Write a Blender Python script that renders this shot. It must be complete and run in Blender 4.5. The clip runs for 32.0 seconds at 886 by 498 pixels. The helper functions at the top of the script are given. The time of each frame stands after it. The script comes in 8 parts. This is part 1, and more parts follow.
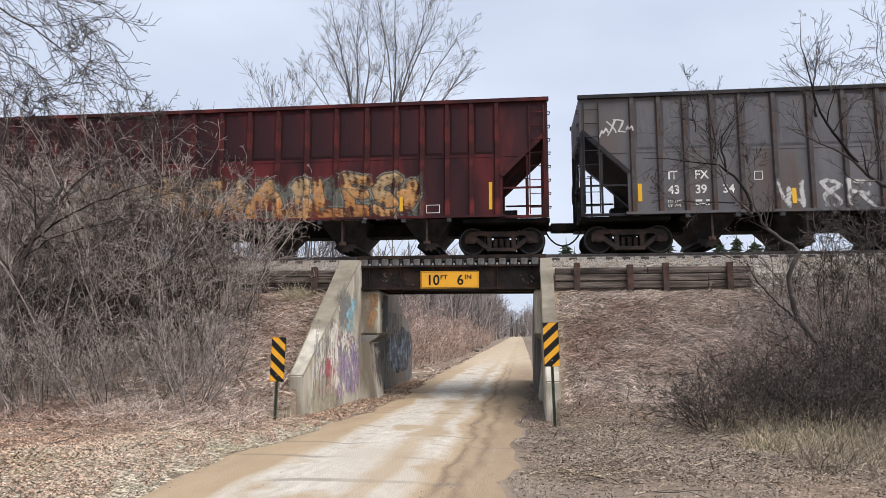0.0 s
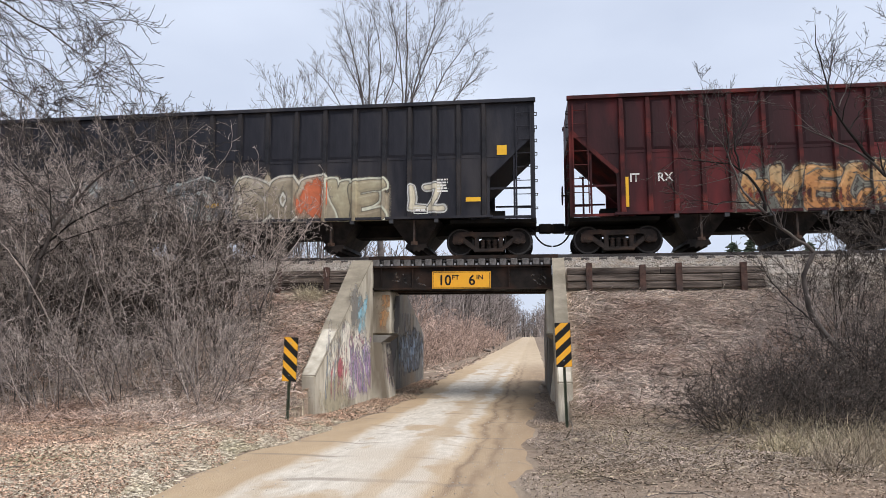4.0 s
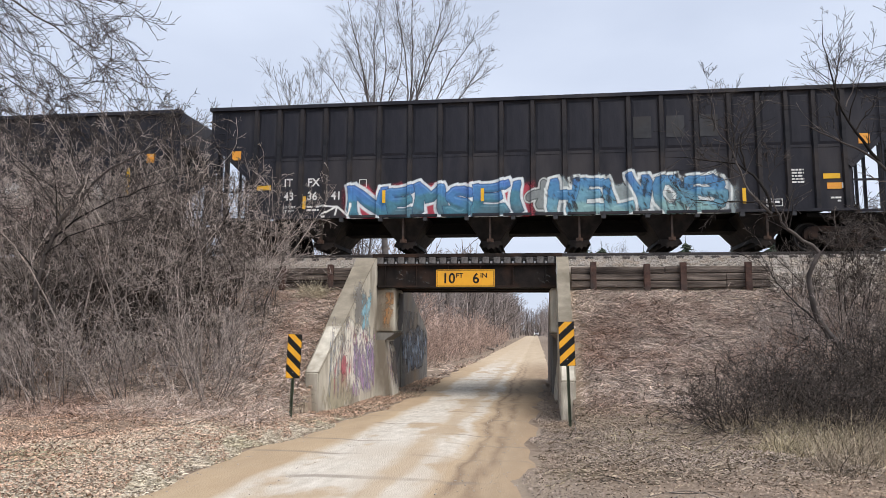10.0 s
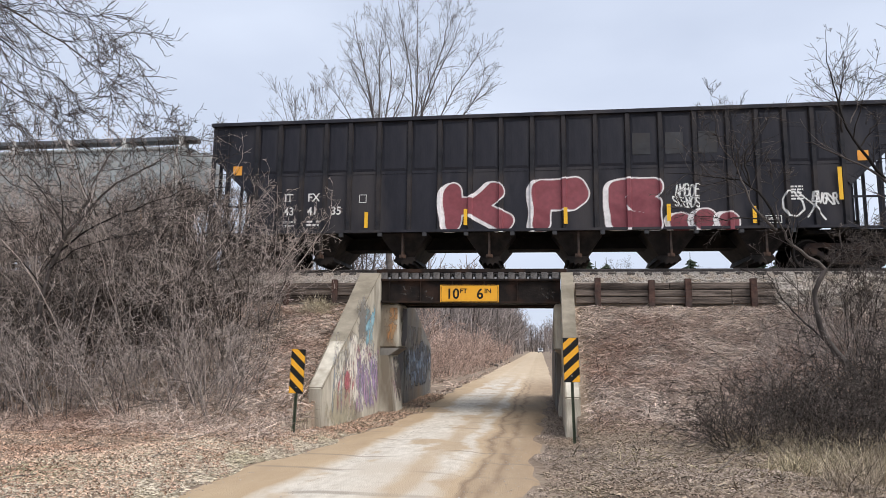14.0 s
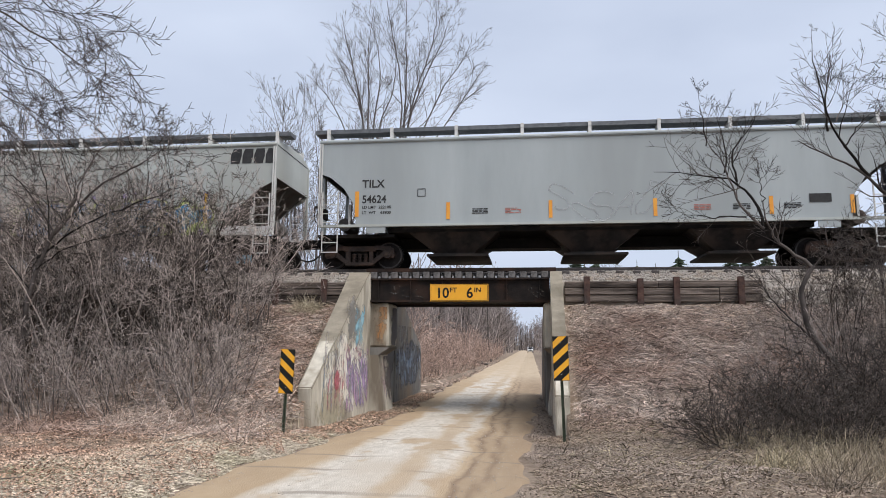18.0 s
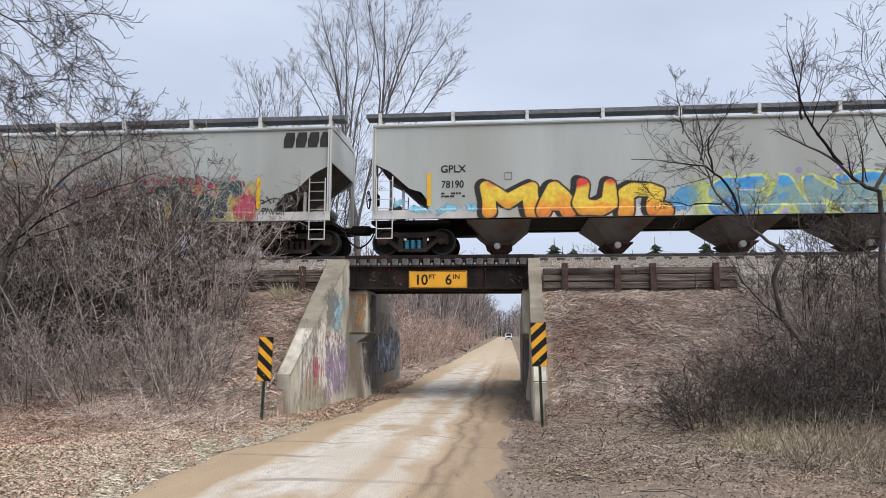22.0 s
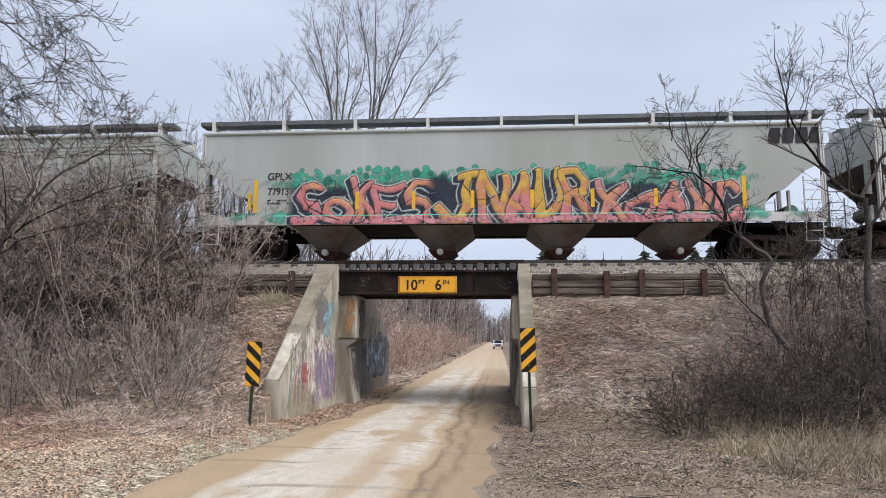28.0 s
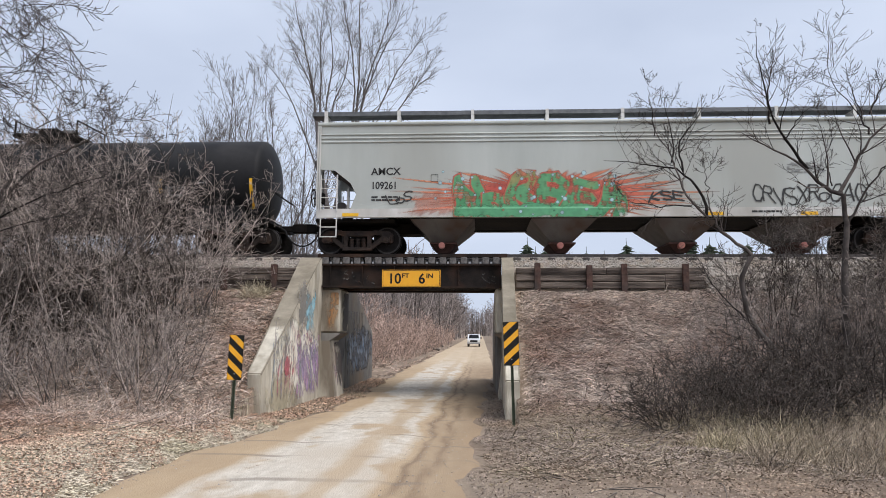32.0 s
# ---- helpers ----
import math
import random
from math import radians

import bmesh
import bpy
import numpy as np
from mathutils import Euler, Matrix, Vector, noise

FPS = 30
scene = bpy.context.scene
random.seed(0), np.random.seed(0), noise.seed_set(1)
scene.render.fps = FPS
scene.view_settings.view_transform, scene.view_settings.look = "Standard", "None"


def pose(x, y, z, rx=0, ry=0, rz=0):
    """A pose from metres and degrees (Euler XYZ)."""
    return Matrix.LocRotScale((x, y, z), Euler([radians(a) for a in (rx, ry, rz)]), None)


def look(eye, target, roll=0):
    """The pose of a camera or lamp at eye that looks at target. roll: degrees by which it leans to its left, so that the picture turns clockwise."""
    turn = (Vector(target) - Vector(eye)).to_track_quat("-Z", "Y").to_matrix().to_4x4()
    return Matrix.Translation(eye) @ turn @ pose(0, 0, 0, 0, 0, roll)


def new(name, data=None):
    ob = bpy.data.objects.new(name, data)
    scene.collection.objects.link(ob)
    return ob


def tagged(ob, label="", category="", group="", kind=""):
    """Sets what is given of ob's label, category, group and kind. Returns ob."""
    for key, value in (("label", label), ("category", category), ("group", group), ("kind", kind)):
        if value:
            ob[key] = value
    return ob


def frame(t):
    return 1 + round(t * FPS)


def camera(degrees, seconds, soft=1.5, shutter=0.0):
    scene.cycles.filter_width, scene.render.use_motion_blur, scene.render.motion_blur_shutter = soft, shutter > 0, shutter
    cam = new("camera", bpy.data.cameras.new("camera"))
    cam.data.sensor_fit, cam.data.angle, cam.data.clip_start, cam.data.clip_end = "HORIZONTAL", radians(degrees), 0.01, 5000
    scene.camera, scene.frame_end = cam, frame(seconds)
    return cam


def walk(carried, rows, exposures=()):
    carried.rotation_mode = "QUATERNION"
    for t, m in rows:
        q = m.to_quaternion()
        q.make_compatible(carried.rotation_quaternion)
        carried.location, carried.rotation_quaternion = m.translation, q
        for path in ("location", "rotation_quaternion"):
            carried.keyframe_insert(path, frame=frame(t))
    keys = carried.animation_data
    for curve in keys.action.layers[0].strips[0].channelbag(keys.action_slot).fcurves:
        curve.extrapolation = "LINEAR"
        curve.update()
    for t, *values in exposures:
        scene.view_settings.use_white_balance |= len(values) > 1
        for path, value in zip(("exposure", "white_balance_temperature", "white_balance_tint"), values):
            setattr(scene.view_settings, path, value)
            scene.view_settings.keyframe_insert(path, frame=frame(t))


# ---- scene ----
# The eye stays in one place beside the road; only the aim drifts: seconds, tilt, roll, turn.
cam = camera(66.32, 32.0, soft=0.8)
EYE = (2.1, -20.47, 2.0)
AIM = (
    (0, 97.08, 0.00, 6.46), (0.5, 97.17, -0.03, 6.46), (1, 97.21, -0.05, 6.49), (1.5, 97.18, -0.06, 6.59), (2, 97.12, -0.03, 6.77), 
    (2.5, 97.07, 0.03, 7.03), (3, 97.07, 0.06, 7.29), (3.5, 97.10, 0.05, 7.48), (5.5, 96.98, 0.20, 7.21), (6, 96.79, 0.25, 7.21), 
    (6.5, 96.64, 0.28, 7.29), (7, 96.56, 0.31, 7.46), (7.5, 96.55, 0.35, 7.63), (8, 96.57, 0.41, 7.72), (8.5, 96.61, 0.47, 7.78), 
    (9, 96.68, 0.50, 7.79), (9.5, 96.79, 0.49, 7.80), (10, 96.93, 0.47, 7.80), (10.5, 97.14, 0.46, 7.79), (11, 97.37, 0.48, 7.78), 
    (11.5, 97.57, 0.52, 7.79), (12, 97.76, 0.55, 7.82), (12.5, 97.86, 0.57, 7.93), (13, 97.97, 0.62, 8.05), (13.5, 98.10, 0.69, 8.16), 
    (14, 98.22, 0.73, 8.17), (14.5, 98.31, 0.76, 8.11), (16.5, 98.33, 0.42, 7.54), (17, 98.35, 0.44, 7.47), (17.5, 98.32, 0.43, 7.39), 
    (18, 98.16, 0.41, 7.28), (18.5, 97.81, 0.37, 7.11), (19, 97.31, 0.29, 6.85), (19.5, 96.79, 0.19, 6.52), (20, 96.46, 0.11, 6.15), 
    (20.5, 96.41, 0.08, 5.81), (21, 96.61, 0.11, 5.59), (21.5, 96.87, 0.13, 5.49), (22, 97.06, 0.12, 5.47), (22.5, 97.08, 0.09, 5.46), 
    (23, 96.98, 0.08, 5.50), (23.5, 96.81, 0.08, 5.54), (24, 96.62, 0.08, 5.56), (24.5, 96.46, 0.09, 5.54), (25, 96.41, 0.09, 5.43), 
    (25.5, 96.50, 0.06, 5.29), (27.5, 97.48, 0.22, 4.69), (28, 97.51, 0.30, 4.61), (28.5, 97.48, 0.34, 4.54), (29, 97.36, 0.35, 4.44), 
    (29.5, 97.30, 0.36, 4.27), (30, 97.28, 0.35, 4.10), (30.5, 97.27, 0.34, 3.95), (31, 97.20, 0.35, 3.76), (31.5, 97.10, 0.34, 3.52), 
    (32, 96.99, 0.34, 3.22)
)


def aim(tilt, roll, turn):
    return (Matrix.Translation(EYE) @ Matrix.Rotation(radians(turn), 4, "Z")
            @ Matrix.Rotation(radians(tilt), 4, "X") @ Matrix.Rotation(radians(roll), 4, "Z"))


walk(cam, [(t, aim(a, b, c)) for t, a, b, c in AIM], ((0, 0.19, 6500, 12.0), (14.5, 0.19, 6500, 12.0), (17.5, 0.06, 6390, 12.0), (32, 0.06, 6390, 12.0)))

# ---- sky and sun: a bright overcast day in early spring ----
world = bpy.data.worlds.new("sky")
scene.world = world
world.use_nodes = True
wn, wl = world.node_tree.nodes, world.node_tree.links
wn.clear()
w_out = wn.new("ShaderNodeOutputWorld")
w_bg = wn.new("ShaderNodeBackground")
w_bg.inputs["Strength"].default_value = 0.098
w_sky = wn.new("ShaderNodeTexSky")
w_sky.sky_type = "NISHITA"
w_sky.sun_disc = False
w_sky.sun_elevation = radians(55)
w_sky.sun_rotation = radians(130)
w_tc = wn.new("ShaderNodeTexCoord")
w_map = wn.new("ShaderNodeMapping")
w_map.inputs["Scale"].default_value = (1.0, 1.0, 2.6)
w_noise = wn.new("ShaderNodeTexNoise")
w_noise.inputs["Scale"].default_value = 1.7
w_noise.inputs["Detail"].default_value = 5
w_noise.inputs["Roughness"].default_value = 0.45
w_ramp = wn.new("ShaderNodeValToRGB")
w_ramp.color_ramp.elements[0].position = 0.30
w_ramp.color_ramp.elements[0].color = (4.98, 5.73, 7.16, 1)
w_ramp.color_ramp.elements[1].position = 0.72
w_ramp.color_ramp.elements[1].color = (7.24, 8.06, 9.46, 1)
w_mix = wn.new("ShaderNodeMix")
w_mix.data_type = "RGBA"
w_mix.inputs[0].default_value = 0.92
wl.new(w_tc.outputs["Generated"], w_map.inputs["Vector"])
wl.new(w_map.outputs[0], w_noise.inputs["Vector"])
wl.new(w_noise.outputs[0], w_ramp.inputs[0])
wl.new(w_sky.outputs[0], w_mix.inputs[6])
wl.new(w_ramp.outputs[0], w_mix.inputs[7])
wl.new(w_mix.outputs[2], w_bg.inputs["Color"])
wl.new(w_bg.outputs[0], w_out.inputs["Surface"])

sun = new("sun", bpy.data.lights.new("sun", "SUN"))
sun.data.energy = 3.4
sun.data.angle = radians(50)
sun.data.color = (1.0, 0.965, 0.92)
sun.matrix_world = look((13, -11, 24), (0, 0, 0))


# ---- materials ----
def mat(name, c1, c2, scale=6.0, rough=0.85, metal=0.0, bump=0.3, fine=60.0, c3=None, big=0.6, spread=0.18, stretch=(1, 1, 1), island=False):
    """Two colours mixed by noise at two scales, a third one in large stains, and a fine bump."""
    m = bpy.data.materials.new(name)
    m.use_nodes = True
    n, l = m.node_tree.nodes, m.node_tree.links
    b = n["Principled BSDF"]
    b.inputs["Roughness"].default_value = rough
    b.inputs["Metallic"].default_value = metal
    b.inputs["Specular IOR Level"].default_value = 0.5 if rough < 0.5 else 0.35 if max(c2) > 0.13 else 0.14
    tc = n.new("ShaderNodeTexCoord")
    mp = n.new("ShaderNodeMapping")
    mp.inputs["Scale"].default_value = stretch
    l.new(tc.outputs["Object"], mp.inputs["Vector"])
    n1 = n.new("ShaderNodeTexNoise")
    n1.inputs["Scale"].default_value = scale
    n1.inputs["Detail"].default_value = 6
    n1.inputs["Roughness"].default_value = 0.65
    l.new(mp.outputs[0], n1.inputs["Vector"])
    r1 = n.new("ShaderNodeValToRGB")
    r1.color_ramp.elements[0].position = 0.5 - spread
    r1.color_ramp.elements[1].position = 0.5 + spread
    r1.color_ramp.elements[0].color = (*c1, 1)
    r1.color_ramp.elements[1].color = (*c2, 1)
    l.new(n1.outputs[0], r1.inputs[0])
    col = r1.outputs[0]
    if c3:
        n2 = n.new("ShaderNodeTexNoise")
        n2.inputs["Scale"].default_value = big
        n2.inputs["Detail"].default_value = 4
        l.new(mp.outputs[0], n2.inputs["Vector"])
        r2 = n.new("ShaderNodeValToRGB")
        r2.color_ramp.elements[0].position = 0.48
        r2.color_ramp.elements[1].position = 0.66
        l.new(n2.outputs[0], r2.inputs[0])
        mx = n.new("ShaderNodeMix")
        mx.data_type = "RGBA"
        l.new(r2.outputs[0], mx.inputs[0])
        l.new(col, mx.inputs[6])
        mx.inputs[7].default_value = (*c3, 1)
        col = mx.outputs[2]
    if island:
        g = n.new("ShaderNodeNewGeometry")
        hs = n.new("ShaderNodeHueSaturation")
        mr = n.new("ShaderNodeMapRange")
        mr.inputs[3].default_value, mr.inputs[4].default_value = (0.15, 1.85) if island is True else island
        l.new(g.outputs["Random Per Island"], mr.inputs[0])
        l.new(mr.outputs[0], hs.inputs["Value"])
        l.new(col, hs.inputs["Color"])
        col = hs.outputs[0]
    l.new(col, b.inputs["Base Color"])
    if bump:
        n3 = n.new("ShaderNodeTexNoise")
        n3.inputs["Scale"].default_value = fine
        n3.inputs["Detail"].default_value = 4
        l.new(mp.outputs[0], n3.inputs["Vector"])
        bp = n.new("ShaderNodeBump")
        bp.inputs["Strength"].default_value = bump
        bp.inputs["Distance"].default_value = 0.03
        l.new(n3.outputs[0], bp.inputs["Height"])
        l.new(bp.outputs[0], b.inputs["Normal"])
    return m


M = {}
M["concrete"] = mat("concrete", (0.37, 0.332, 0.262), (0.69, 0.645, 0.54), 2.4, 0.9, 0, 0.5, 34, (0.20, 0.168, 0.126), 0.8, 0.26, (1.3, 1.3, 0.42))
# concrete with the shade under the bridge put into its colour, plus brown stains
M["concrete_shaded"] = mat("concrete_shaded", (0.075, 0.070, 0.063), (0.26, 0.245, 0.22), 2.2, 0.9, 0, 0.35, 40, (0.20, 0.15, 0.10), 0.6, 0.26, (1, 1, 0.4))
M["coping"] = mat("coping", (0.20, 0.172, 0.130), (0.33, 0.292, 0.226), 3.2, 0.95, 0, 0.6, 40, (0.17, 0.146, 0.108), 1.1, 0.24)
M["steel"] = mat("steel", (0.010, 0.0085, 0.008), (0.028, 0.021, 0.018), 3.0, 0.65, 0.1, 0.2, 30, (0.055, 0.030, 0.020), 0.9)
M["tie_grey"] = mat("tie_grey", (0.030, 0.027, 0.026), (0.22, 0.208, 0.20), 5.0, 0.9, 0, 0.4, 30, None, 1, 0.2, (1, 0.3, 1))
M["outlet_rust"] = mat("outlet_rust", (0.055, 0.030, 0.025), (0.13, 0.070, 0.058), 6.0, 0.8, 0, 0.2, 30)
M["rib_black"] = mat("rib_black", (0.0115, 0.0118, 0.0145), (0.029, 0.0295, 0.034), 3.0, 0.55, 0.0, 0.2, 20, (0.043, 0.037, 0.036), 0.8)
M["chute_black"] = mat("chute_black", (0.011, 0.010, 0.0098), (0.030, 0.026, 0.0245), 3.0, 0.7, 0.0, 0.2, 20, (0.045, 0.034, 0.028), 1.5)
M["rail"] = mat("rail", (0.10, 0.085, 0.075), (0.17, 0.15, 0.14), 4.0, 0.45, 0.7, 0.1, 30)
M["tie"] = mat("tie", (0.045, 0.038, 0.034), (0.15, 0.135, 0.125), 5.0, 0.9, 0, 0.4, 30, None, 1, 0.2, (1, 0.3, 1))
M["timber"] = mat("timber", (0.030, 0.022, 0.018), (0.235, 0.190, 0.158), 3.4, 0.92, 0, 0.9, 18, (0.030, 0.022, 0.018), 1.0, 0.17, (0.28, 1, 3.4))
M["stake"] = mat("stake", (0.040, 0.024, 0.020), (0.125, 0.074, 0.060), 5.0, 0.85, 0, 0.4, 30, (0.06, 0.05, 0.046), 1.6)
M["ballast"] = mat("ballast", (0.30, 0.262, 0.225), (0.50, 0.455, 0.405), 14.0, 0.95, 0, 1.0, 26, (0.38, 0.32, 0.26), 0.8)
M["bark"] = mat("bark", (0.085, 0.070, 0.060), (0.19, 0.165, 0.145), 9.0, 0.95, 0, 0.5, 40)
M["bark_pale"] = mat("bark_pale", (0.075, 0.066, 0.062), (0.17, 0.15, 0.14), 5.0, 0.95, 0, 0.0, 30)
M["twig"] = mat("twig", (0.205, 0.172, 0.153), (0.47, 0.400, 0.358), 3.0, 0.95, 0, 0.0, 30, None, 1, 0.18, (1, 1, 1), True)
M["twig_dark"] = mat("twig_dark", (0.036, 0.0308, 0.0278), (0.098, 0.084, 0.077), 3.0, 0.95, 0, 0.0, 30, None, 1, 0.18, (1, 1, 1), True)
M["twig_far"] = mat("twig_far", (0.145, 0.122, 0.112), (0.31, 0.268, 0.248), 0.8, 0.95, 0, 0.0, 30, None, 1, 0.18, (1, 1, 1), True)
M["straw"] = mat("straw", (0.36, 0.286, 0.236), (0.68, 0.573, 0.492), 1.5, 0.9, 0, 0.0, 30, (0.36, 0.248, 0.195), 0.35, 0.2, (1, 1, 1), True)
M["leaf"] = mat("leaf", (0.285, 0.174, 0.118), (0.53, 0.366, 0.264), 1.2, 0.9, 0, 0.0, 30, (0.52, 0.405, 0.305), 0.3, 0.2, (1, 1, 1), (0.20, 1.75))
M["conifer"] = mat("conifer", (0.035, 0.050, 0.035), (0.075, 0.095, 0.065), 2.0, 0.95, 0, 0.0)
M["sign_yellow"] = mat("sign_yellow", (0.78, 0.36, 0.012), (0.84, 0.41, 0.02), 3.0, 0.45, 0, 0.03, 30, (0.70, 0.33, 0.02), 2.0)
M["sign_black"] = mat("sign_black", (0.012, 0.012, 0.012), (0.022, 0.021, 0.02), 6.0, 0.5, 0, 0.0)
M["post_green"] = mat("post_green", (0.045, 0.060, 0.040), (0.11, 0.12, 0.085), 8.0, 0.6, 0.3, 0.1)
M["galv"] = mat("galv", (0.28, 0.28, 0.28), (0.42, 0.42, 0.42), 8.0, 0.5, 0.6, 0.1)
M["car_black"] = mat("car_black", (0.0145, 0.0147, 0.0193), (0.038, 0.0386, 0.0475), 1.6, 0.5, 0.0, 0.15, 14, (0.050, 0.046, 0.048), 0.8, 0.28, (1, 1, 0.3))
M["car_brown"] = mat("car_brown", (0.082, 0.079, 0.084), (0.150, 0.144, 0.150), 1.8, 0.7, 0.0, 0.15, 14, (0.105, 0.078, 0.068), 0.9, 0.2, (1, 1, 0.35))
M["car_red"] = mat("car_red", (0.025, 0.0115, 0.0130), (0.052, 0.0170, 0.0200), 1.4, 0.6, 0.0, 0.15, 14, (0.125, 0.022, 0.023), 0.8, 0.2, (1, 1, 0.30))
M["car_grey"] = mat("car_grey", (0.385, 0.410, 0.384), (0.465, 0.490, 0.460), 0.9, 0.5, 0.0, 0.04, 10, (0.36, 0.368, 0.335), 0.35, 0.2, (1, 1, 0.2))
M["car_grey2"] = mat("car_grey2", (0.325, 0.356, 0.356), (0.400, 0.433, 0.430), 0.9, 0.5, 0.0, 0.04, 10, (0.300, 0.324, 0.320), 0.35, 0.2, (1, 1, 0.2))
M["car_sill"] = mat("car_sill", (0.50, 0.49, 0.46), (0.66, 0.65, 0.62), 2.0, 0.55, 0.0, 0.05, 10, (0.40, 0.38, 0.34), 0.8, 0.2, (1, 1, 0.4))
# darker than the body greys: shade beneath the car put into it, with rust
M["chute_grey"] = mat("chute_grey", (0.115, 0.105, 0.095), (0.19, 0.178, 0.165), 2.0, 0.65, 0.0, 0.08, 14, (0.10, 0.068, 0.052), 1.0)
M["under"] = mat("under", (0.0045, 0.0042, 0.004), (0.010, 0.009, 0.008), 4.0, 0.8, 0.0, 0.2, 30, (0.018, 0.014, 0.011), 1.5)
M["bogie"] = mat("bogie", (0.024, 0.0195, 0.0175), (0.058, 0.045, 0.039), 5.0, 0.6, 0.15, 0.2, 30, (0.090, 0.055, 0.040), 2.0)
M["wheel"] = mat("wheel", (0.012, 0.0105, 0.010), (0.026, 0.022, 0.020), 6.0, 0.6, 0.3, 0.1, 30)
M["tread"] = mat("tread", (0.045, 0.041, 0.038), (0.085, 0.078, 0.073), 6.0, 0.5, 0.5, 0.0)
M["tank"] = mat("tank", (0.010, 0.010, 0.011), (0.020, 0.020, 0.021), 1.0, 0.58, 0.0, 0.05, 10, (0.028, 0.027, 0.026), 0.5)
M["mark_yellow"] = mat("mark_yellow", (0.74, 0.40, 0.02), (0.82, 0.48, 0.03), 4.0, 0.5, 0, 0.0)
M["mark_white"] = mat("mark_white", (0.62, 0.61, 0.58), (0.78, 0.77, 0.74), 6.0, 0.6, 0, 0.0)
M["mark_black"] = mat("mark_black", (0.030, 0.029, 0.029), (0.05, 0.05, 0.05), 6.0, 0.6, 0, 0.0)
M["walkway"] = mat("walkway", (0.10, 0.105, 0.11), (0.17, 0.175, 0.18), 5.0, 0.55, 0.5, 0.1, 40)
M["truck_white"] = mat("truck_white", (0.60, 0.60, 0.62), (0.70, 0.70, 0.71), 2.0, 0.3, 0.3, 0.0)
M["glass_dark"] = mat("glass_dark", (0.015, 0.018, 0.02), (0.03, 0.033, 0.036), 2.0, 0.1, 0, 0.0)
M["rubber"] = mat("rubber", (0.02, 0.02, 0.02), (0.035, 0.034, 0.033), 6.0, 0.85, 0, 0.1)
M["lamp_glow"] = mat("lamp_glow", (0.85, 0.85, 0.8), (0.9, 0.9, 0.86), 3.0, 0.3, 0, 0.0)
M["stone"] = mat("stone", (0.27, 0.24, 0.21), (0.50, 0.46, 0.41), 10.0, 0.95, 0, 0.5, 30, (0.40, 0.335, 0.27), 3.0, 0.2)


# ---- building blocks ----
def link_mesh(name, me, material, parent=None, label=""):
    ob = new(name, me)
    if material:
        me.materials.append(material)
    if parent:
        ob.parent = parent
    if label:
        tagged(ob, label)
    return ob


def part(name, bm, material, parent=None, label=""):
    bmesh.ops.recalc_face_normals(bm, faces=bm.faces)
    me = bpy.data.meshes.new(name)
    bm.to_mesh(me)
    bm.free()
    return link_mesh(name, me, material, parent, label)


def box(bm, x0, x1, y0, y1, z0, z1, bevel=0.0):
    m = Matrix.LocRotScale(((x0 + x1) / 2, (y0 + y1) / 2, (z0 + z1) / 2), None, (x1 - x0, y1 - y0, z1 - z0))
    vs = bmesh.ops.create_cube(bm, size=1, matrix=m)["verts"]
    if bevel:
        es = list({e for v in vs for e in v.link_edges})
        bmesh.ops.bevel(bm, geom=es, offset=bevel, segments=1, affect="EDGES")
    return vs


def boxes(*rows):
    bm = bmesh.new()
    for r in rows:
        box(bm, *r)
    return bm


def cyl(bm, p0, p1, r0, r1=None, n=12):
    p0, p1 = Vector(p0), Vector(p1)
    d = p1 - p0
    m = Matrix.Translation((p0 + p1) / 2) @ d.to_track_quat("Z", "Y").to_matrix().to_4x4()
    bmesh.ops.create_cone(bm, cap_ends=True, segments=n, radius1=r0, radius2=r0 if r1 is None else r1, depth=d.length, matrix=m)


def bar(bm, x0, z0, x1, z1, w, y0, y1):
    """A straight bar of width w in the xz plane, from y0 to y1."""
    d = Vector((x1 - x0, 0, z1 - z0)).normalized()
    s = Vector((-d.z, 0, d.x)) * (w / 2)
    vs = []
    for y in (y0, y1):
        for px, pz, k in ((x0, z0, -1), (x0, z0, 1), (x1, z1, 1), (x1, z1, -1)):
            vs.append(bm.verts.new((px + s.x * k, y, pz + s.z * k)))
    for f in ((0, 1, 2, 3), (7, 6, 5, 4), (0, 4, 5, 1), (1, 5, 6, 2), (2, 6, 7, 3), (3, 7, 4, 0)):
        bm.faces.new([vs[i] for i in f])


def prism(bm, outline, y0, y1):
    """A plate with an outline in the xz plane, from y0 to y1."""
    a = [bm.verts.new((x, y0, z)) for x, z in outline]
    b = [bm.verts.new((x, y1, z)) for x, z in outline]
    bm.faces.new(a)
    bm.faces.new(b[::-1])
    for i in range(len(a)):
        j = (i + 1) % len(a)
        bm.faces.new((a[i], b[i], b[j], a[j]))


def hull8(bm, lo, hi):
    """A solid between two rectangles (x0, x1, y0, y1, z)."""
    vs = []
    for x0, x1, y0, y1, z in (lo, hi):
        vs += [bm.verts.new(p) for p in ((x0, y0, z), (x1, y0, z), (x1, y1, z), (x0, y1, z))]
    for f in ((3, 2, 1, 0), (4, 5, 6, 7), (0, 1, 5, 4), (1, 2, 6, 5), (2, 3, 7, 6), (3, 0, 4, 7)):
        bm.faces.new([vs[i] for i in f])


def empty(name, m=None):
    ob = new(name)
    ob.empty_display_size = 0.2
    if m:
        ob.matrix_basis = m
    return ob


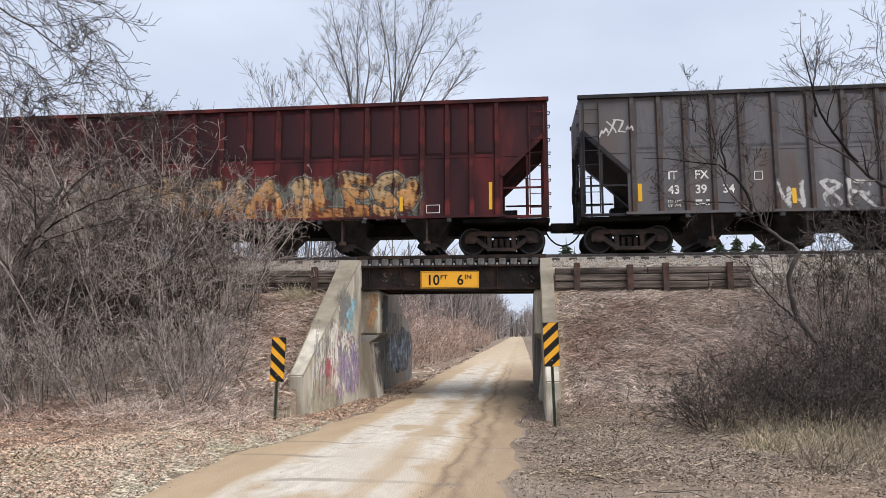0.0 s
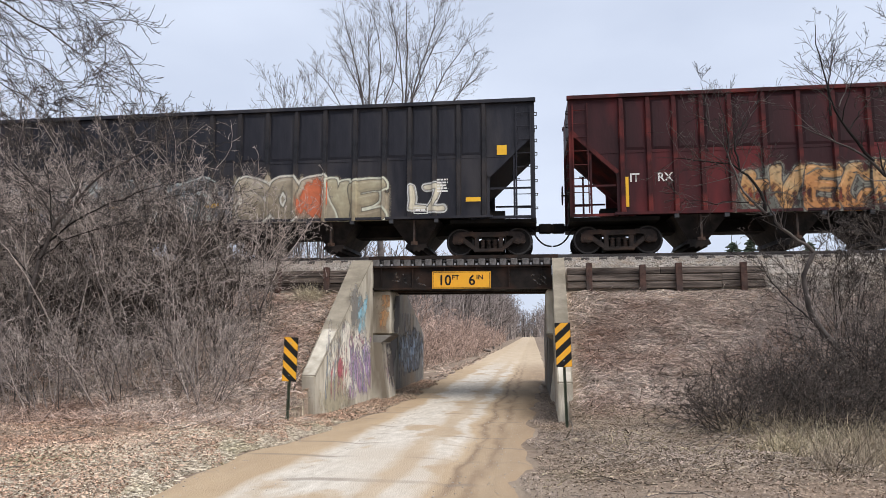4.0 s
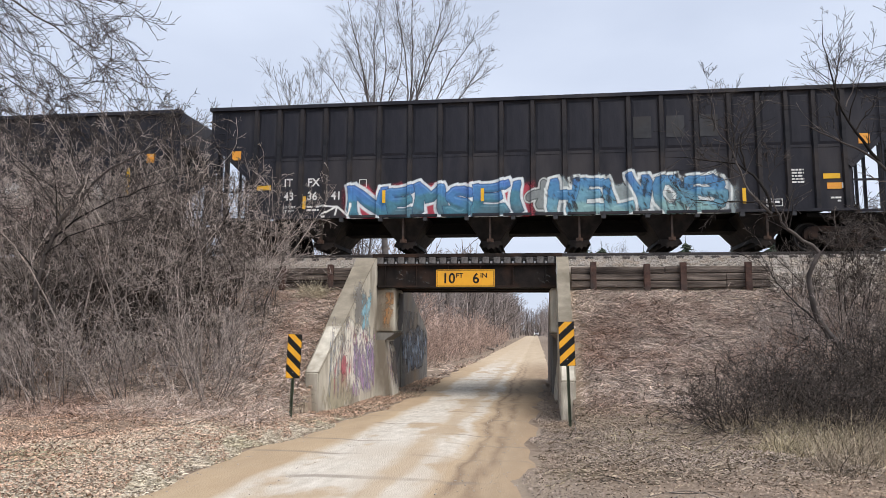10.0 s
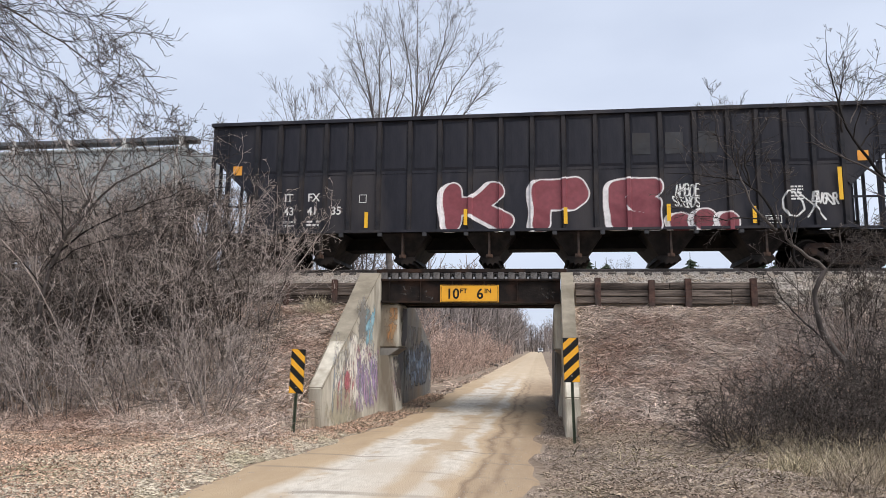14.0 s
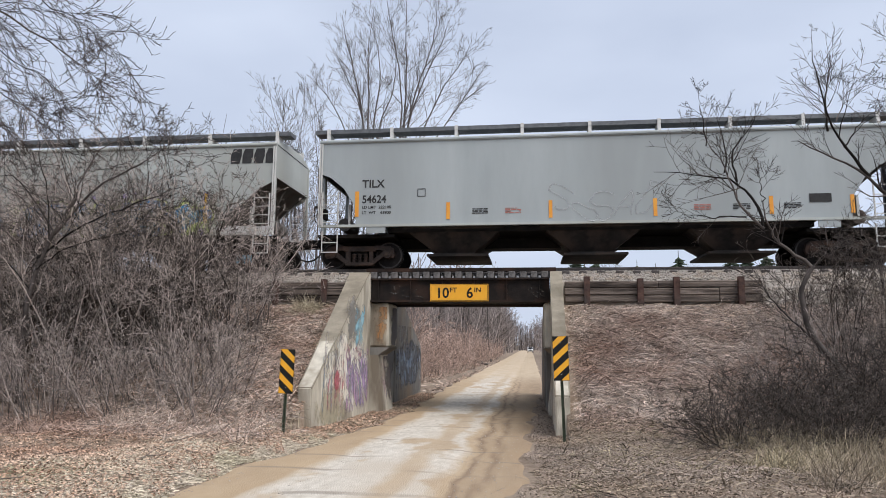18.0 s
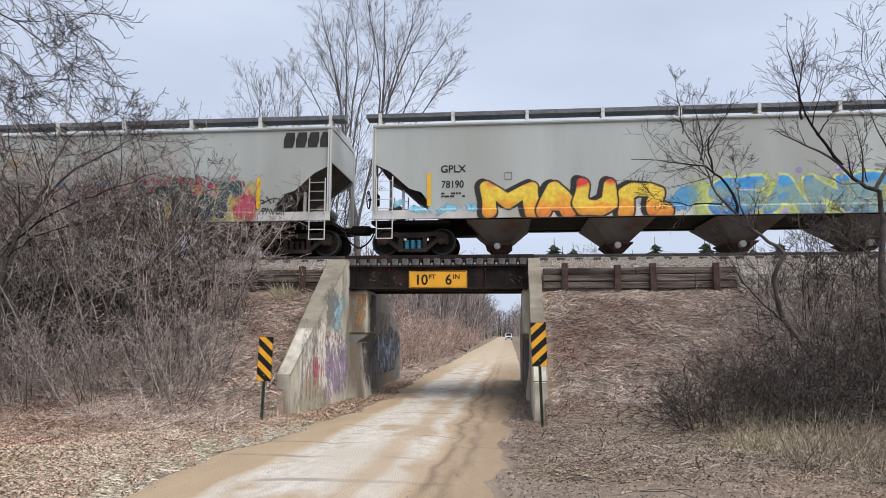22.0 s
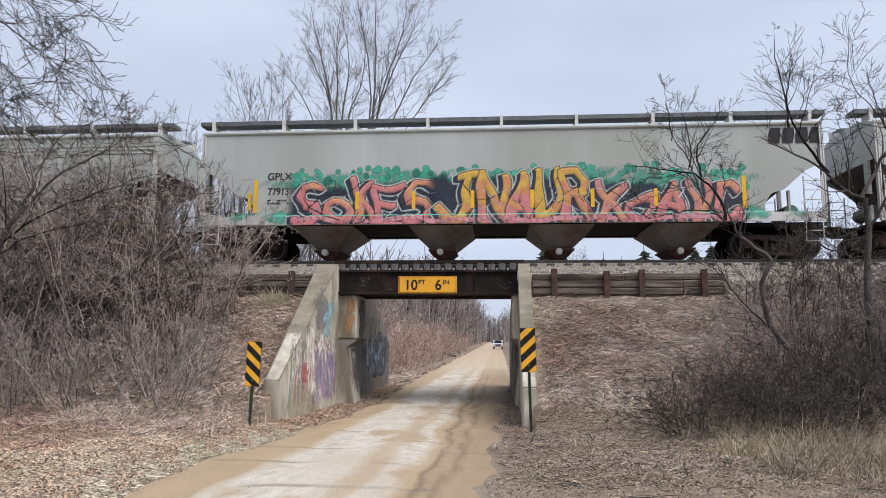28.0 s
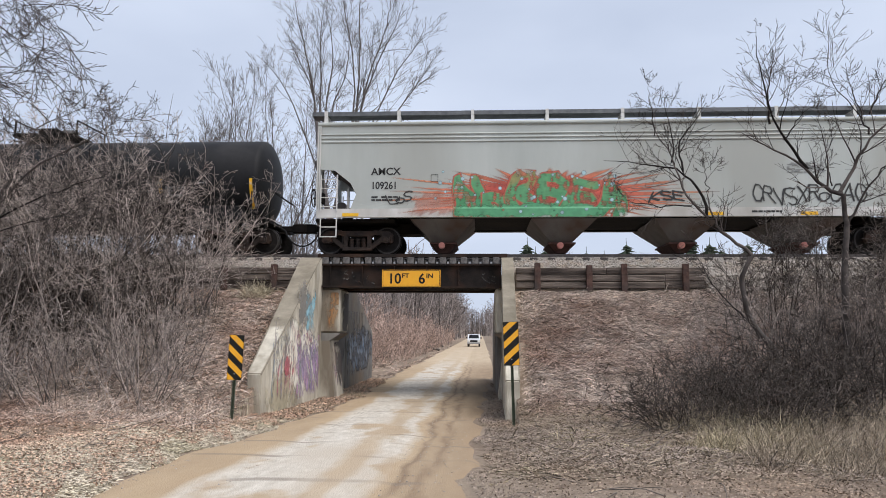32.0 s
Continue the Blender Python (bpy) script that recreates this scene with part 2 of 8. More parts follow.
def raw_mesh(name, verts, faces):
    me = bpy.data.meshes.new(name)
    verts, faces = np.asarray(verts, float), np.asarray(faces, int)
    me.vertices.add(len(verts))
    me.vertices.foreach_set("co", verts.ravel())
    k = faces.shape[1]
    me.loops.add(faces.size)
    me.loops.foreach_set("vertex_index", faces.ravel())
    me.polygons.add(len(faces))
    me.polygons.foreach_set("loop_start", np.arange(0, faces.size, k))
    me.polygons.foreach_set("loop_total", np.full(len(faces), k))
    me.update(calc_edges=True)
    return me


def smooth(ob):
    ob.data.polygons.foreach_set("use_smooth", [True] * len(ob.data.polygons))
    return ob


def lettering(name, body, height, x, z, y, material, parent, squeeze=1.0):
    """Letters that face the road, with their lower left corner at x, z."""
    cu = bpy.data.curves.new(name, "FONT")
    cu.body = body
    cu.size = height / 0.70
    cu.offset = height * 0.028
    tmp = bpy.data.objects.new(name, cu)
    scene.collection.objects.link(tmp)
    me = bpy.data.meshes.new_from_object(tmp.evaluated_get(bpy.context.evaluated_depsgraph_get()))
    bpy.data.objects.remove(tmp)
    me.materials.clear()
    me.transform(Matrix.Translation((x, y, z)) @ Matrix.Rotation(radians(90), 4, "X") @ Matrix.Diagonal((squeeze, 1, 1, 1)))
    return link_mesh(name, me, material, parent)


# ---- the lie of the land ----
RAIL_Z = 4.42
ROAD_Y = (-80, -20, -12, -6, 0, 6, 14, 30, 100, 400, 2000)
ROAD_Z = (0.7, 0.42, 0.30, 0.10, 0.0, 0.0, -0.05, -0.2, -0.25, 0.3, 4.0)


def road_z(y):
    return np.interp(y, ROAD_Y, ROAD_Z)


def bank(y):
    """Height of the railway embankment over the fields, by distance across it."""
    return np.interp(y, (-7.2, -6.0, -0.8, -0.35, 3.4, 4.2, 9.5, 10.5), (0, 0.28, 3.05, 3.20, 3.20, 3.0, 0.15, 0))


def ground_z(x, y):
    x, y = np.asarray(x, float), np.asarray(y, float)
    z = road_z(y)
    side = np.clip((np.abs(x - 0.1) - 2.3) / 1.3, 0, 1)
    z = z + side * (0.06 + 0.30 * np.clip((-4 - y) / 4, 0, 1) * np.clip((12 + y) / 8, 0.25, 1))
    z = z + np.where(y > 9, np.clip((np.abs(x) - 3.5) / 5, 0, 1) * 0.7, 0)
    open_way = (x > -2.9) & (x < 2.85)
    z = z + np.where(open_way, 0, bank(y))
    wave = 0.05 * np.sin(x * 1.7 + 0.6 * y) * np.sin(y * 1.3 - 0.4 * x) + 0.03 * np.sin(x * 4.1) * np.sin(y * 3.7 + x)
    z = z + wave * np.clip((np.abs(x) - 3.2) / 1.5, 0, 1)
    road = (x > road_left(y) + 0.1) & (x < road_right(y) - 0.1)
    return np.where(road, z - 0.05, z)


def road_left(y):
    return np.interp(y, (-30, -13, -9, -6, -3, 0, 8, 20, 60, 500), (-2.1, -2.05, -2.0, -1.9, -1.75, -1.65, -1.9, -2.3, -2.6, -2.6)) + 0.10 * np.sin(y * 1.3) + 0.06 * np.sin(y * 3.1)


def road_right(y):
    return np.interp(y, (-30, -13, -9, -2, 1, 8, 16, 60, 500), (2.0, 2.0, 2.05, 2.15, 2.25, 2.5, 2.9, 3.1, 3.1)) + 0.09 * np.sin(y * 1.7 + 1) + 0.05 * np.sin(y * 3.7)


def grid_mesh(name, xs, ys, zf):
    X, Y = np.meshgrid(xs, ys)
    V = np.stack([X.ravel(), Y.ravel(), zf(X, Y).ravel()], 1)
    nx, ny = len(xs), len(ys)
    i = (np.arange(ny - 1)[:, None] * nx + np.arange(nx - 1)[None, :]).ravel()
    return raw_mesh(name, V, np.stack([i, i + 1, i + nx + 1, i + nx], 1))


def build_ground():
    xs = np.concatenate([(-1500, -500, -200, -90, -55), np.arange(-36, -3.2, 0.3), (-3.2, -3.02, -2.91, -2.89, -2.75),
                         np.arange(-2.6, 2.7, 0.2), (2.75, 2.84, 2.86, 3.0, 3.2), np.arange(3.4, 30, 0.3), (45, 80, 200, 500, 1500)])
    ys = np.concatenate([(-900, -200, -60), np.arange(-32, 12, 0.28), np.arange(12, 70, 2.5), (90, 130, 200, 320, 500, 900, 2200)])
    ob = link_mesh("ground", grid_mesh("ground", xs, ys, ground_z), M["soil"])
    tagged(smooth(ob), "dry earth ground with leaf litter and dead grass", "ground", kind="structure")
    ys = np.concatenate([np.arange(-34, 30, 0.3), np.arange(30, 200, 3.0), (260, 330, 420)])
    f = np.linspace(0, 1, 33)
    X = road_left(ys)[:, None] * (1 - f) + road_right(ys)[:, None] * f
    Y = np.repeat(ys[:, None], 33, 1)
    Z = road_z(Y) + 0.012 + 0.03 * np.sin(np.pi * f)[None, :] - 0.03 * np.exp(-((X - 1.15) / 0.16) ** 2) - 0.025 * np.exp(-((X - 1.5) / 0.10) ** 2) - 0.02 * np.exp(-((X + 0.75) / 0.22) ** 2)
    Z[:, 0] -= 0.05
    Z[:, -1] -= 0.05
    n = len(ys)
    i = (np.arange(n - 1)[:, None] * 33 + np.arange(32)[None, :]).ravel()
    me = raw_mesh("road", np.stack([X.ravel(), Y.ravel(), Z.ravel()], 1), np.stack([i, i + 1, i + 34, i + 33], 1))
    tagged(smooth(link_mesh("road", me, M["road"])), "unpaved gravel road with pale dry wheel tracks and tan mud", "road", kind="structure")


def road_material():
    """Pale dried gravel in the middle, tan mud towards the edges, damp patches, ruts and drying cracks."""
    m = mat("road", (0.43, 0.385, 0.315), (0.66, 0.61, 0.53), 7.0, 0.95, 0, 0.6, 60, (0.50, 0.44, 0.36), 0.7, 0.22, (1, 0.45, 1))
    n, l = m.node_tree.nodes, m.node_tree.links
    b = n["Principled BSDF"]
    base = b.inputs["Base Color"].links[0].from_socket
    tc = n.new("ShaderNodeTexCoord")
    sp = n.new("ShaderNodeSeparateXYZ")
    l.new(tc.outputs["Object"], sp.inputs[0])

    def noise(sx, sy, scale, detail):
        mp = n.new("ShaderNodeMapping")
        mp.inputs["Scale"].default_value = (sx, sy, 1)
        l.new(tc.outputs["Object"], mp.inputs["Vector"])
        nz = n.new("ShaderNodeTexNoise")
        nz.inputs["Scale"].default_value = scale
        nz.inputs["Detail"].default_value = detail
        l.new(mp.outputs[0], nz.inputs["Vector"])
        return nz.outputs[0]

    def ramp(source, stops):
        rp = n.new("ShaderNodeValToRGB")
        e = rp.color_ramp.elements
        e[0].position, e[1].position = stops[0][0], stops[-1][0]
        for el, (p, v) in zip((e[0], e[1]), (stops[0], stops[-1])):
            el.color = (v, v, v, 1)
        for p, v in stops[1:-1]:
            e.new(p).color = (v, v, v, 1)
        l.new(source, rp.inputs[0])
        return rp.outputs[0]

    def math2(op, p, q):
        k = n.new("ShaderNodeMath")
        k.operation = op
        for s, v in zip(k.inputs, (p, q)):
            if isinstance(v, (int, float)):
                s.default_value = v
            else:
                l.new(v, s)
        return k.outputs[0]

    def mixed(f, p, q):
        x = n.new("ShaderNodeMix")
        x.data_type = "RGBA"
        for s, v in ((x.inputs[0], f), (x.inputs[6], p), (x.inputs[7], q)):
            if isinstance(v, (tuple, float)):
                s.default_value = v
            else:
                l.new(v, s)
        return x.outputs[2]

    wob = noise(0.9, 0.30, 1.4, 5)
    # place across the road, bent a little, from -2.4 to 2.6 m
    u = math2("MULTIPLY", math2("ADD", math2("ADD", sp.outputs[0], math2("MULTIPLY", wob, 0.8)), 2.0), 0.2)
    across = lambda x: (x + 2.4) / 5.0
    tan = ramp(u, [(across(x), v) for x, v in ((-2.4, 1), (-1.12, 1.0), (-0.86, 0.06), (-0.25, 0.0), (0.16, 0.10), (0.34, 0.75), (0.54, 0.7), (0.68, 0.08), (0.84, 0.10), (1.04, 0.95), (2.6, 1.0))])
    damp = ramp(noise(0.75, 0.42, 1.15, 4), ((0.53, 0.0), (0.61, 0.85)))
    far = math2("MULTIPLY", ramp(math2("MULTIPLY", sp.outputs[1], 0.01), ((0.30, 0.0), (0.50, 0.6))), 1.0)
    cover = math2("MAXIMUM", math2("MAXIMUM", tan, damp), far)
    mud = mixed(noise(1.0, 0.25, 2.3, 6), (0.285, 0.190, 0.104, 1), (0.47, 0.345, 0.205, 1))
    col = mixed(cover, base, mixed(0.12, mud, base))
    # wheel ruts in the soft edge
    rut = ramp(u, [(across(x), v) for x, v in ((1.10, 0), (1.20, 0.85), (1.30, 0.25), (1.40, 0.25), (1.52, 0.85), (1.66, 0.3), (1.95, 0.45), (2.3, 0.65))])
    col = mixed(math2("MULTIPLY", rut, ramp(noise(2.0, 0.35, 1.5, 4), ((0.30, 0.45), (0.52, 1.0)))), col, (0.195, 0.133, 0.086, 1))
    # thin drying lines that lie across the tracks
    wv = n.new("ShaderNodeTexWave")
    wv.bands_direction = "Y"
    wv.inputs["Scale"].default_value = 0.21
    wv.inputs["Distortion"].default_value = 5.0
    wv.inputs["Detail"].default_value = 2.0
    wv.inputs["Detail Scale"].default_value = 0.6
    l.new(tc.outputs["Object"], wv.inputs["Vector"])
    crack = math2("MULTIPLY", ramp(wv.outputs[1], ((0.965, 0.0), (0.995, 0.6))), ramp(noise(1, 1, 0.9, 2), ((0.45, 0.0), (0.58, 1.0))))
    col = mixed(crack, col, (0.20, 0.165, 0.13, 1))
    col = mixed(ramp(math2("MULTIPLY", sp.outputs[1], 0.01), ((0.16, 0.0), (0.34, 0.8))), col, mixed(noise(1.0, 0.3, 1.2, 4), (0.40, 0.31, 0.205, 1), (0.58, 0.475, 0.345, 1)))
    l.new(col, b.inputs["Base Color"])
    return m


M["soil"] = mat("soil", (0.150, 0.108, 0.078), (0.29, 0.224, 0.165), 7.0, 0.95, 0, 0.8, 30, (0.29, 0.232, 0.172), 0.35)
M["road"] = road_material()
build_ground()


# ---- railway bridge ----
def build_bridge():
    st = dict(kind="structure")
    ab = empty("railway_abutment")
    tagged(ab, "weathered concrete abutment with sloping wing walls and graffiti", "abutment")

    def wing(name, x_in0, x_out0, x_in1, x_out1, y1, z_near):
        # one sloping wall along the road: inner and outer face at the girder and at the near end
        bm = bmesh.new()
        pts = []
        for y, xi, xo, zt, zb in ((0.06, x_in0, x_out0, 4.22, -0.6), (-0.22, x_in0, x_out0, 4.22, -0.6), (y1, x_in1, x_out1, z_near, -0.6)):
            pts.append([bm.verts.new(p) for p in ((xi, y, zb), (xi, y, zt), (xo, y, zt), (xo, y, zb))])
        for a, b in zip(pts, pts[1:]):
            for i in range(4):
                j = (i + 1) % 4
                bm.faces.new((a[i], a[j], b[j], b[i]))
        bm.faces.new(pts[0])
        bm.faces.new(pts[-1][::-1])
        bmesh.ops.bevel(bm, geom=[e for e in bm.edges], offset=0.025, segments=2, affect="EDGES")
        wall = part(name, bm, M["concrete"], ab)
        # weathered crust on the sloping top
        bm = bmesh.new()
        rows = []
        for y, xi, xo, zt in ((0.03, x_in0, x_out0, 4.22), (-0.22, x_in0, x_out0, 4.22), (y1 + 0.02, x_in1, x_out1, z_near)):
            e = -0.004 if xi > xo else 0.004
            rows.append([bm.verts.new(p) for p in ((xi - e, y, zt - 0.03), (xi - e, y, zt + 0.008), (xo + e, y, zt + 0.008), (xo + e, y, zt - 0.03))])
        for a, b in zip(rows, rows[1:]):
            for i in range(4):
                j = (i + 1) % 4
                bm.faces.new((a[i], a[j], b[j], b[i]))
        bm.faces.new(rows[0])
        bm.faces.new(rows[-1][::-1])
        part("coping", bm, M["coping"], wall)
        return wall

    wing("wing_wall", -2.75, -3.36, -2.75, -3.07, -5.5, 1.06)
    wing("wing_wall", 2.72, 3.06, 2.62, 2.93, -5.7, 0.98)
    # bearing piers, breast walls and far wings, both sides of the way
    for s in (-1, 1):
        o = 0.0 if s < 0 else 0.33
        bm = bmesh.new()
        hull8(bm, (*sorted((s * (2.24 + o), s * 3.1)), 0.1, 1.5, -0.5), (*sorted((s * (2.50 + o), s * 3.1)), 0.1, 1.5, 1.72))
        part("pier_base", bm, M["concrete"], ab)
        # overhanging corbel: its underside shade comes from the darker concrete
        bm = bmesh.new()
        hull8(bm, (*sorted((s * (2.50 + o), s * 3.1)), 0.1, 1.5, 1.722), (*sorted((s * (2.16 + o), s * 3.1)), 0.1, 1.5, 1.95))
        part("corbel", bm, M["concrete_shaded"], ab)
        bm = bmesh.new()
        box(bm, *sorted((s * (2.20 + o), s * 3.1)), 0.1, 1.45, 1.952, 3.324, 0.06)
        part("bearing_pier", bm, M["concrete"], ab)
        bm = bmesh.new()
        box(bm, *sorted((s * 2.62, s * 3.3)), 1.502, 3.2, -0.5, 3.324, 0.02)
        part("breast_wall", bm, M["concrete_shaded"], ab)
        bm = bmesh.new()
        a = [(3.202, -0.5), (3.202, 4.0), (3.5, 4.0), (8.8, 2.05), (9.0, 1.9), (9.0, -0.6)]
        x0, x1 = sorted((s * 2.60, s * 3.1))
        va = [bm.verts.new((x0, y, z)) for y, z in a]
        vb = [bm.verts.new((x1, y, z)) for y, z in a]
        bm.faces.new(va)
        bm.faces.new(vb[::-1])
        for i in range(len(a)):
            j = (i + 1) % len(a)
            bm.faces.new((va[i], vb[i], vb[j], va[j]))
        part("far_wing_wall", bm, M["concrete_shaded"], ab)

    br = empty("railway_bridge")
    tagged(br, "short dark steel girder railway bridge with timber deck", "bridge")
    for y, yb in ((0.02, 0.12), (2.5, 2.6)):
        part("girder_web", boxes((-2.74, 2.71, y, yb, 3.39, 4.0)), M["steel"], br)
        part("flange", boxes((-2.74, 2.71, y - 0.12, yb + 0.12, 3.328, 3.388), (-2.74, 2.71, y - 0.12, yb + 0.12, 4.002, 4.05)), M["steel"], br)
        for i in range(6):
            x = -2.5 + i * 0.98
            part("stiffener", boxes((x, x + 0.02, y - 0.09, y - 0.002, 3.39, 4.0)), M["steel"], br)
    for y in (0.9, 1.7):
        part("stringer", boxes((-2.74, 2.71, y, y + 0.16, 3.35, 4.045)), M["steel"], br)
    tie = None
    for i in range(17):
        x = -2.66 + i * 0.327
        if tie is None:
            bm = bmesh.new()
            box(bm, -0.10, 0.10, -1.36, 1.36, 0, 0.2, 0.012)
            tie = part("bridge_tie", bm, M["tie_grey"], br)
        else:
            o = new("bridge_tie", tie.data)
            o.parent = br
            tie = o
        tie.matrix_basis = pose(x, 1.32 + 0.02 * math.sin(i * 2.3), 4.054, 0, 0, 0.4 * math.sin(i * 1.9))
    part("guard_timber", boxes((-2.9, 2.9, -0.03, 0.15, 4.258, 4.365)), M["steel"], br)
    for i in range(16):
        part("hook_bolt", boxes((-2.52 + i * 0.327, -2.46 + i * 0.327, -0.045, 0.0, 4.06, 4.12)), M["galv"], br)

    sg = empty("clearance_sign")
    tagged(sg, "yellow low clearance sign reading 10 FT 6 IN", "sign")
    bm = bmesh.new()
    box(bm, -0.885, 0.885, -0.135, -0.125, 3.345, 3.865)
    part("plate", bm, M["sign_yellow"], sg)
    for i, r in enumerate(((-0.862, 0.862, 3.835, 3.848), (-0.862, 0.862, 3.362, 3.375), (-0.862, -0.850, 3.378, 3.832), (0.850, 0.862, 3.378, 3.832))):
        part("border", boxes((r[0], r[1], -0.139, -0.136, r[2], r[3])), M["sign_black"], sg)
    lettering("numeral", "10", 0.30, -0.71, 3.455, -0.139, M["sign_black"], sg, 0.95)
    lettering("letters", "FT", 0.135, -0.29, 3.62, -0.139, M["sign_black"], sg, 1.1)
    lettering("numeral", "6", 0.30, 0.22, 3.455, -0.139, M["sign_black"], sg, 0.95)
    lettering("letters", "IN", 0.135, 0.45, 3.62, -0.139, M["sign_black"], sg, 1.1)
    for x in (-0.55, 0.55):
        part("bracket", boxes((x, x + 0.05, -0.124, 0.018, 3.45, 3.5)), M["galv"], sg)

    # warning boards at the ends of the wing walls
    for x, zb, zt, lean, flip in ((-2.84, 1.03, 1.92, 1.8, 1), (2.735, 1.36, 2.21, -1.6, -1)):
        mk = empty("object_marker", pose(x, -6.98, 0.30, 0, lean, 0))
        tagged(mk, "black and yellow striped warning board on a steel post", "warning board", "warning boards at the bridge")
        h = zt - zb
        z0 = zb - 0.30
        bm = bmesh.new()
        box(bm, -0.150, 0.150, -0.012, -0.004, z0, z0 + h, 0.003)
        part("board", bm, M["sign_black"], mk)
        for i in range(5):
            # slanting yellow stripes, cut off at the board's edges
            c = z0 - 0.16 + i * 0.285
            poly = []
            for px, pz in ((-0.146, c), (0.146, c - flip * 0.26), (0.146, c - flip * 0.26 + 0.135), (-0.146, c + 0.135)):
                poly.append((px, pz + (0.13 if flip > 0 else -0.13) + 0.04))
            lo, hi = z0 + 0.004, z0 + h - 0.004
            if max(p[1] for p in poly) < lo or min(p[1] for p in poly) > hi:
                continue
            bm = bmesh.new()
            prism(bm, poly, -0.0165, -0.0135)
            bmesh.ops.bisect_plane(bm, geom=bm.verts[:] + bm.edges[:] + bm.faces[:], plane_co=(0, 0, lo), plane_no=(0, 0, -1), clear_outer=True)
            bmesh.ops.bisect_plane(bm, geom=bm.verts[:] + bm.edges[:] + bm.faces[:], plane_co=(0, 0, hi), plane_no=(0, 0, 1), clear_outer=True)
            part("stripe", bm, M["sign_yellow"], mk)
        part("post", boxes((-0.028, -0.020, -0.003, 0.035, -0.2, z0 + h - 0.1), (0.020, 0.028, -0.003, 0.035, -0.2, z0 + h - 0.1), (-0.0195, 0.0195, 0.030, 0.038, -0.2, z0 + h - 0.1)), M["post_green"], mk)
        for zz in (z0 + 0.12, z0 + h - 0.12):
            bm = bmesh.new()
            cyl(bm, (0, -0.024, zz), (0, -0.012, zz), 0.012, n=8)
            part("bolt", bm, M["galv"], mk)

    # timber crib walls that hold the ballast
    rng = random.Random(4)
    for x0, x1, posts in ((3.12, 8.62, (3.75, 5.25, 6.25, 8.00)), (-14.0, -3.42, (-4.06, -5.58, -7.3, -9.4, -11.8, -13.6))):
        cr = empty("timber_retaining_wall")
        tagged(cr, "old grey-brown timber retaining wall holding track ballast", "retaining wall")
        for i in range(3):
            xa = x0
            while xa < x1 - 0.05:
                xb = min(x1, xa + rng.uniform(2.0, 2.8))
                if x1 - xb < 0.5:
                    xb = x1
                bm = bmesh.new()
                dz = rng.uniform(-0.012, 0.012)
                dy = rng.uniform(-0.03, 0.02)
                box(bm, xa + 0.006, xb - 0.006, -0.50 + dy, -0.34 + dy, 3.30 + i * 0.205 + dz, 3.49 + i * 0.205 + dz, 0.018)
                part("timber", bm, M["timber"], cr)
                xa = xb
        for p in posts:
            bm = bmesh.new()
            top = 3.98 + rng.uniform(-0.03, 0.05)
            box(bm, p - 0.085, p + 0.085, -0.66, -0.64, 3.0, top, 0.004)
            box(bm, p - 0.012, p + 0.012, -0.638, -0.55, 3.0, top)
            box(bm, p - 0.085, p + 0.085, -0.548, -0.535, 3.0, top, 0.004)
            part("stake", bm, M["stake"], cr)

    tr = empty("railway_track")
    tagged(tr, "single railway track on grey stone ballast", "track")
    for y in (0.60, 2.10):
        bm = boxes((-160, 160, y - 0.036, y + 0.036, RAIL_Z - 0.045, RAIL_Z), (-160, 160, y - 0.01, y + 0.01, RAIL_Z - 0.14, RAIL_Z - 0.044), (-160, 160, y - 0.07, y + 0.07, RAIL_Z - 0.16, RAIL_Z - 0.139))
        part("rail", bm, M["rail"], tr)
    first = None
    for s in (-1, 1):
        for i in range(40):
            if first is None:
                bm = bmesh.new()
                box(bm, -0.11, 0.11, -1.3, 1.3, -0.17, 0, 0.012)
                first = part("tie", bm, M["tie"], tr)
                o = first
            else:
                o = new("tie", first.data)
                o.parent = tr
            o.matrix_basis = pose(s * (3.2 + i * 0.52) + rng.uniform(-0.03, 0.03), 1.35 + rng.uniform(-0.03, 0.03), RAIL_Z - 0.162, 0, 0, rng.uniform(-1.5, 1.5))
    for s in (-1, 1):
        xs = np.concatenate([np.arange(2.98, 22, 0.09), (30, 60, 160)]) * s
        ys = np.array((-0.335, -0.33, -0.25, -0.1, 0.0, 0.12, 0.24, 0.36, 0.5, 0.8, 1.35, 1.9, 2.4, 2.9, 3.6, 4.3))
        zs = np.array((3.05, 3.7, 3.95, 4.06, 4.13, 4.20, 4.25, 4.265, 4.265, 4.24, 4.24, 4.24, 4.24, 4.1, 3.6, 2.9))
        prof = lambda X, Y: np.interp(Y, ys, zs) + 0.018 * np.sin(X * 31 + Y * 17) * np.sin(X * 17 - Y * 41) + 0.012 * np.sin(X * 53 + 3 * Y)
        ob = link_mesh("ballast", grid_mesh("ballast", xs if s > 0 else xs[::-1], ys, prof), M["ballast"])
        tagged(ob, "grey crushed stone ballast bed", "ballast", kind="structure")


build_bridge()


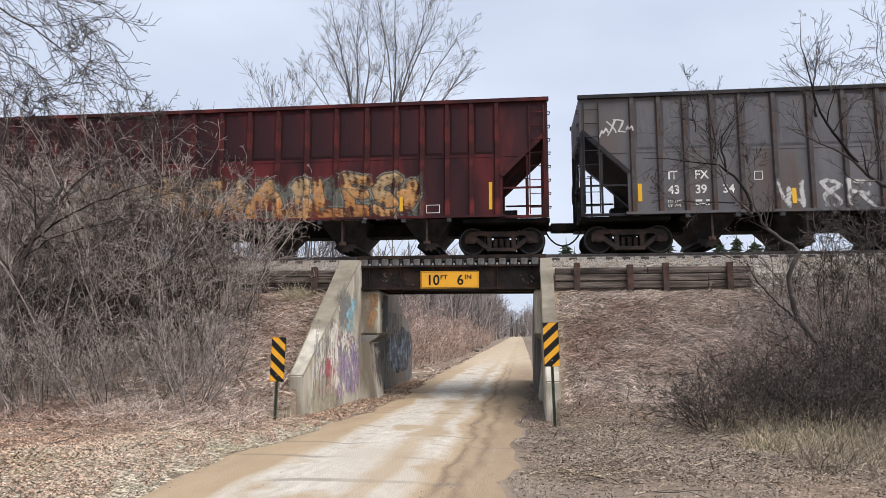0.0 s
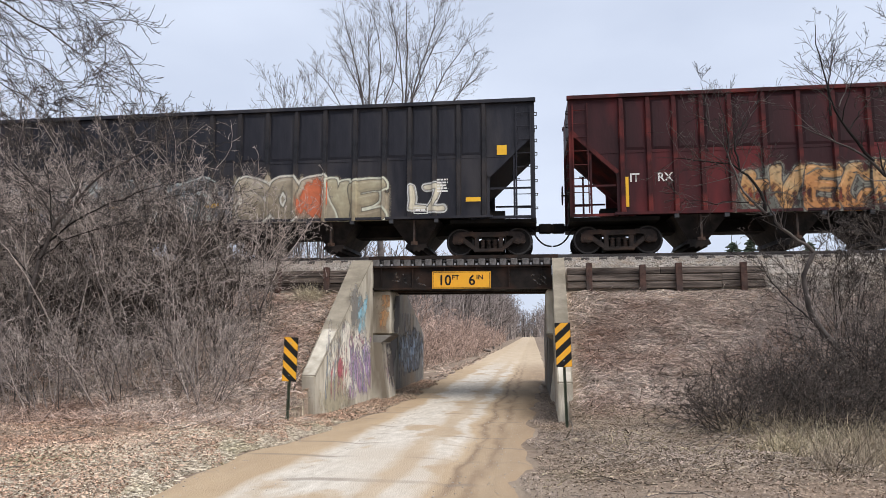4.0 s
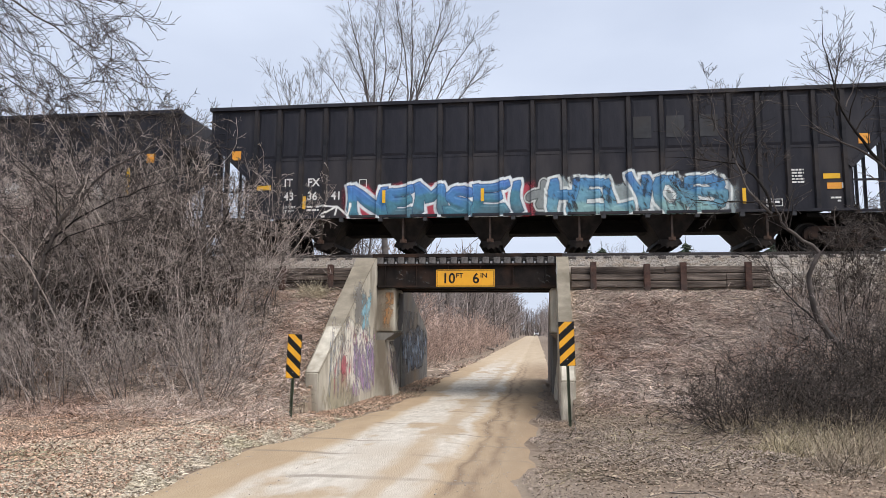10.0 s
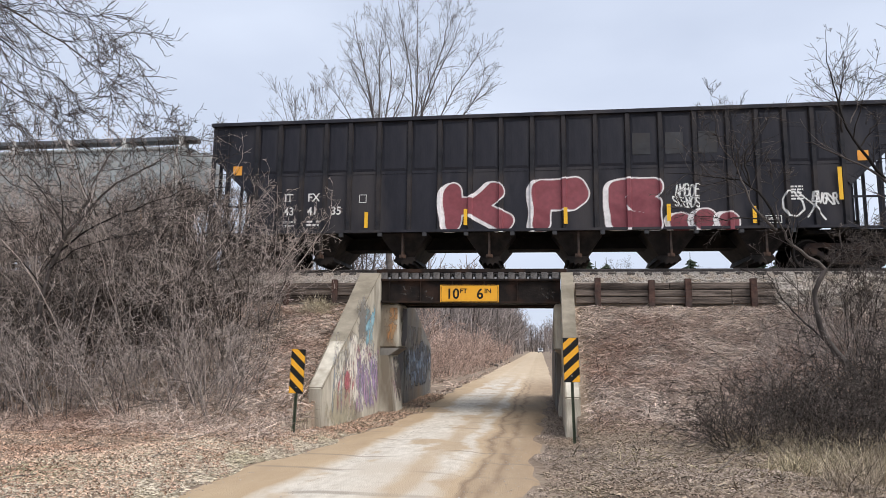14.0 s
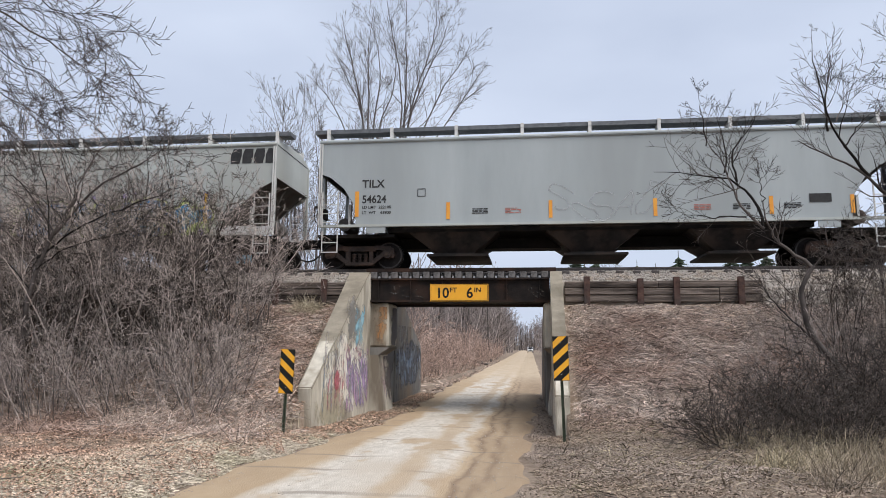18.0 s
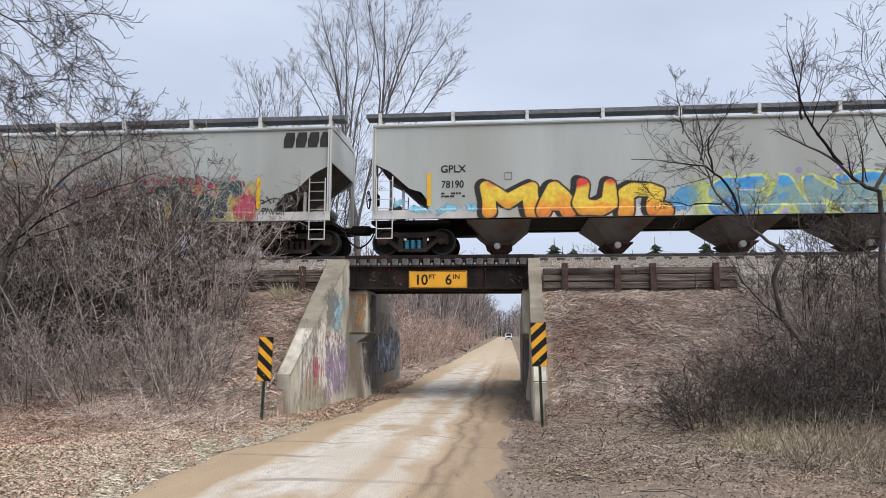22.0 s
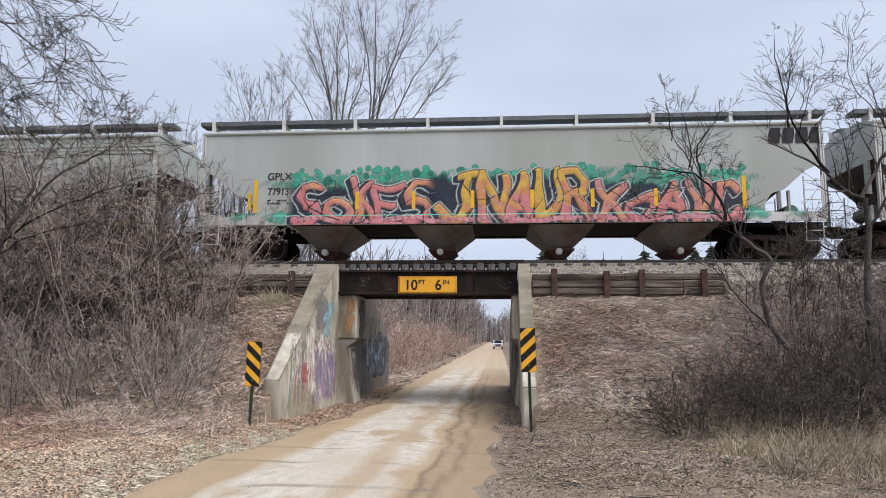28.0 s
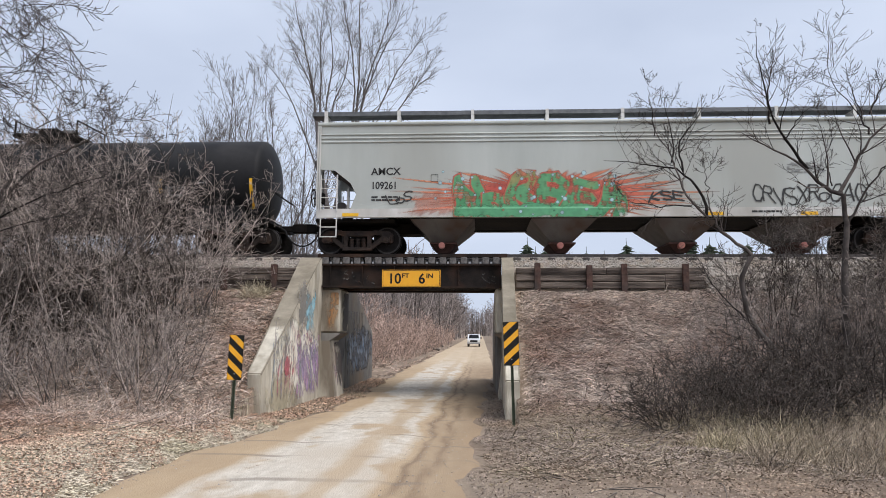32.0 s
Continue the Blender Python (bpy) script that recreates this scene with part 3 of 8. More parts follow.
# ---- paint on flat sides: strokes of spray paint laid over a surface ----
STROKES = {
    "A": "00 49 90|23 73", "B": "00 09 69 87 75 05|75 93 81 60 00", "C": "97 69 29 05 03 20 60 82", "E": "99 09 00 90|05 75",
    "F": "00 09 99|05 75", "G": "97 69 29 05 03 20 60 83 85 55", "H": "00 09|90 99|05 95", "K": "00 09|99 04 90", "L": "09 00 90",
    "M": "00 09 44 99 90", "N": "00 09 90 99", "O": "20 03 06 29 69 96 93 60 20", "P": "00 09 69 87 65 04", "R": "00 09 69 87 75 05|45 90",
    "S": "98 69 29 07 25 64 82 60 20 01", "T": "09 99|49 40", "U": "09 03 20 60 93 99", "V": "09 40 99", "W": "09 20 46 70 99",
    "X": "00 99|09 90", "I": "40 49", ".": "44 54", "Y": "09 45 99|45 40", "Z": "09 99 00 90", "o": "30 02 04 35 65 94 92 60 30", "z": "05 95 31 80 99", "~": "02 25 43 75 92", "8": "45 18 39 69 88 45 12 20 70 92 45", "<": "95 15|48 15 42",
    ">": "05 85|58 85 52", "a": "17 39 69 87 80|84 35 12 20 60 83", "r": "10 19|16 39 79 87", "n": "10 16 38 68 86 73 70 90", "k": "10 18|78 44|24 44 80", "f": "20 28 78 86 75|25 55", "g": "88 58 27 20 80 84 54", "D": "00 09 59 96 93 50 00", "J": "59 99|79 73 50 20 03",
}


def paint_material(name):
    m = bpy.data.materials.new(name)
    m.use_nodes = True
    n, l = m.node_tree.nodes, m.node_tree.links
    b = n["Principled BSDF"]
    b.inputs["Roughness"].default_value = 0.6
    at = n.new("ShaderNodeAttribute")
    at.attribute_name = "paint"
    nz = n.new("ShaderNodeTexNoise")
    nz.inputs["Scale"].default_value = 7
    nz.inputs["Detail"].default_value = 5
    tc = n.new("ShaderNodeTexCoord")
    l.new(tc.outputs["Object"], nz.inputs["Vector"])
    mr = n.new("ShaderNodeMapRange")
    mr.inputs[1].default_value, mr.inputs[2].default_value = 0.3, 0.7
    mr.inputs[3].default_value, mr.inputs[4].default_value = 0.82, 1.12
    l.new(nz.outputs[0], mr.inputs[0])
    hs = n.new("ShaderNodeHueSaturation")
    l.new(at.outputs["Color"], hs.inputs["Color"])
    l.new(mr.outputs[0], hs.inputs["Value"])
    l.new(hs.outputs[0], b.inputs["Base Color"])
    l.new(at.outputs["Alpha"], b.inputs["Alpha"])
    return m


M["paint"] = paint_material("spray_paint")


def seg_dist(X, Z, a, b, chisel=0.0):
    """Distance from a stroke; chisel gives it square corners instead of round ones."""
    d = np.array(b) - np.array(a)
    t = np.clip(((X - a[0]) * d[0] + (Z - a[1]) * d[1]) / max(1e-9, d @ d), 0, 1)
    p, q = X - a[0] - t * d[0], Z - a[1] - t * d[1]
    r = np.hypot(p, q)
    return r if not chisel else r * (1 - chisel) + chisel * np.maximum(np.abs(p + 0.3 * q), np.abs(q - 0.3 * p))


LAYER = [0]


def canvas(x0, x1, z0, z1, step, xlines=(), axis="x", slab=None, pad=0.35):
    """A grid over a stretch of wall or car side, with an empty coat of paint on it."""
    xs = np.unique(np.round(np.concatenate([np.arange(x0 - pad, x1 + pad, step), [v for v in xlines if x0 - pad < v < x1 + pad]]), 4))
    zs = np.arange(max(z0 - pad, 1.03) if axis == "x" and slab is None else z0 - (pad if slab is None else 0.0), z1 + pad, step)
    if slab:
        xs, zs = xs[(xs > slab[0]) & (xs < slab[1])], zs[(zs > slab[2]) & (zs < slab[3])]
    X, Z = np.meshgrid(xs, zs)
    return X, Z, np.zeros(X.shape + (4,))


def blend(C, c, a):
    """Spray colour c over the coat C with cover a."""
    a = np.clip(a, 0, 1)
    rgb = np.broadcast_to(np.asarray(c, float), C.shape[:2] + (3,))
    total = a + C[..., 3] * (1 - a)
    mixed = (rgb * a[..., None] + C[..., :3] * (C[..., 3] * (1 - a))[..., None]) / np.maximum(total, 1e-4)[..., None]
    C[..., :3] = np.where(total[..., None] > 1e-4, mixed, rgb)
    C[..., 3] = total


def lay(parent, X, Z, C, at_y, axis="x", name="graffiti", label="", loose=False):
    """Turn a painted grid into a thin coat that follows the surface."""
    nz, nx = X.shape
    i = (np.arange(nz - 1)[:, None] * nx + np.arange(nx - 1)[None, :]).ravel()
    Q = np.stack([i, i + 1, i + nx + 1, i + nx], 1)
    a = C[..., 3].ravel()
    Q = Q[a[Q].max(1) > 0.03]
    used = np.unique(Q)
    back = np.full(X.size, -1)
    back[used] = np.arange(len(used))
    LAYER[0] = (LAYER[0] + 1) % 20
    depth = at_y(X, Z) + (-0.0009 if axis == "x" else 0.0009) * LAYER[0]
    V = np.stack([X.ravel(), depth.ravel(), Z.ravel()], 1) if axis == "x" else np.stack([depth.ravel(), X.ravel(), Z.ravel()], 1)
    me = raw_mesh(name, V[used], back[Q])
    me.color_attributes.new("paint", "FLOAT_COLOR", "POINT").data.foreach_set("color", C.reshape(-1, 4)[used].ravel())
    ob = link_mesh(name, me, M["paint"], parent, label)
    if loose:
        tagged(ob, label or "scattered dots of spray paint", kind="stuff")
    return ob


def waves(X, Z, seed, size=1.0):
    """Smooth uneven values from 0 to 1, for worn and blotchy paint."""
    r = random.Random(seed)
    v = np.zeros(np.shape(X))
    for k in range(9):
        q = r.uniform(0, 6.28)
        f = 2.0 ** (k / 2.2) / size
        v = v + np.sin(f * (X * math.cos(q) + Z * math.sin(q)) * 2.2 + r.uniform(0, 6.28)) / (1 + 0.35 * k)
    return np.clip(0.5 + 0.22 * v, 0, 1)


def graffiti(parent, word, x0, x1, z0, z1, fills, line, halo, at_y, weight=0.17, edge=0.045, glow=0.06, seed=1, step=0.03, wild=0.05, cloud=None, spots=None, fade=1.0, xlines=(), name="graffiti", label="", axis="x", slab=None, spike=1.0, mist=0.95, cells=None, chisel=0.0, flare=0.0, shade=None, blotchy=0.5, relief=0.0):
    """A painted piece: letters as thick strokes, one over the other, with outline, halo, thrown shadow and an optional cloud behind."""
    rng = random.Random(seed)
    X, Z, C = canvas(x0, x1, z0, z1, step, xlines, axis, slab)
    ph = [rng.uniform(0, 6.28) for _ in range(8)]
    XW = X + wild * (np.sin(3.1 * Z + 1.3 * X + ph[0]) + 0.6 * np.sin(5.7 * Z - 2.9 * X + ph[1]))
    ZW = Z + wild * (np.sin(2.3 * X + ph[2]) + 0.7 * np.sin(4.3 * X + 2 * Z + ph[3]))
    wide = (x1 - x0) / len(word)
    up = np.clip((Z - z0) / (z1 - z0), 0, 1)
    W = weight * (1 + flare * (0.5 - up))
    tall = z1 - z0 - 2 * weight
    letters, thrown = [], np.full(X.shape, 9.0)
    for k, ch in enumerate(word):
        if ch == " ":
            continue
        lean = rng.uniform(-0.12, 0.12)
        kz = rng.uniform(-0.05, 0.05) * (z1 - z0)
        if cells:
            lx, lw = cells[k] + weight, max(0.02, cells[k + 1] - cells[k] - 1.5 * weight)
        else:
            lx, lw = x0 + k * wide + weight * 0.8, wide - weight * 1.3
        d = np.full(X.shape, 9.0)
        for run in STROKES[ch].split("|"):
            pts = [(int(p[0]) / 9, int(p[1]) / 9) for p in run.split()]
            pts = [(lx + lw * px + lean * (pz - 0.5), z0 + weight + kz + tall * pz) for px, pz in pts]
            for a, b in zip(pts, pts[1:]):
                d = np.minimum(d, seg_dist(XW, ZW, a, b, chisel))
                if shade:
                    thrown = np.minimum(thrown, seg_dist(XW - shade[0], ZW - shade[1], a, b, chisel))
        letters.append(d)
    D = np.min(letters, axis=0) if letters else np.full(X.shape, 9.0)
    blotch = 0.5 + 0.5 * np.sin(4.7 * X + ph[4] + 2 * np.sin(3.9 * Z)) * np.sin(5.3 * Z + ph[5] + 1.5 * np.sin(2.7 * X))
    arr = np.array([np.array(c) for c in fills] + [np.array(fills[-1])])
    n = len(fills)
    s = step * 0.7
    if cloud is not None:
        cx = (X - (x0 + x1) / 2) / ((x1 - x0) / 2 + 0.25)
        rag = 0.12 * np.sin(6 * X + ph[6]) + 0.08 * np.sin(11 * X + ph[7]) + 0.06 * np.sin(17 * X)
        rag = rag * spike + (0.10 * np.sin(23 * X - 9 * Z + ph[5]) + 0.07 * np.sin(41 * X + 13 * Z) if spike > 1 else 0)
        cz = (Z - z0) / (z1 - z0) - 0.80 - rag
        ends = 9 if spike <= 1 else 3.0 + 2.0 * np.sin(14 * Z + 3 * X)
        blend(C, cloud, np.clip(mist - (6 if spike <= 1 else 3) * np.maximum(cz, 0), 0, 1) * np.clip((1 - np.abs(cx)) * ends, 0, 1))
    if spots:
        for _ in range(spots[1]):
            sx, sz, r = rng.uniform(x0, x1), rng.uniform(z0 + (spots[2] if len(spots) > 2 else 0.5) * (z1 - z0), z1 + 0.25), rng.uniform(0.04, 0.13) * (spots[3] if len(spots) > 3 else 1)
            blend(C, np.array(spots[0]) * rng.uniform(0.7, 1.2), (r - np.hypot(X - sx, Z - sz)) / 0.03 + 0.5)
    if halo is not None:
        blend(C, halo, (W + edge + glow - np.minimum(D, thrown if shade else D)) / (s + 0.02) + 0.5)
    if shade:
        blend(C, shade[2], (W + edge - thrown) / s + 0.5)
    for k, d in enumerate(letters):
        tone = np.clip(up * (1 - 0.35 * blotchy) + blotchy * (blotch - 0.5) + 0.5 * blotchy * np.sin(k * 2.1 + ph[6]), 0, 1)
        pos = tone * (n - 1)
        lo = np.clip(pos.astype(int), 0, max(0, n - 2))
        fr = np.clip(((pos - lo)[..., None] - 0.25) / 0.5, 0, 1)
        fill = arr[lo] * (1 - fr) + arr[lo + 1] * fr
        if line is not None:
            blend(C, line, (W + edge - d) / s + 0.5)
        blend(C, fill, (W - d) / s + 0.5)
        if relief:
            gz = np.gradient(d, axis=0) / step
            blend(C, fill * 0.45, relief * np.clip((d - 0.45 * W) / (0.2 * W), 0, 1) * np.clip(-gz * 2, 0, 1) * (d < W))
            blend(C, np.minimum(1, fill * 1.3 + 0.16), relief * np.clip(1 - np.abs(d - 0.62 * W) / (0.16 * W), 0, 1) * np.clip(gz * 2 - 0.3, 0, 1))
    if fade < 1:
        C[..., 3] *= np.clip(0.5 + fade + 1.6 * (waves(X, Z, seed, 0.35) - 0.5) + 0.25 * np.sin(31 * X + ph[0] + 2 * np.sin(5 * Z)), 0, 1)
    return lay(parent, X, Z, C, at_y, axis, name, label, not letters and cloud is None)


def drips(parent, u0, u1, z0, z1, n, colours, at_y, seed, axis="y", thick=0.03, cover=0.6, label="", name="graffiti", slab=None, step=0.022, level=0.5):
    """Faded scrawls and vertical runs of old paint on a wall."""
    rng = random.Random(seed)
    X, Z, C = canvas(u0, u1, z0, z1, step, (), axis, slab)
    for k in range(n):
        c = np.array(colours[rng.randrange(len(colours))])
        x = rng.uniform(u0, u1)
        top = rng.uniform(z0 + level * (z1 - z0), z1)
        low = max(z0, top - rng.uniform(0.25, 1.0) * (z1 - z0))
        w = thick * rng.uniform(0.4, 1.3)
        bent = x + 0.05 * np.sin(Z * rng.uniform(2, 7) + k) + rng.uniform(-0.12, 0.12) * (Z - top)
        blend(C, c, cover * rng.uniform(0.4, 1.0) * np.clip((w - np.abs(X - bent)) / 0.02 + 0.5, 0, 1) * np.clip((top - Z) / 0.05 + 0.5, 0, 1) * np.clip((Z - low) / 0.25, 0, 1))
        if k % 3 == 0:
            q, r = rng.uniform(z0 + 0.4 * (z1 - z0), z1), rng.uniform(0.05, 0.16)
            ring = np.abs(np.hypot((X - x) * rng.uniform(0.6, 1.5), Z - q) - r)
            blend(C, c * 0.8, cover * np.clip((w * 0.5 - ring) / 0.02 + 0.5, 0, 1))
    C[..., 3] *= np.clip(waves(X, Z, seed, 0.3) * 1.7 - 0.15, 0, 1)
    return lay(parent, X, Z, C, at_y, axis, name, label, True)


def haze_coat(parent, u0, u1, z0, z1, colour, at_y, seed, axis="y", cover=0.8, size=0.6, label="", name="graffiti", slab=None, step=0.03):
    """A worn, soft-edged coat of one colour."""
    X, Z, C = canvas(u0, u1, z0, z1, step, (), axis, slab)
    ex = np.clip(1.25 - np.abs(X - (u0 + u1) / 2) / ((u1 - u0) / 2 + 0.1), 0, 1)
    ez = np.clip(1.25 - np.abs(Z - (z0 + z1) / 2) / ((z1 - z0) / 2 + 0.1), 0, 1)
    blend(C, colour, cover * np.clip(4 * ex * ez * (0.35 + waves(X, Z, seed, size)) - 1.0, 0, 1))
    return lay(parent, X, Z, C, at_y, axis, name, label)


def fur(parent, cx, cz, rx, rz, colour, at_y, seed, step=0.022):
    """A sprayed burst whose edge runs out in fine streaks."""
    X, Z, C = canvas(cx - rx - 1.2, cx + rx + 1.2, cz - rz - 0.3, cz + rz + 0.5, step)
    th = np.arctan2((Z - cz) / rz, (X - cx) / rx)
    e = np.hypot((X - cx) / rx, (Z - cz) / rz)
    rng = random.Random(seed)
    rag = sum(np.sin(f * th + rng.uniform(0, 6.28)) * q for f, q in ((17, 0.10), (29, 0.13), (47, 0.12), (83, 0.10)))
    body = np.clip((1.0 + rag * (0.5 + np.abs(np.cos(th))) - e) / 0.22, 0, 1)
    tip = np.clip((e - 0.55) * 1.6, 0, 1)[..., None]
    col = np.array(colour) * (1 - tip) + np.array((0.62, 0.24, 0.12)) * tip
    blend(C, col * (0.75 + 0.4 * waves(X, Z, seed, 0.5))[..., None], 0.92 * body)
    return lay(parent, X, Z, C, at_y, "x", "graffiti", "red streaked spray burst")


# ---- paint on the concrete of the abutment ----
def paint_walls():
    ab = bpy.data.objects["railway_abutment"]
    LAYER[0] = 0
    wing = lambda X, Z: np.full(np.shape(X), -2.746)
    far = lambda X, Z: np.full(np.shape(X), -2.594)
    base = lambda X, Z: -(2.24 + 0.26 * (Z + 0.5) / 2.22) + 0.004 + 0 * X
    front = lambda X, Z: np.full(np.shape(X), 0.092)
    haze_coat(ab, -4.6, -0.1, 0.35, 2.3, (0.78, 0.75, 0.65), wing, 101, cover=0.95, label="faded pale paint patch")
    haze_coat(ab, -5.2, -2.4, 0.0, 0.9, (0.52, 0.47, 0.33), wing, 110, cover=0.6, label="faded yellowish paint patch")
    haze_coat(ab, -2.7, -1.3, 2.15, 3.3, (0.26, 0.25, 0.235), wing, 111, cover=0.75, size=0.28, label="grey smear")
    drips(ab, -2.6, -0.25, 0.2, 1.85, 95, [(0.36, 0.24, 0.46), (0.46, 0.33, 0.54), (0.30, 0.24, 0.40), (0.50, 0.30, 0.42)], wing, 102, thick=0.042, cover=0.95, label="faded purple graffiti with runs")
    drips(ab, -4.7, -0.2, 0.3, 2.3, 80, [(0.22, 0.21, 0.22), (0.26, 0.30, 0.34), (0.34, 0.30, 0.30)], wing, 104, thick=0.024, cover=0.95, label="thin dark tags")
    haze_coat(ab, -3.7, -3.25, 0.98, 1.30, (0.55, 0.13, 0.17), wing, 103, cover=0.7, size=0.25, label="faded red patch", step=0.02)
    drips(ab, -4.3, -2.8, 0.35, 1.6, 30, [(0.55, 0.13, 0.17), (0.58, 0.28, 0.28)], wing, 113, thick=0.03, cover=0.7, label="faded red runs")
    drips(ab, -3.2, -0.4, 1.5, 2.15, 34, [(0.56, 0.20, 0.22), (0.50, 0.32, 0.34), (0.26, 0.24, 0.26)], wing, 108, thick=0.028, cover=0.7, label="faded red tags")
    drips(ab, -1.95, -0.95, 1.95, 3.05, 13, [(0.14, 0.40, 0.54), (0.24, 0.50, 0.62), (0.35, 0.56, 0.64)], wing, 105, thick=0.10, cover=0.95, label="light blue graffiti")
    drips(ab, 0.12, 1.48, 0.1, 1.6, 36, [(0.55, 0.30, 0.24), (0.24, 0.22, 0.24), (0.36, 0.28, 0.40), (0.60, 0.36, 0.30)], base, 120, thick=0.03, cover=0.65, label="faded pink and grey scrawls", slab=(0.11, 1.49, -0.3, 1.7))
    # inner pier face: its shade is painted on along with soot and rust
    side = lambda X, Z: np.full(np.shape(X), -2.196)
    haze_coat(ab, 0.45, 1.6, 1.9, 3.5, (0.045, 0.036, 0.030), side, 121, cover=0.95, size=0.8, label="painted shade with soot and rust on the pier's inner face", name="shade_stain", slab=(0.16, 1.40, 2.0, 3.22), step=0.02)
    # shade below the corbel, painted onto the pier base
    haze_coat(ab, 0.7, 1.7, 0.3, 1.9, (0.10, 0.08, 0.068), base, 122, cover=0.7, size=0.5, label="painted shade below the corbel", name="shade_stain", slab=(0.11, 1.49, -0.3, 1.7), step=0.02)
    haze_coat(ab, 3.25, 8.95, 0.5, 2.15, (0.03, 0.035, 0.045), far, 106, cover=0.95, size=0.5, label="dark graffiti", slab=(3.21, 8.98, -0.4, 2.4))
    drips(ab, 3.4, 8.8, 0.4, 2.0, 110, [(0.40, 0.43, 0.46), (0.16, 0.26, 0.40), (0.24, 0.28, 0.33), (0.02, 0.02, 0.03)], far, 116, thick=0.06, cover=0.8, label="pale streaked tags", slab=(3.21, 8.98, -0.4, 2.1), step=0.03)
    drips(ab, -2.68, -2.24, 2.0, 3.25, 12, [(0.42, 0.21, 0.085), (0.46, 0.28, 0.14), (0.20, 0.15, 0.10)], front, 107, axis="x", thick=0.05, cover=0.85, label="orange rust stain", name="rust_stain", slab=(-2.7, -2.22, 1.97, 3.2), step=0.015, level=0.8)
    # breast wall: the recess's shade painted in together with soot
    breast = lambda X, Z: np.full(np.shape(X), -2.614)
    haze_coat(ab, 1.4, 3.3, 0.8, 3.5, (0.035, 0.030, 0.028), breast, 123, cover=0.95, size=0.7, label="painted shade and soot on the breast wall", name="shade_stain", slab=(1.52, 3.18, -0.2, 3.28), step=0.03)
    drips(ab, 3.25, 6.4, 1.9, 3.9, 40, [(0.05, 0.046, 0.044), (0.10, 0.095, 0.09), (0.34, 0.33, 0.31)], far, 124, thick=0.07, cover=0.7, label="dark water streaks", name="rust_stain", slab=(3.22, 6.6, 1.6, 2.75), step=0.03)
    br = bpy.data.objects["railway_bridge"]
    graffiti(br, "SoK", -2.2, -1.25, 3.42, 3.78, [(0.075, 0.066, 0.058), (0.11, 0.098, 0.085)], None, None, lambda X, Z: 0.012 + 0 * X, 0.022, 0.0, 0.0, 117, step=0.02, wild=0.12, fade=-0.15, label="faded pale tag", slab=(-2.4, -1.1, 3.36, 3.98))
    graffiti(br, "KS", 2.0, 2.6, 3.45, 3.80, [(0.075, 0.066, 0.058), (0.11, 0.098, 0.085)], None, None, lambda X, Z: 0.012 + 0 * X, 0.022, 0.0, 0.0, 118, step=0.02, wild=0.12, fade=-0.15, label="faded pale tag", slab=(1.9, 2.68, 3.36, 3.98))


paint_walls()


# ---- rolling stock ----
STOCK = {}


def shared(name, key, build, material, parent, m=None, label=""):
    """A part whose mesh is built once and used again."""
    if key not in STOCK:
        bm = build()
        bmesh.ops.recalc_face_normals(bm, faces=bm.faces)
        me = bpy.data.meshes.new(name)
        bm.to_mesh(me)
        bm.free()
        me.materials.append(material)
        STOCK[key] = me
    ob = new(name, STOCK[key])
    ob.parent = parent
    if m:
        ob.matrix_basis = m
    if label:
        tagged(ob, label)
    return ob


def side_frame_mesh():
    bm = bmesh.new()
    y0, y1 = -0.07, 0.07
    for s in (-1, 1):
        prism(bm, [(s * x, z) for x, z in ((1.13, 0.40), (1.10, 0.60), (0.98, 0.69), (0.50, 0.72), (0.50, 0.58), (0.74, 0.56), (0.78, 0.34), (1.08, 0.32))], y0, y1)
        bar(bm, s * 0.84, 0.50, s * 0.34, 0.12, 0.14, y0 + 0.01, y1)
        box(bm, *sorted((s * 0.30, s * 0.44)), y0 + 0.004, y1, 0.10, 0.60, 0.01)
    box(bm, -0.52, 0.52, y0 - 0.004, y1, 0.53, 0.70, 0.015)
    box(bm, -0.46, 0.46, y0 - 0.035, y1 + 0.03, 0.07, 0.18, 0.015)
    for s in (-1, 1):
        cyl(bm, (s * 0.90, y0 - 0.06, 0.43), (s * 0.90, y1, 0.43), 0.125, n=14)
        cyl(bm, (s * 0.90, y0 - 0.09, 0.43), (s * 0.90, y0 - 0.055, 0.43), 0.07, n=10)
    return bm


def spring_mesh():
    bm = bmesh.new()
    for i in range(3):
        x = -0.19 + 0.19 * i
        for k in range(6):
            z = 0.19 + k * 0.046
            cyl(bm, (x, 0, z), (x, 0, z + 0.026), 0.075, n=10)
        cyl(bm, (x, 0, 0.17), (x, 0, 0.46), 0.05, n=8)
    return bm


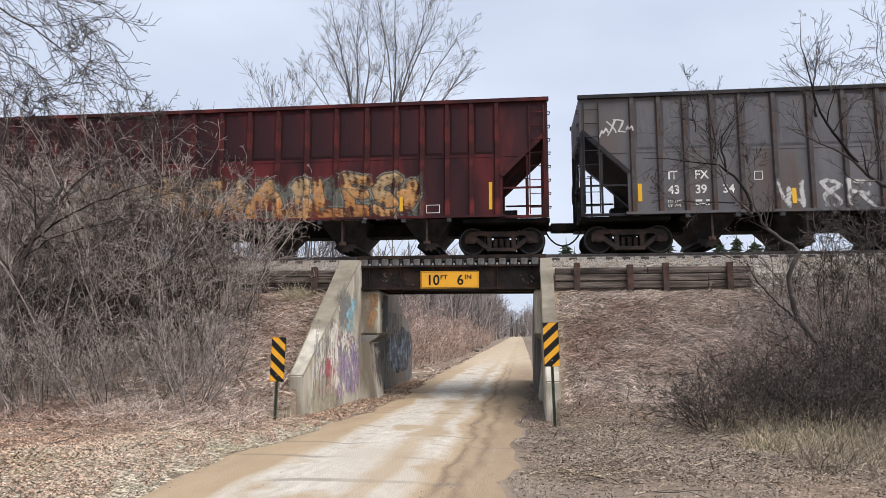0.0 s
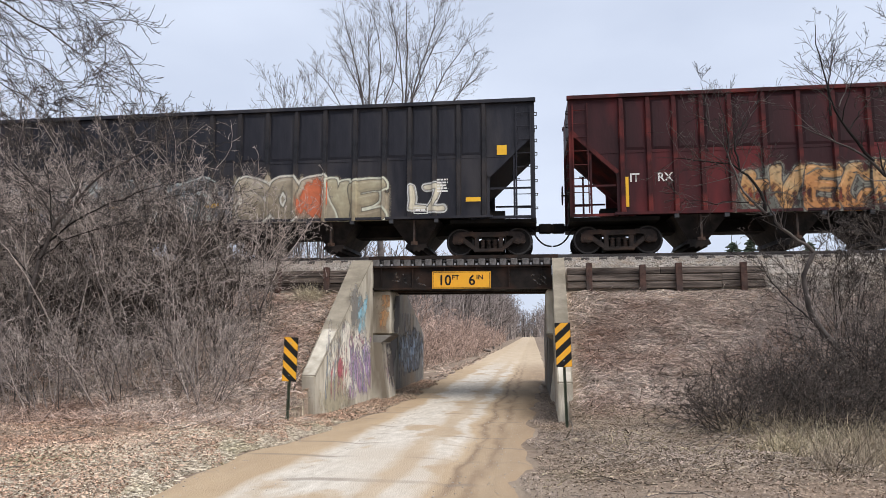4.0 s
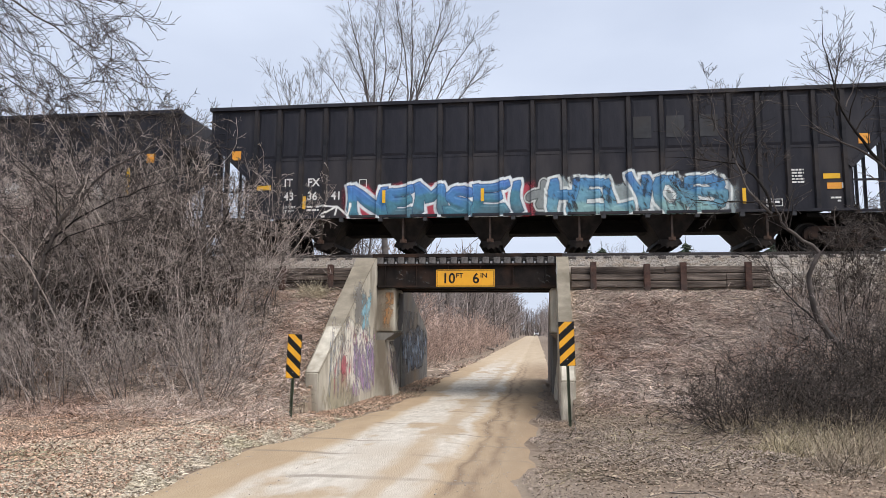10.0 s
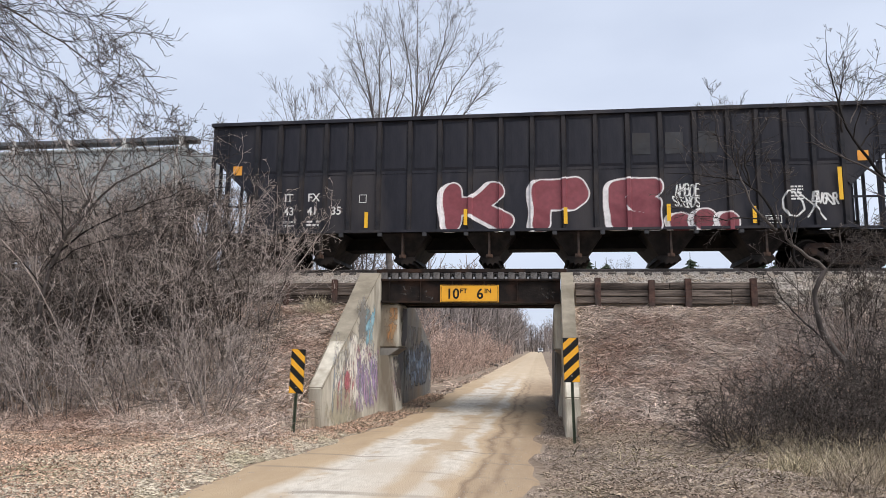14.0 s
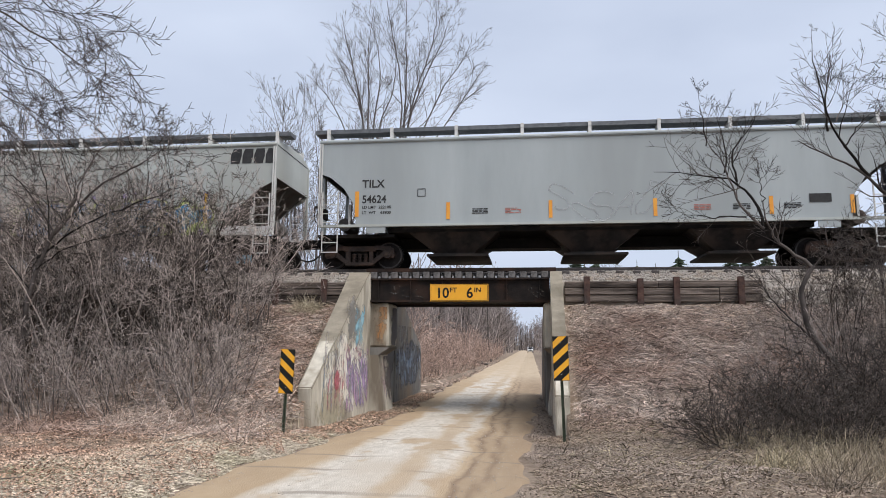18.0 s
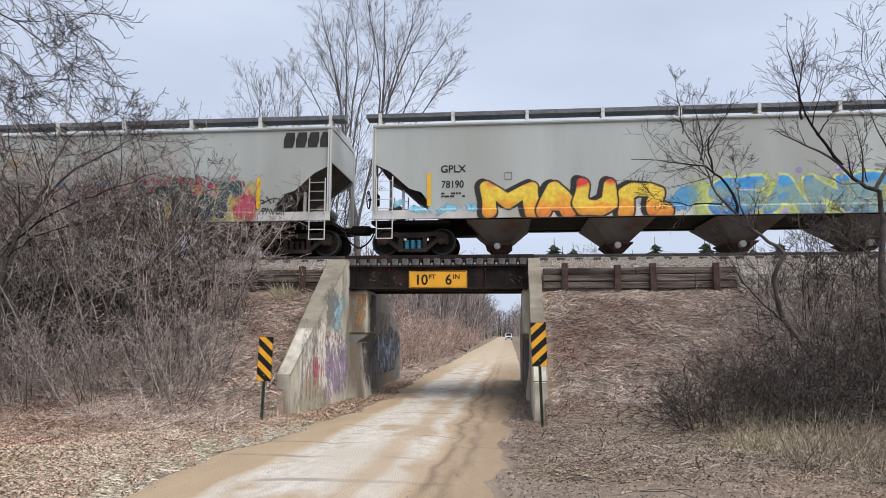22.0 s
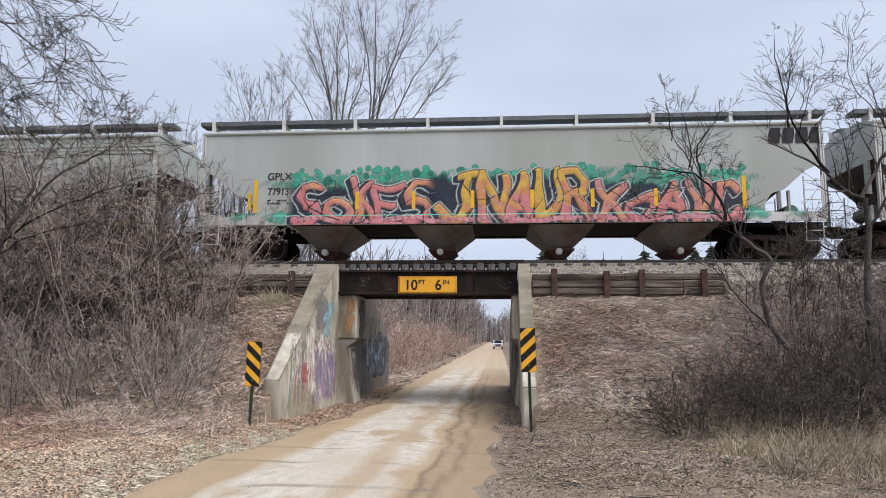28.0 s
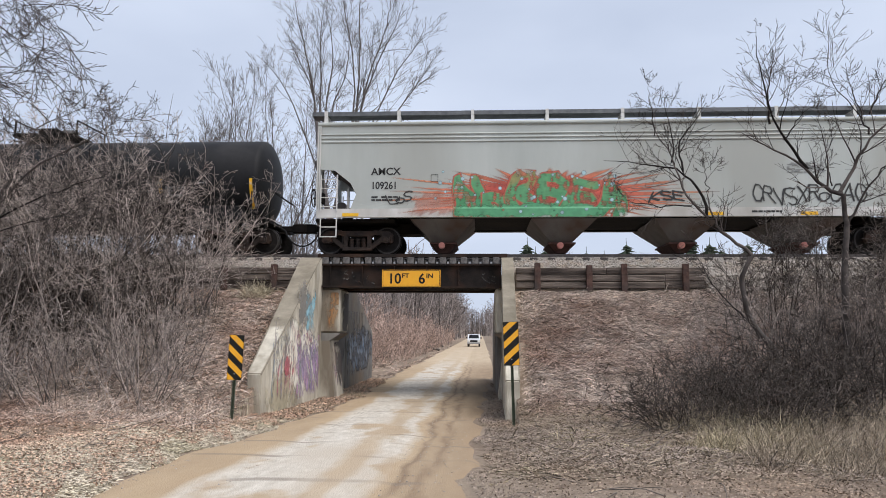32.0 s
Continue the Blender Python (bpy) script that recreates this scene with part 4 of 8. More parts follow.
def wheelset_mesh():
    bm = bmesh.new()
    cyl(bm, (0, -0.95, 0), (0, 0.95, 0), 0.075, n=12)
    for s in (-1, 1):
        y = s * 0.75
        cyl(bm, (0, y - 0.065, 0), (0, y + 0.065, 0), 0.425, n=36)
        cyl(bm, (0, y - s * 0.066, 0), (0, y - s * 0.10, 0), 0.455, n=36)
        cyl(bm, (0, y + s * 0.064, 0), (0, y + s * 0.075, 0), 0.16, n=16)
        n = 36
        rim = [[bm.verts.new((r * math.cos(6.28319 * i / n), y + s * yy, r * math.sin(6.28319 * i / n))) for i in range(n)] for r, yy in ((0.42, 0.068), (0.375, 0.068))]
        for i in range(n):
            k = (i + 1) % n
            bm.faces.new((rim[0][i], rim[0][k], rim[1][k], rim[1][i]))
        for i in range(5):
            a = i * 1.2566
            cyl(bm, (0.10 * math.cos(a), y + s * 0.07, 0.10 * math.sin(a)), (0.10 * math.cos(a), y + s * 0.085, 0.10 * math.sin(a)), 0.018, n=6)
    return bm


WHEELSETS = []


def bogie(car, x, spring="bogie"):
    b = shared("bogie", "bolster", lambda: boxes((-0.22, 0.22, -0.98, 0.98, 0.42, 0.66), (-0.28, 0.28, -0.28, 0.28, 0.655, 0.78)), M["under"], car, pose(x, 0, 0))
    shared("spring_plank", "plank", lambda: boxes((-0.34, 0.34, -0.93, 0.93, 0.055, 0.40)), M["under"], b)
    for y in (-1.0, 1.0):
        shared("side_frame", "side_frame", side_frame_mesh, M["bogie"], b, pose(0, y, 0, 0, 0, 0 if y < 0 else 180))
        shared("spring_nest", "springs" + spring, spring_mesh, M[spring], b, pose(0, y, 0))
        shared("brake_beam", "brake", lambda: boxes((-0.42, -0.36, -0.4, 0.4, 0.3, 0.4), (0.36, 0.42, -0.4, 0.4, 0.3, 0.4)), M["under"], b, pose(0, y * 0.3, 0)) if y < 0 else None
    for wx in (-0.90, 0.90):
        w = shared("wheelset", "wheelset", wheelset_mesh, M["wheel"], b, pose(wx, 0, 0.425))
        if len(w.data.materials) == 1:
            w.data.materials.append(M["tread"])
            for f in w.data.polygons:
                r = math.hypot(f.center.x, f.center.z)
                if (r > 0.40 and abs(f.normal.y) < 0.5) or 0.385 < r < 0.42:
                    f.material_index = 1
        WHEELSETS.append((w, car, wx))
    return b


def coupler_mesh():
    bm = bmesh.new()
    box(bm, 0, 0.62, -0.08, 0.08, -0.09, 0.09, 0.015)
    box(bm, 0.55, 0.95, -0.15, 0.13, -0.15, 0.15, 0.03)
    box(bm, 0.92, 1.02, -0.16, -0.02, -0.13, 0.13, 0.03)
    return bm


def hose_mesh():
    # a sagging air hose made of short straight lengths
    bm = bmesh.new()
    pts = [(0.45 + 0.56 * u ** 1.4, -0.32, -0.05 - 0.50 * math.sin(math.pi * 0.5 * u)) for u in [i / 8 for i in range(9)]]
    for a, b in zip(pts, pts[1:]):
        cyl(bm, a, b, 0.026, n=7)
    cyl(bm, (0.45, -0.32, -0.05), (0.20, -0.25, 0.10), 0.03, n=7)
    return bm


def brake_wheel_mesh():
    # a hand wheel on its shaft, facing along the track
    bm = bmesh.new()
    n = 18
    for i in range(n):
        a, b = 6.28319 * i / n, 6.28319 * (i + 1) / n
        cyl(bm, (0, 0.28 * math.cos(a), 0.28 * math.sin(a)), (0, 0.28 * math.cos(b), 0.28 * math.sin(b)), 0.018, n=6)
    for i in range(4):
        a = i * 1.5708 + 0.4
        cyl(bm, (0.03, 0, 0), (0, 0.27 * math.cos(a), 0.27 * math.sin(a)), 0.012, n=5)
    cyl(bm, (-0.03, 0, 0), (0.34, 0, 0), 0.025, n=8)
    box(bm, 0.12, 0.34, -0.12, 0.12, -0.20, 0.16, 0.02)
    return bm


def car_base(name, label, category, length, spring="bogie"):
    car = empty(name)
    tagged(car, label, category, "cars of the freight train")
    half = length / 2
    for s in (-1, 1):
        bogie(car, s * (half - 1.93), spring)
        rz = 0 if s > 0 else 180
        shared("coupler", "coupler", coupler_mesh, M["under"], car, pose(s * (half - 0.93), 0, 0.92, 0, 0, rz))
        shared("air_hose", "hose", hose_mesh, M["rubber"], car, pose(s * (half - 1.0), 0, 0.86) @ Matrix.Diagonal((s, 1, 1, 1)))
    return car


def ladder(car, x, z0, z1, n, y=-1.66, w=0.42, material="under", name="ladder"):
    bm = bmesh.new()
    for s in (-1, 1):
        box(bm, x + s * w / 2 - 0.018, x + s * w / 2 + 0.018, y - 0.015, y + 0.015, z0, z1)
    for i in range(n):
        z = z0 + (z1 - z0) * (i + 0.5) / n
        cyl(bm, (x - w / 2, y, z), (x + w / 2, y, z), 0.013, n=6)
    return part(name, bm, M[material], car)


def small_print(car, x, z, y, w, rows, material, h=0.05, seed=0):
    """Small stencilled data too fine to read, as plain bars."""
    rng = random.Random(seed)
    bm = bmesh.new()
    for i in range(rows):
        xa = x
        while xa < x + w * 0.98:
            xb = min(x + w, xa + rng.uniform(0.08, 0.22))
            if rng.random() > 0.12:
                zz = z - i * h * 1.8
                box(bm, xa, xb - 0.025, y - 0.003, y, zz, zz + h)
            xa = xb
    tagged(part("stencil", bm, M[material], car), "rows of tiny stencilled print", kind="stuff")


def panel_box(car, x0, x1, z0, z1, y, material="mark_white", t=0.02, name="stencil_frame"):
    bm = boxes((x0, x1, y - 0.004, y, z1 - t, z1), (x0, x1, y - 0.004, y, z0, z0 + t), (x0, x0 + t, y - 0.004, y, z0 + t, z1 - t), (x1 - t, x1, y - 0.004, y, z0 + t, z1 - t))
    return part(name, bm, M[material], car)


def plate(car, x0, x1, z0, z1, y, material="mark_yellow", name="reflector"):
    return part(name, boxes((x0, x1, y - 0.006, y, z0, z1)), M[material], car)


HOP_L, HOP_HB, HOP_Y = 21.70, 10.37, -1.55
RIB_X = []
for _k in (1.55, 2.33, 3.08, 3.86, 4.66, 5.60, 6.58, 7.53, 8.48, 9.42):
    RIB_X += [HOP_HB - _k, -HOP_HB + _k]
RIB_X = sorted(RIB_X + [0.0])


def rib_depth(X, Z):
    """The outer face of a ribbed side: flat panels with proud ribs."""
    d = np.full(np.shape(X), HOP_Y - 0.006)
    for r in RIB_X:
        t = np.clip((0.085 - np.abs(X - r)) / 0.03, 0, 1)
        d = np.minimum(d, HOP_Y - 0.006 - 0.092 * t)
    return d


RIB_LINES = [r + e for r in RIB_X for e in (-0.085, -0.055, 0.055, 0.085)]


def rib_mesh():
    bm = bmesh.new()
    vs = []
    for z in (1.14, 4.62):
        for x, y in ((-0.085, HOP_Y + 0.01), (-0.085, HOP_Y), (-0.055, HOP_Y - 0.09), (0.055, HOP_Y - 0.09), (0.085, HOP_Y), (0.085, HOP_Y + 0.01)):
            vs.append(bm.verts.new((x, y, z)))
    for i in range(6):
        j = (i + 1) % 6
        bm.faces.new((vs[i], vs[j], vs[6 + j], vs[6 + i]))
    bm.faces.new(vs[:6])
    bm.faces.new(vs[6:])
    return bm


def panel_mesh():
    bm = bmesh.new()
    vs = []
    for x, z, yy in ((0.5, 0.76, 0.0), (0.40, 0.68, -0.022)):
        vs.append([bm.verts.new((sx * x, HOP_Y - 0.001 + yy, sz * z)) for sx, sz in ((-1, -1), (1, -1), (1, 1), (-1, 1))])
    for i in range(4):
        j = (i + 1) % 4
        bm.faces.new((vs[0][i], vs[0][j], vs[1][j], vs[1][i]))
    bm.faces.new(vs[1])
    return bm


def open_hopper(label, paint, slope="car_black", ribs=None):
    car = car_base("open_hopper_car", label, "hopper car", HOP_L)
    hb, y = HOP_HB, HOP_Y
    outline = [(-hb, 4.66), (hb, 4.66), (hb, 3.62), (hb - 0.04, 3.56), (hb - 1.38, 2.28), (hb - 1.38, 1.12), (-hb + 1.38, 1.12), (-hb + 1.38, 2.28), (-hb + 0.04, 3.56), (-hb, 3.62)]
    for s in (1, -1):
        bm = bmesh.new()
        prism(bm, outline, s * y, s * (y + 0.025))
        part("side_sheet", bm, M[paint], car)
        for r in RIB_X:
            shared("rib", "rib" + (ribs or paint), rib_mesh, M[ribs or paint], car, pose(r, 0, 0, 0, 0, 0 if s > 0 else 180))
        for r, q in zip(RIB_X, RIB_X[1:]):
            if s > 0:
                shared("pressed_panel", "panel" + paint, panel_mesh, M[paint], car, pose((r + q) / 2, 0, 3.78) @ Matrix.Diagonal(((q - r) - 0.18, 1, 1, 1)))
        part("seam", boxes((-hb + 0.5, hb - 0.5, min(s * (y - 0.012), s * y), max(s * (y - 0.012), s * y), 2.93, 2.965)), M[paint], car)
        yo = s * y
        part("top_chord", boxes((-hb - 0.04, hb + 0.04, min(yo - s * 0.12, yo + s * 0.04), max(yo - s * 0.12, yo + s * 0.04), 4.63, 4.74)), M[slope], car)
        part("side_sill", boxes((-hb + 1.30, hb - 1.30, min(yo - s * 0.10, yo + s * 0.05), max(yo - s * 0.10, yo + s * 0.05), 1.06, 1.135)), M[paint], car)
        for e in (-1, 1):
            # slope flange, corner post, end sill arm and grab rails of each corner
            bm = bmesh.new()
            bar(bm, e * (hb - 0.06), 3.64, e * (hb - 1.42), 2.34, 0.12, min(yo - s * 0.05, yo), max(yo - s * 0.05, yo))
            part("slope_flange", bm, M[slope], car)
            part("corner_post", boxes((*sorted((e * hb, e * (hb - 0.11))), min(yo - s * 0.04, yo + s * 0.06), max(yo - s * 0.04, yo + s * 0.06), 1.05, 3.60)), M[slope], car)
            part("end_sill", boxes((*sorted((e * hb, e * (hb - 1.40))), min(yo - s * 0.03, yo + s * 0.07), max(yo - s * 0.03, yo + s * 0.07), 1.03, 1.11)), M[slope], car)
            part("inner_post", boxes((*sorted((e * (hb - 0.66), e * (hb - 0.60))), min(yo, yo + s * 0.06), max(yo, yo + s * 0.06), 1.11, 2.95)), M[slope], car)
            part("grab_rail", boxes((*sorted((e * hb, e * (hb - 1.36))), min(yo + s * 0.01, yo + s * 0.04), max(yo + s * 0.01, yo + s * 0.04), 1.93, 1.99)), M[slope], car)
            if s > 0:
                ladder(car, e * (hb - 0.34), 1.12, 4.5, 8, yo - 0.06, 0.44, slope)
                for q in range(8):
                    z = 1.35 + q * 0.42
                    shared("grab_iron", "grab_iron", lambda: boxes((0.0, 0.075, -0.012, 0.012, 0.0, 0.022), (0.055, 0.077, -0.30, 0.012, 0.0, 0.022), (0.0, 0.075, -0.30, -0.276, 0.0, 0.022)), M[slope], car, pose(e * hb, yo + 0.32, z, 0, 0, 0) @ Matrix.Diagonal((e, 1, 1, 1)))
    for e in (-1, 1):
        bm = bmesh.new()
        vs = [bm.verts.new(p) for p in ((e * (hb - 0.05), -1.52, 3.60), (e * (hb - 0.05), 1.52, 3.60), (e * (hb - 2.55), 1.52, 1.21), (e * (hb - 2.55), -1.52, 1.21))]
        bm.faces.new(vs)
        bmesh.ops.solidify(bm, geom=bm.faces[:], thickness=0.03)
        part("slope_sheet", bm, M[slope], car)
        part("end_sheet", boxes((*sorted((e * hb, e * (hb - 0.03))), -1.52, 1.52, 3.58, 4.70)), M[paint], car)
        for yy in (-1.1, -0.55, 0.55, 1.1):
            part("end_post", boxes((*sorted((e * (hb - 0.06), e * (hb - 0.14))), yy - 0.04, yy + 0.04, 1.0, 3.58)), M[slope], car)
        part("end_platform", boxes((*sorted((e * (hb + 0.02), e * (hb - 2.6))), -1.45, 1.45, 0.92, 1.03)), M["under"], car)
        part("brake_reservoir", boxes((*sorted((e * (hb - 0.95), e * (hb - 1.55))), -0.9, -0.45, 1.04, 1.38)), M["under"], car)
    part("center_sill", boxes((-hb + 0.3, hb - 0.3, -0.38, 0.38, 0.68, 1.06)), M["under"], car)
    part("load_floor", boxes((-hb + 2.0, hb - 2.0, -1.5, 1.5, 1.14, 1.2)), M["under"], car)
    shared("brake_wheel", "brake_wheel", brake_wheel_mesh, M["under"], car, pose(-hb - 0.20, -1.05, 1.78))
    part("wheel_bracket", boxes((-hb - 0.02, -hb + 0.10, -1.20, -0.90, 1.03, 2.0)), M["under"], car)
    for cx in (-6.62, -3.98, -1.30, 1.36, 4.02, 6.66):
        def chute():
            bm = bmesh.new()
            hull8(bm, (-0.20, 0.20, -0.95, 0.95, 0.24), (-0.78, 0.78, -1.46, 1.46, 1.05))
            return bm
        shared("chute", "chute_hop", chute, M["chute_black"], car, pose(cx, 0, 0))

        def door():
            bm = bmesh.new()
            prism(bm, [(-0.30, 0.36), (-0.36, 0.22), (-0.26, 0.24), (-0.24, 0.13), (-0.14, 0.17), (-0.08, 0.09), (0.0, 0.16), (0.08, 0.09), (0.14, 0.17), (0.24, 0.13), (0.26, 0.24), (0.36, 0.22), (0.30, 0.36)], -1.1, 1.1)
            return bm
        shared("outlet_door", "door_hop", door, M["chute_black"], car, pose(cx, 0, 0))
        shared("chute_web", "chute_web", lambda: boxes((-0.03, 0.03, -1.52, -1.30, 0.30, 1.05), (-0.10, 0.10, -1.50, -1.38, 0.28, 0.38)), M["bogie"], car, pose(cx, 0, 0))
        for e in (-1, 1):
            shared("sill_pad", "sill_pad", lambda: boxes((-0.065, 0.065, -1.64, -1.50, 0.94, 1.055)), M["patch_grey"], car, pose(cx + e * 0.70, 0, 0))
    return car


def covered_hopper(label, paint, length, hb, tips, style):
    car = car_base("covered_hopper_car", label, "hopper car", length, "spring_blue" if style == "blue" else "bogie")
    y = -1.58
    cut = [(hb, 2.80), (hb - 0.55, 2.52), (hb - 1.15, 1.98), (hb - 1.52, 1.86), (hb - 1.72, 1.60), (hb - 1.75, 1.29)]
    if style == "arch":
        cut = [(hb, 2.95), (hb - 0.35, 2.82), (hb - 0.80, 2.45), (hb - 1.12, 1.95), (hb - 1.22, 1.29)]
    if style == "round":
        cut = [(hb, 2.55), (hb - 0.55, 2.50), (hb - 1.05, 2.10), (hb - 1.22, 1.75), (hb - 1.05, 1.29)]
    outline = [(-hb, 3.95), (hb, 3.95)] + cut + [(-x, z) for x, z in reversed(cut)]
    for s in (1, -1):
        bm = bmesh.new()
        prism(bm, outline, s * y, s * (y + 0.03))
        part("side_sheet", bm, M[paint], car)
        low = 1.22 if style == "arch" else 1.03
        part("side_sill", boxes((-hb + 0.02, hb - 0.02, min(s * (y - 0.05), s * (y + 0.06)), max(s * (y - 0.05), s * (y + 0.06)), low, 1.30)), M["car_sill" if style != "arch" else "car_grey"], car)
        if style == "arch":
            for e in (-1, 1):
                part("bolster_plate", boxes((*sorted((e * (hb - 1.55), e * (hb - 2.15))), min(s * (y - 0.03), s * y), max(s * (y - 0.03), s * y), 1.02, 1.218)), M[paint], car)
        bm = bmesh.new()
        cyl(bm, (-hb, s * (y - 0.0), 3.97), (hb, s * (y - 0.0), 3.97), 0.065, n=10)
        part("roof_edge", bm, M[paint], car)
        if style == "round":
            for z in (3.40, 3.52, 3.64):
                bm = bmesh.new()
                cyl(bm, (-hb + 0.02, s * (y - 0.002), z), (hb - 0.02, s * (y - 0.002), z), 0.03, n=8)
                part("swage", bm, M[paint], car)
        for e in (-1, 1):
            part("corner_post", boxes((*sorted((e * (hb + 0.01), e * (hb - 0.10))), min(s * (y - 0.03), s * (y + 0.05)), max(s * (y - 0.03), s * (y + 0.05)), 1.302, 3.94)), M[paint], car)
            ladder(car, e * (hb - 0.40), 1.22, 2.35, 4, s * (y - 0.09), 0.5, "car_sill")
            if s > 0:
                part("stirrup_step", boxes((e * (hb - 0.40) - 0.26, e * (hb - 0.40) - 0.23, y - 0.08, y - 0.05, 0.42, 1.1), (e * (hb - 0.40) + 0.23, e * (hb - 0.40) + 0.26, y - 0.08, y - 0.05, 0.42, 1.1), (e * (hb - 0.40) - 0.228, e * (hb - 0.40) + 0.228, y - 0.08, y - 0.05, 0.42, 0.45), (e * (hb - 0.40) - 0.228, e * (hb - 0.40) + 0.228, y - 0.08, y - 0.05, 0.72, 0.75)), M["car_sill"], car)
            ladder(car, e * (hb - 0.05), 1.3, 3.9, 8, s * (y - 0.05), 0.07, "car_sill", "grab_ladder")
            part("inner_post", boxes((*sorted((e * (hb - 0.95), e * (hb - 0.88))), min(s * (y + 0.3), s * (y + 0.4)), max(s * (y + 0.3), s * (y + 0.4)), 1.3, 2.0)), M["car_sill"], car)
    # roof with hatches and running boards
    bm = bmesh.new()
    sec = [(-1.57, 3.97), (-1.30, 4.10), (-0.7, 4.22), (0.7, 4.22), (1.30, 4.10), (1.57, 3.97)]
    a = [bm.verts.new((-hb, p, z)) for p, z in sec]
    b = [bm.verts.new((hb, p, z)) for p, z in sec]
    for i in range(5):
        bm.faces.new((a[i], a[i + 1], b[i + 1], b[i]))
    bm.faces.new(a)
    bm.faces.new(b[::-1])
    part("roof", bm, M[paint], car)
    for s in (1, -1):
        part("running_board", boxes((-hb - (0.30 if s > 0 else -0.2), hb + (0.30 if s > 0 else -0.2), min(s * -1.22, s * -0.72), max(s * -1.22, s * -0.72), 4.36, 4.49)), M["walkway"], car)
        n = 9
        for i in range(n):
            x = -hb + 0.15 + (2 * hb - 0.3) * i / (n - 1)
            shared("board_bracket", "bracket%d" % s, lambda: boxes((-0.05, 0.05, min(s * -1.26, s * -0.8), max(s * -1.26, s * -0.8), 4.08, 4.358), (-0.05, 0.05, min(s * -1.27, s * -1.222), max(s * -1.27, s * -1.222), 4.36, 4.50)), M["car_sill"], car, pose(x, 0, 0))
    for i in range(4):
        shared("hatch", "hatch", lambda: boxes((-1.7, 1.7, -0.35, 0.35, 4.22, 4.40)), M["walkway"], car, pose(-hb + hb / 4 + i * hb / 2, 0, 0))
    for e in (-1, 1):
        bm = bmesh.new()
        vs = [bm.verts.new(p) for p in ((e * (hb - 0.06), -1.52, 2.95), (e * (hb - 0.06), 1.52, 2.95), (e * (hb - 2.3), 1.52, 1.1), (e * (hb - 2.3), -1.52, 1.1))]
        bm.faces.new(vs)
        bmesh.ops.solidify(bm, geom=bm.faces[:], thickness=0.03)
        part("slope_sheet", bm, M["chute_grey"], car)
        part("end_sheet", boxes((*sorted((e * (hb - 0.02), e * (hb - 0.05))), -1.54, 1.54, 2.90, 3.96)), M[paint], car)
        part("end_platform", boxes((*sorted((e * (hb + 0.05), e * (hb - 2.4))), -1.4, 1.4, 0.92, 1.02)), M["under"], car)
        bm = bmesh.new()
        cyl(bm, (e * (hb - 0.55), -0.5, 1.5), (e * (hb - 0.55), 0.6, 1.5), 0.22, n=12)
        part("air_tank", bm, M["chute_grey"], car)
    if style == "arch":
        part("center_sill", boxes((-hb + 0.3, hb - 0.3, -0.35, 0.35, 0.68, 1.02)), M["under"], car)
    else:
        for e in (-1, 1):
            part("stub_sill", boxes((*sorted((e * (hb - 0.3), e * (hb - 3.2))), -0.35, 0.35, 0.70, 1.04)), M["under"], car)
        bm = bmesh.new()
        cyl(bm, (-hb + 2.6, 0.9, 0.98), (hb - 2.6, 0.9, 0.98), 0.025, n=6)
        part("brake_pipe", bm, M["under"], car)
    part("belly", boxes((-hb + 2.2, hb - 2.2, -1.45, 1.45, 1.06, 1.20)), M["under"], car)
    shared("brake_wheel", "brake_wheel", brake_wheel_mesh, M["under"], car, pose(-hb - 0.22, -1.05, 1.75))
    part("wheel_bracket", boxes((-hb - 0.02, -hb + 0.06, -1.16, -0.94, 1.02, 2.9)), M[paint], car)
    for cx in tips:
        if style == "arch":
            bm = bmesh.new()
            hull8(bm, (-0.60, 0.60, -0.95, 0.95, 0.47), (-1.60, 1.60, -1.5, 1.5, 1.215))
            o = part("chute", bm, M["chute_black"], car)
            o.matrix_basis = pose(cx, 0, 0)
            o = part("gate", boxes((-0.85, 1.05, -1.2, 1.2, 0.34, 0.41), (-0.64, 0.64, -1.0, 1.0, 0.412, 0.468)), M["chute_black"], car)
            o.matrix_basis = pose(cx, 0, 0)
        else:
            def pot():
                bm = bmesh.new()
                hull8(bm, (-0.32, 0.32, -0.75, 0.75, 0.36), (-0.98, 0.98, -1.52, 1.52, 1.0))
                return bm
            shared("chute", "chute_cov", pot, M["chute_grey"], car, pose(cx, 0, 0))
            shared("outlet_flange", "flange_cov", lambda: boxes((-0.42, 0.42, -0.86, 0.86, 0.305, 0.358)), M["outlet_rust"], car, pose(cx, 0, 0))

            def outlet():
                bm = bmesh.new()
                hull8(bm, (-0.15, 0.17, -0.6, 0.6, 0.06), (-0.40, 0.40, -0.78, 0.78, 0.303))
                return bm
            shared("outlet", "outlet_cov", outlet, M["outlet_rust"], car, pose(cx, 0, 0))
            def cap():
                bm = bmesh.new()
                cyl(bm, (-0.05, -0.92, 0.26), (-0.05, -0.70, 0.26), 0.10, n=14)
                cyl(bm, (-0.05, -0.95, 0.26), (-0.05, -0.921, 0.26), 0.06, n=10)
                return bm
            shared("outlet_cap", "cap_" + style, cap, M["cap_red" if style == "round" else "car_sill"], car, pose(cx, 0, 0))
    return car


def covered_depth(X, Z):
    return np.where(Z < 1.31, -1.58 - 0.056, -1.58 - 0.006) + 0 * X


M["patch_grey"] = mat("patch_grey", (0.034, 0.035, 0.038), (0.062, 0.064, 0.069), 1.6, 0.6, 0, 0.05, 12, (0.045, 0.043, 0.043), 0.9)
M["spring_blue"] = mat("spring_blue", (0.05, 0.28, 0.42), (0.10, 0.42, 0.58), 5, 0.6, 0, 0.1)
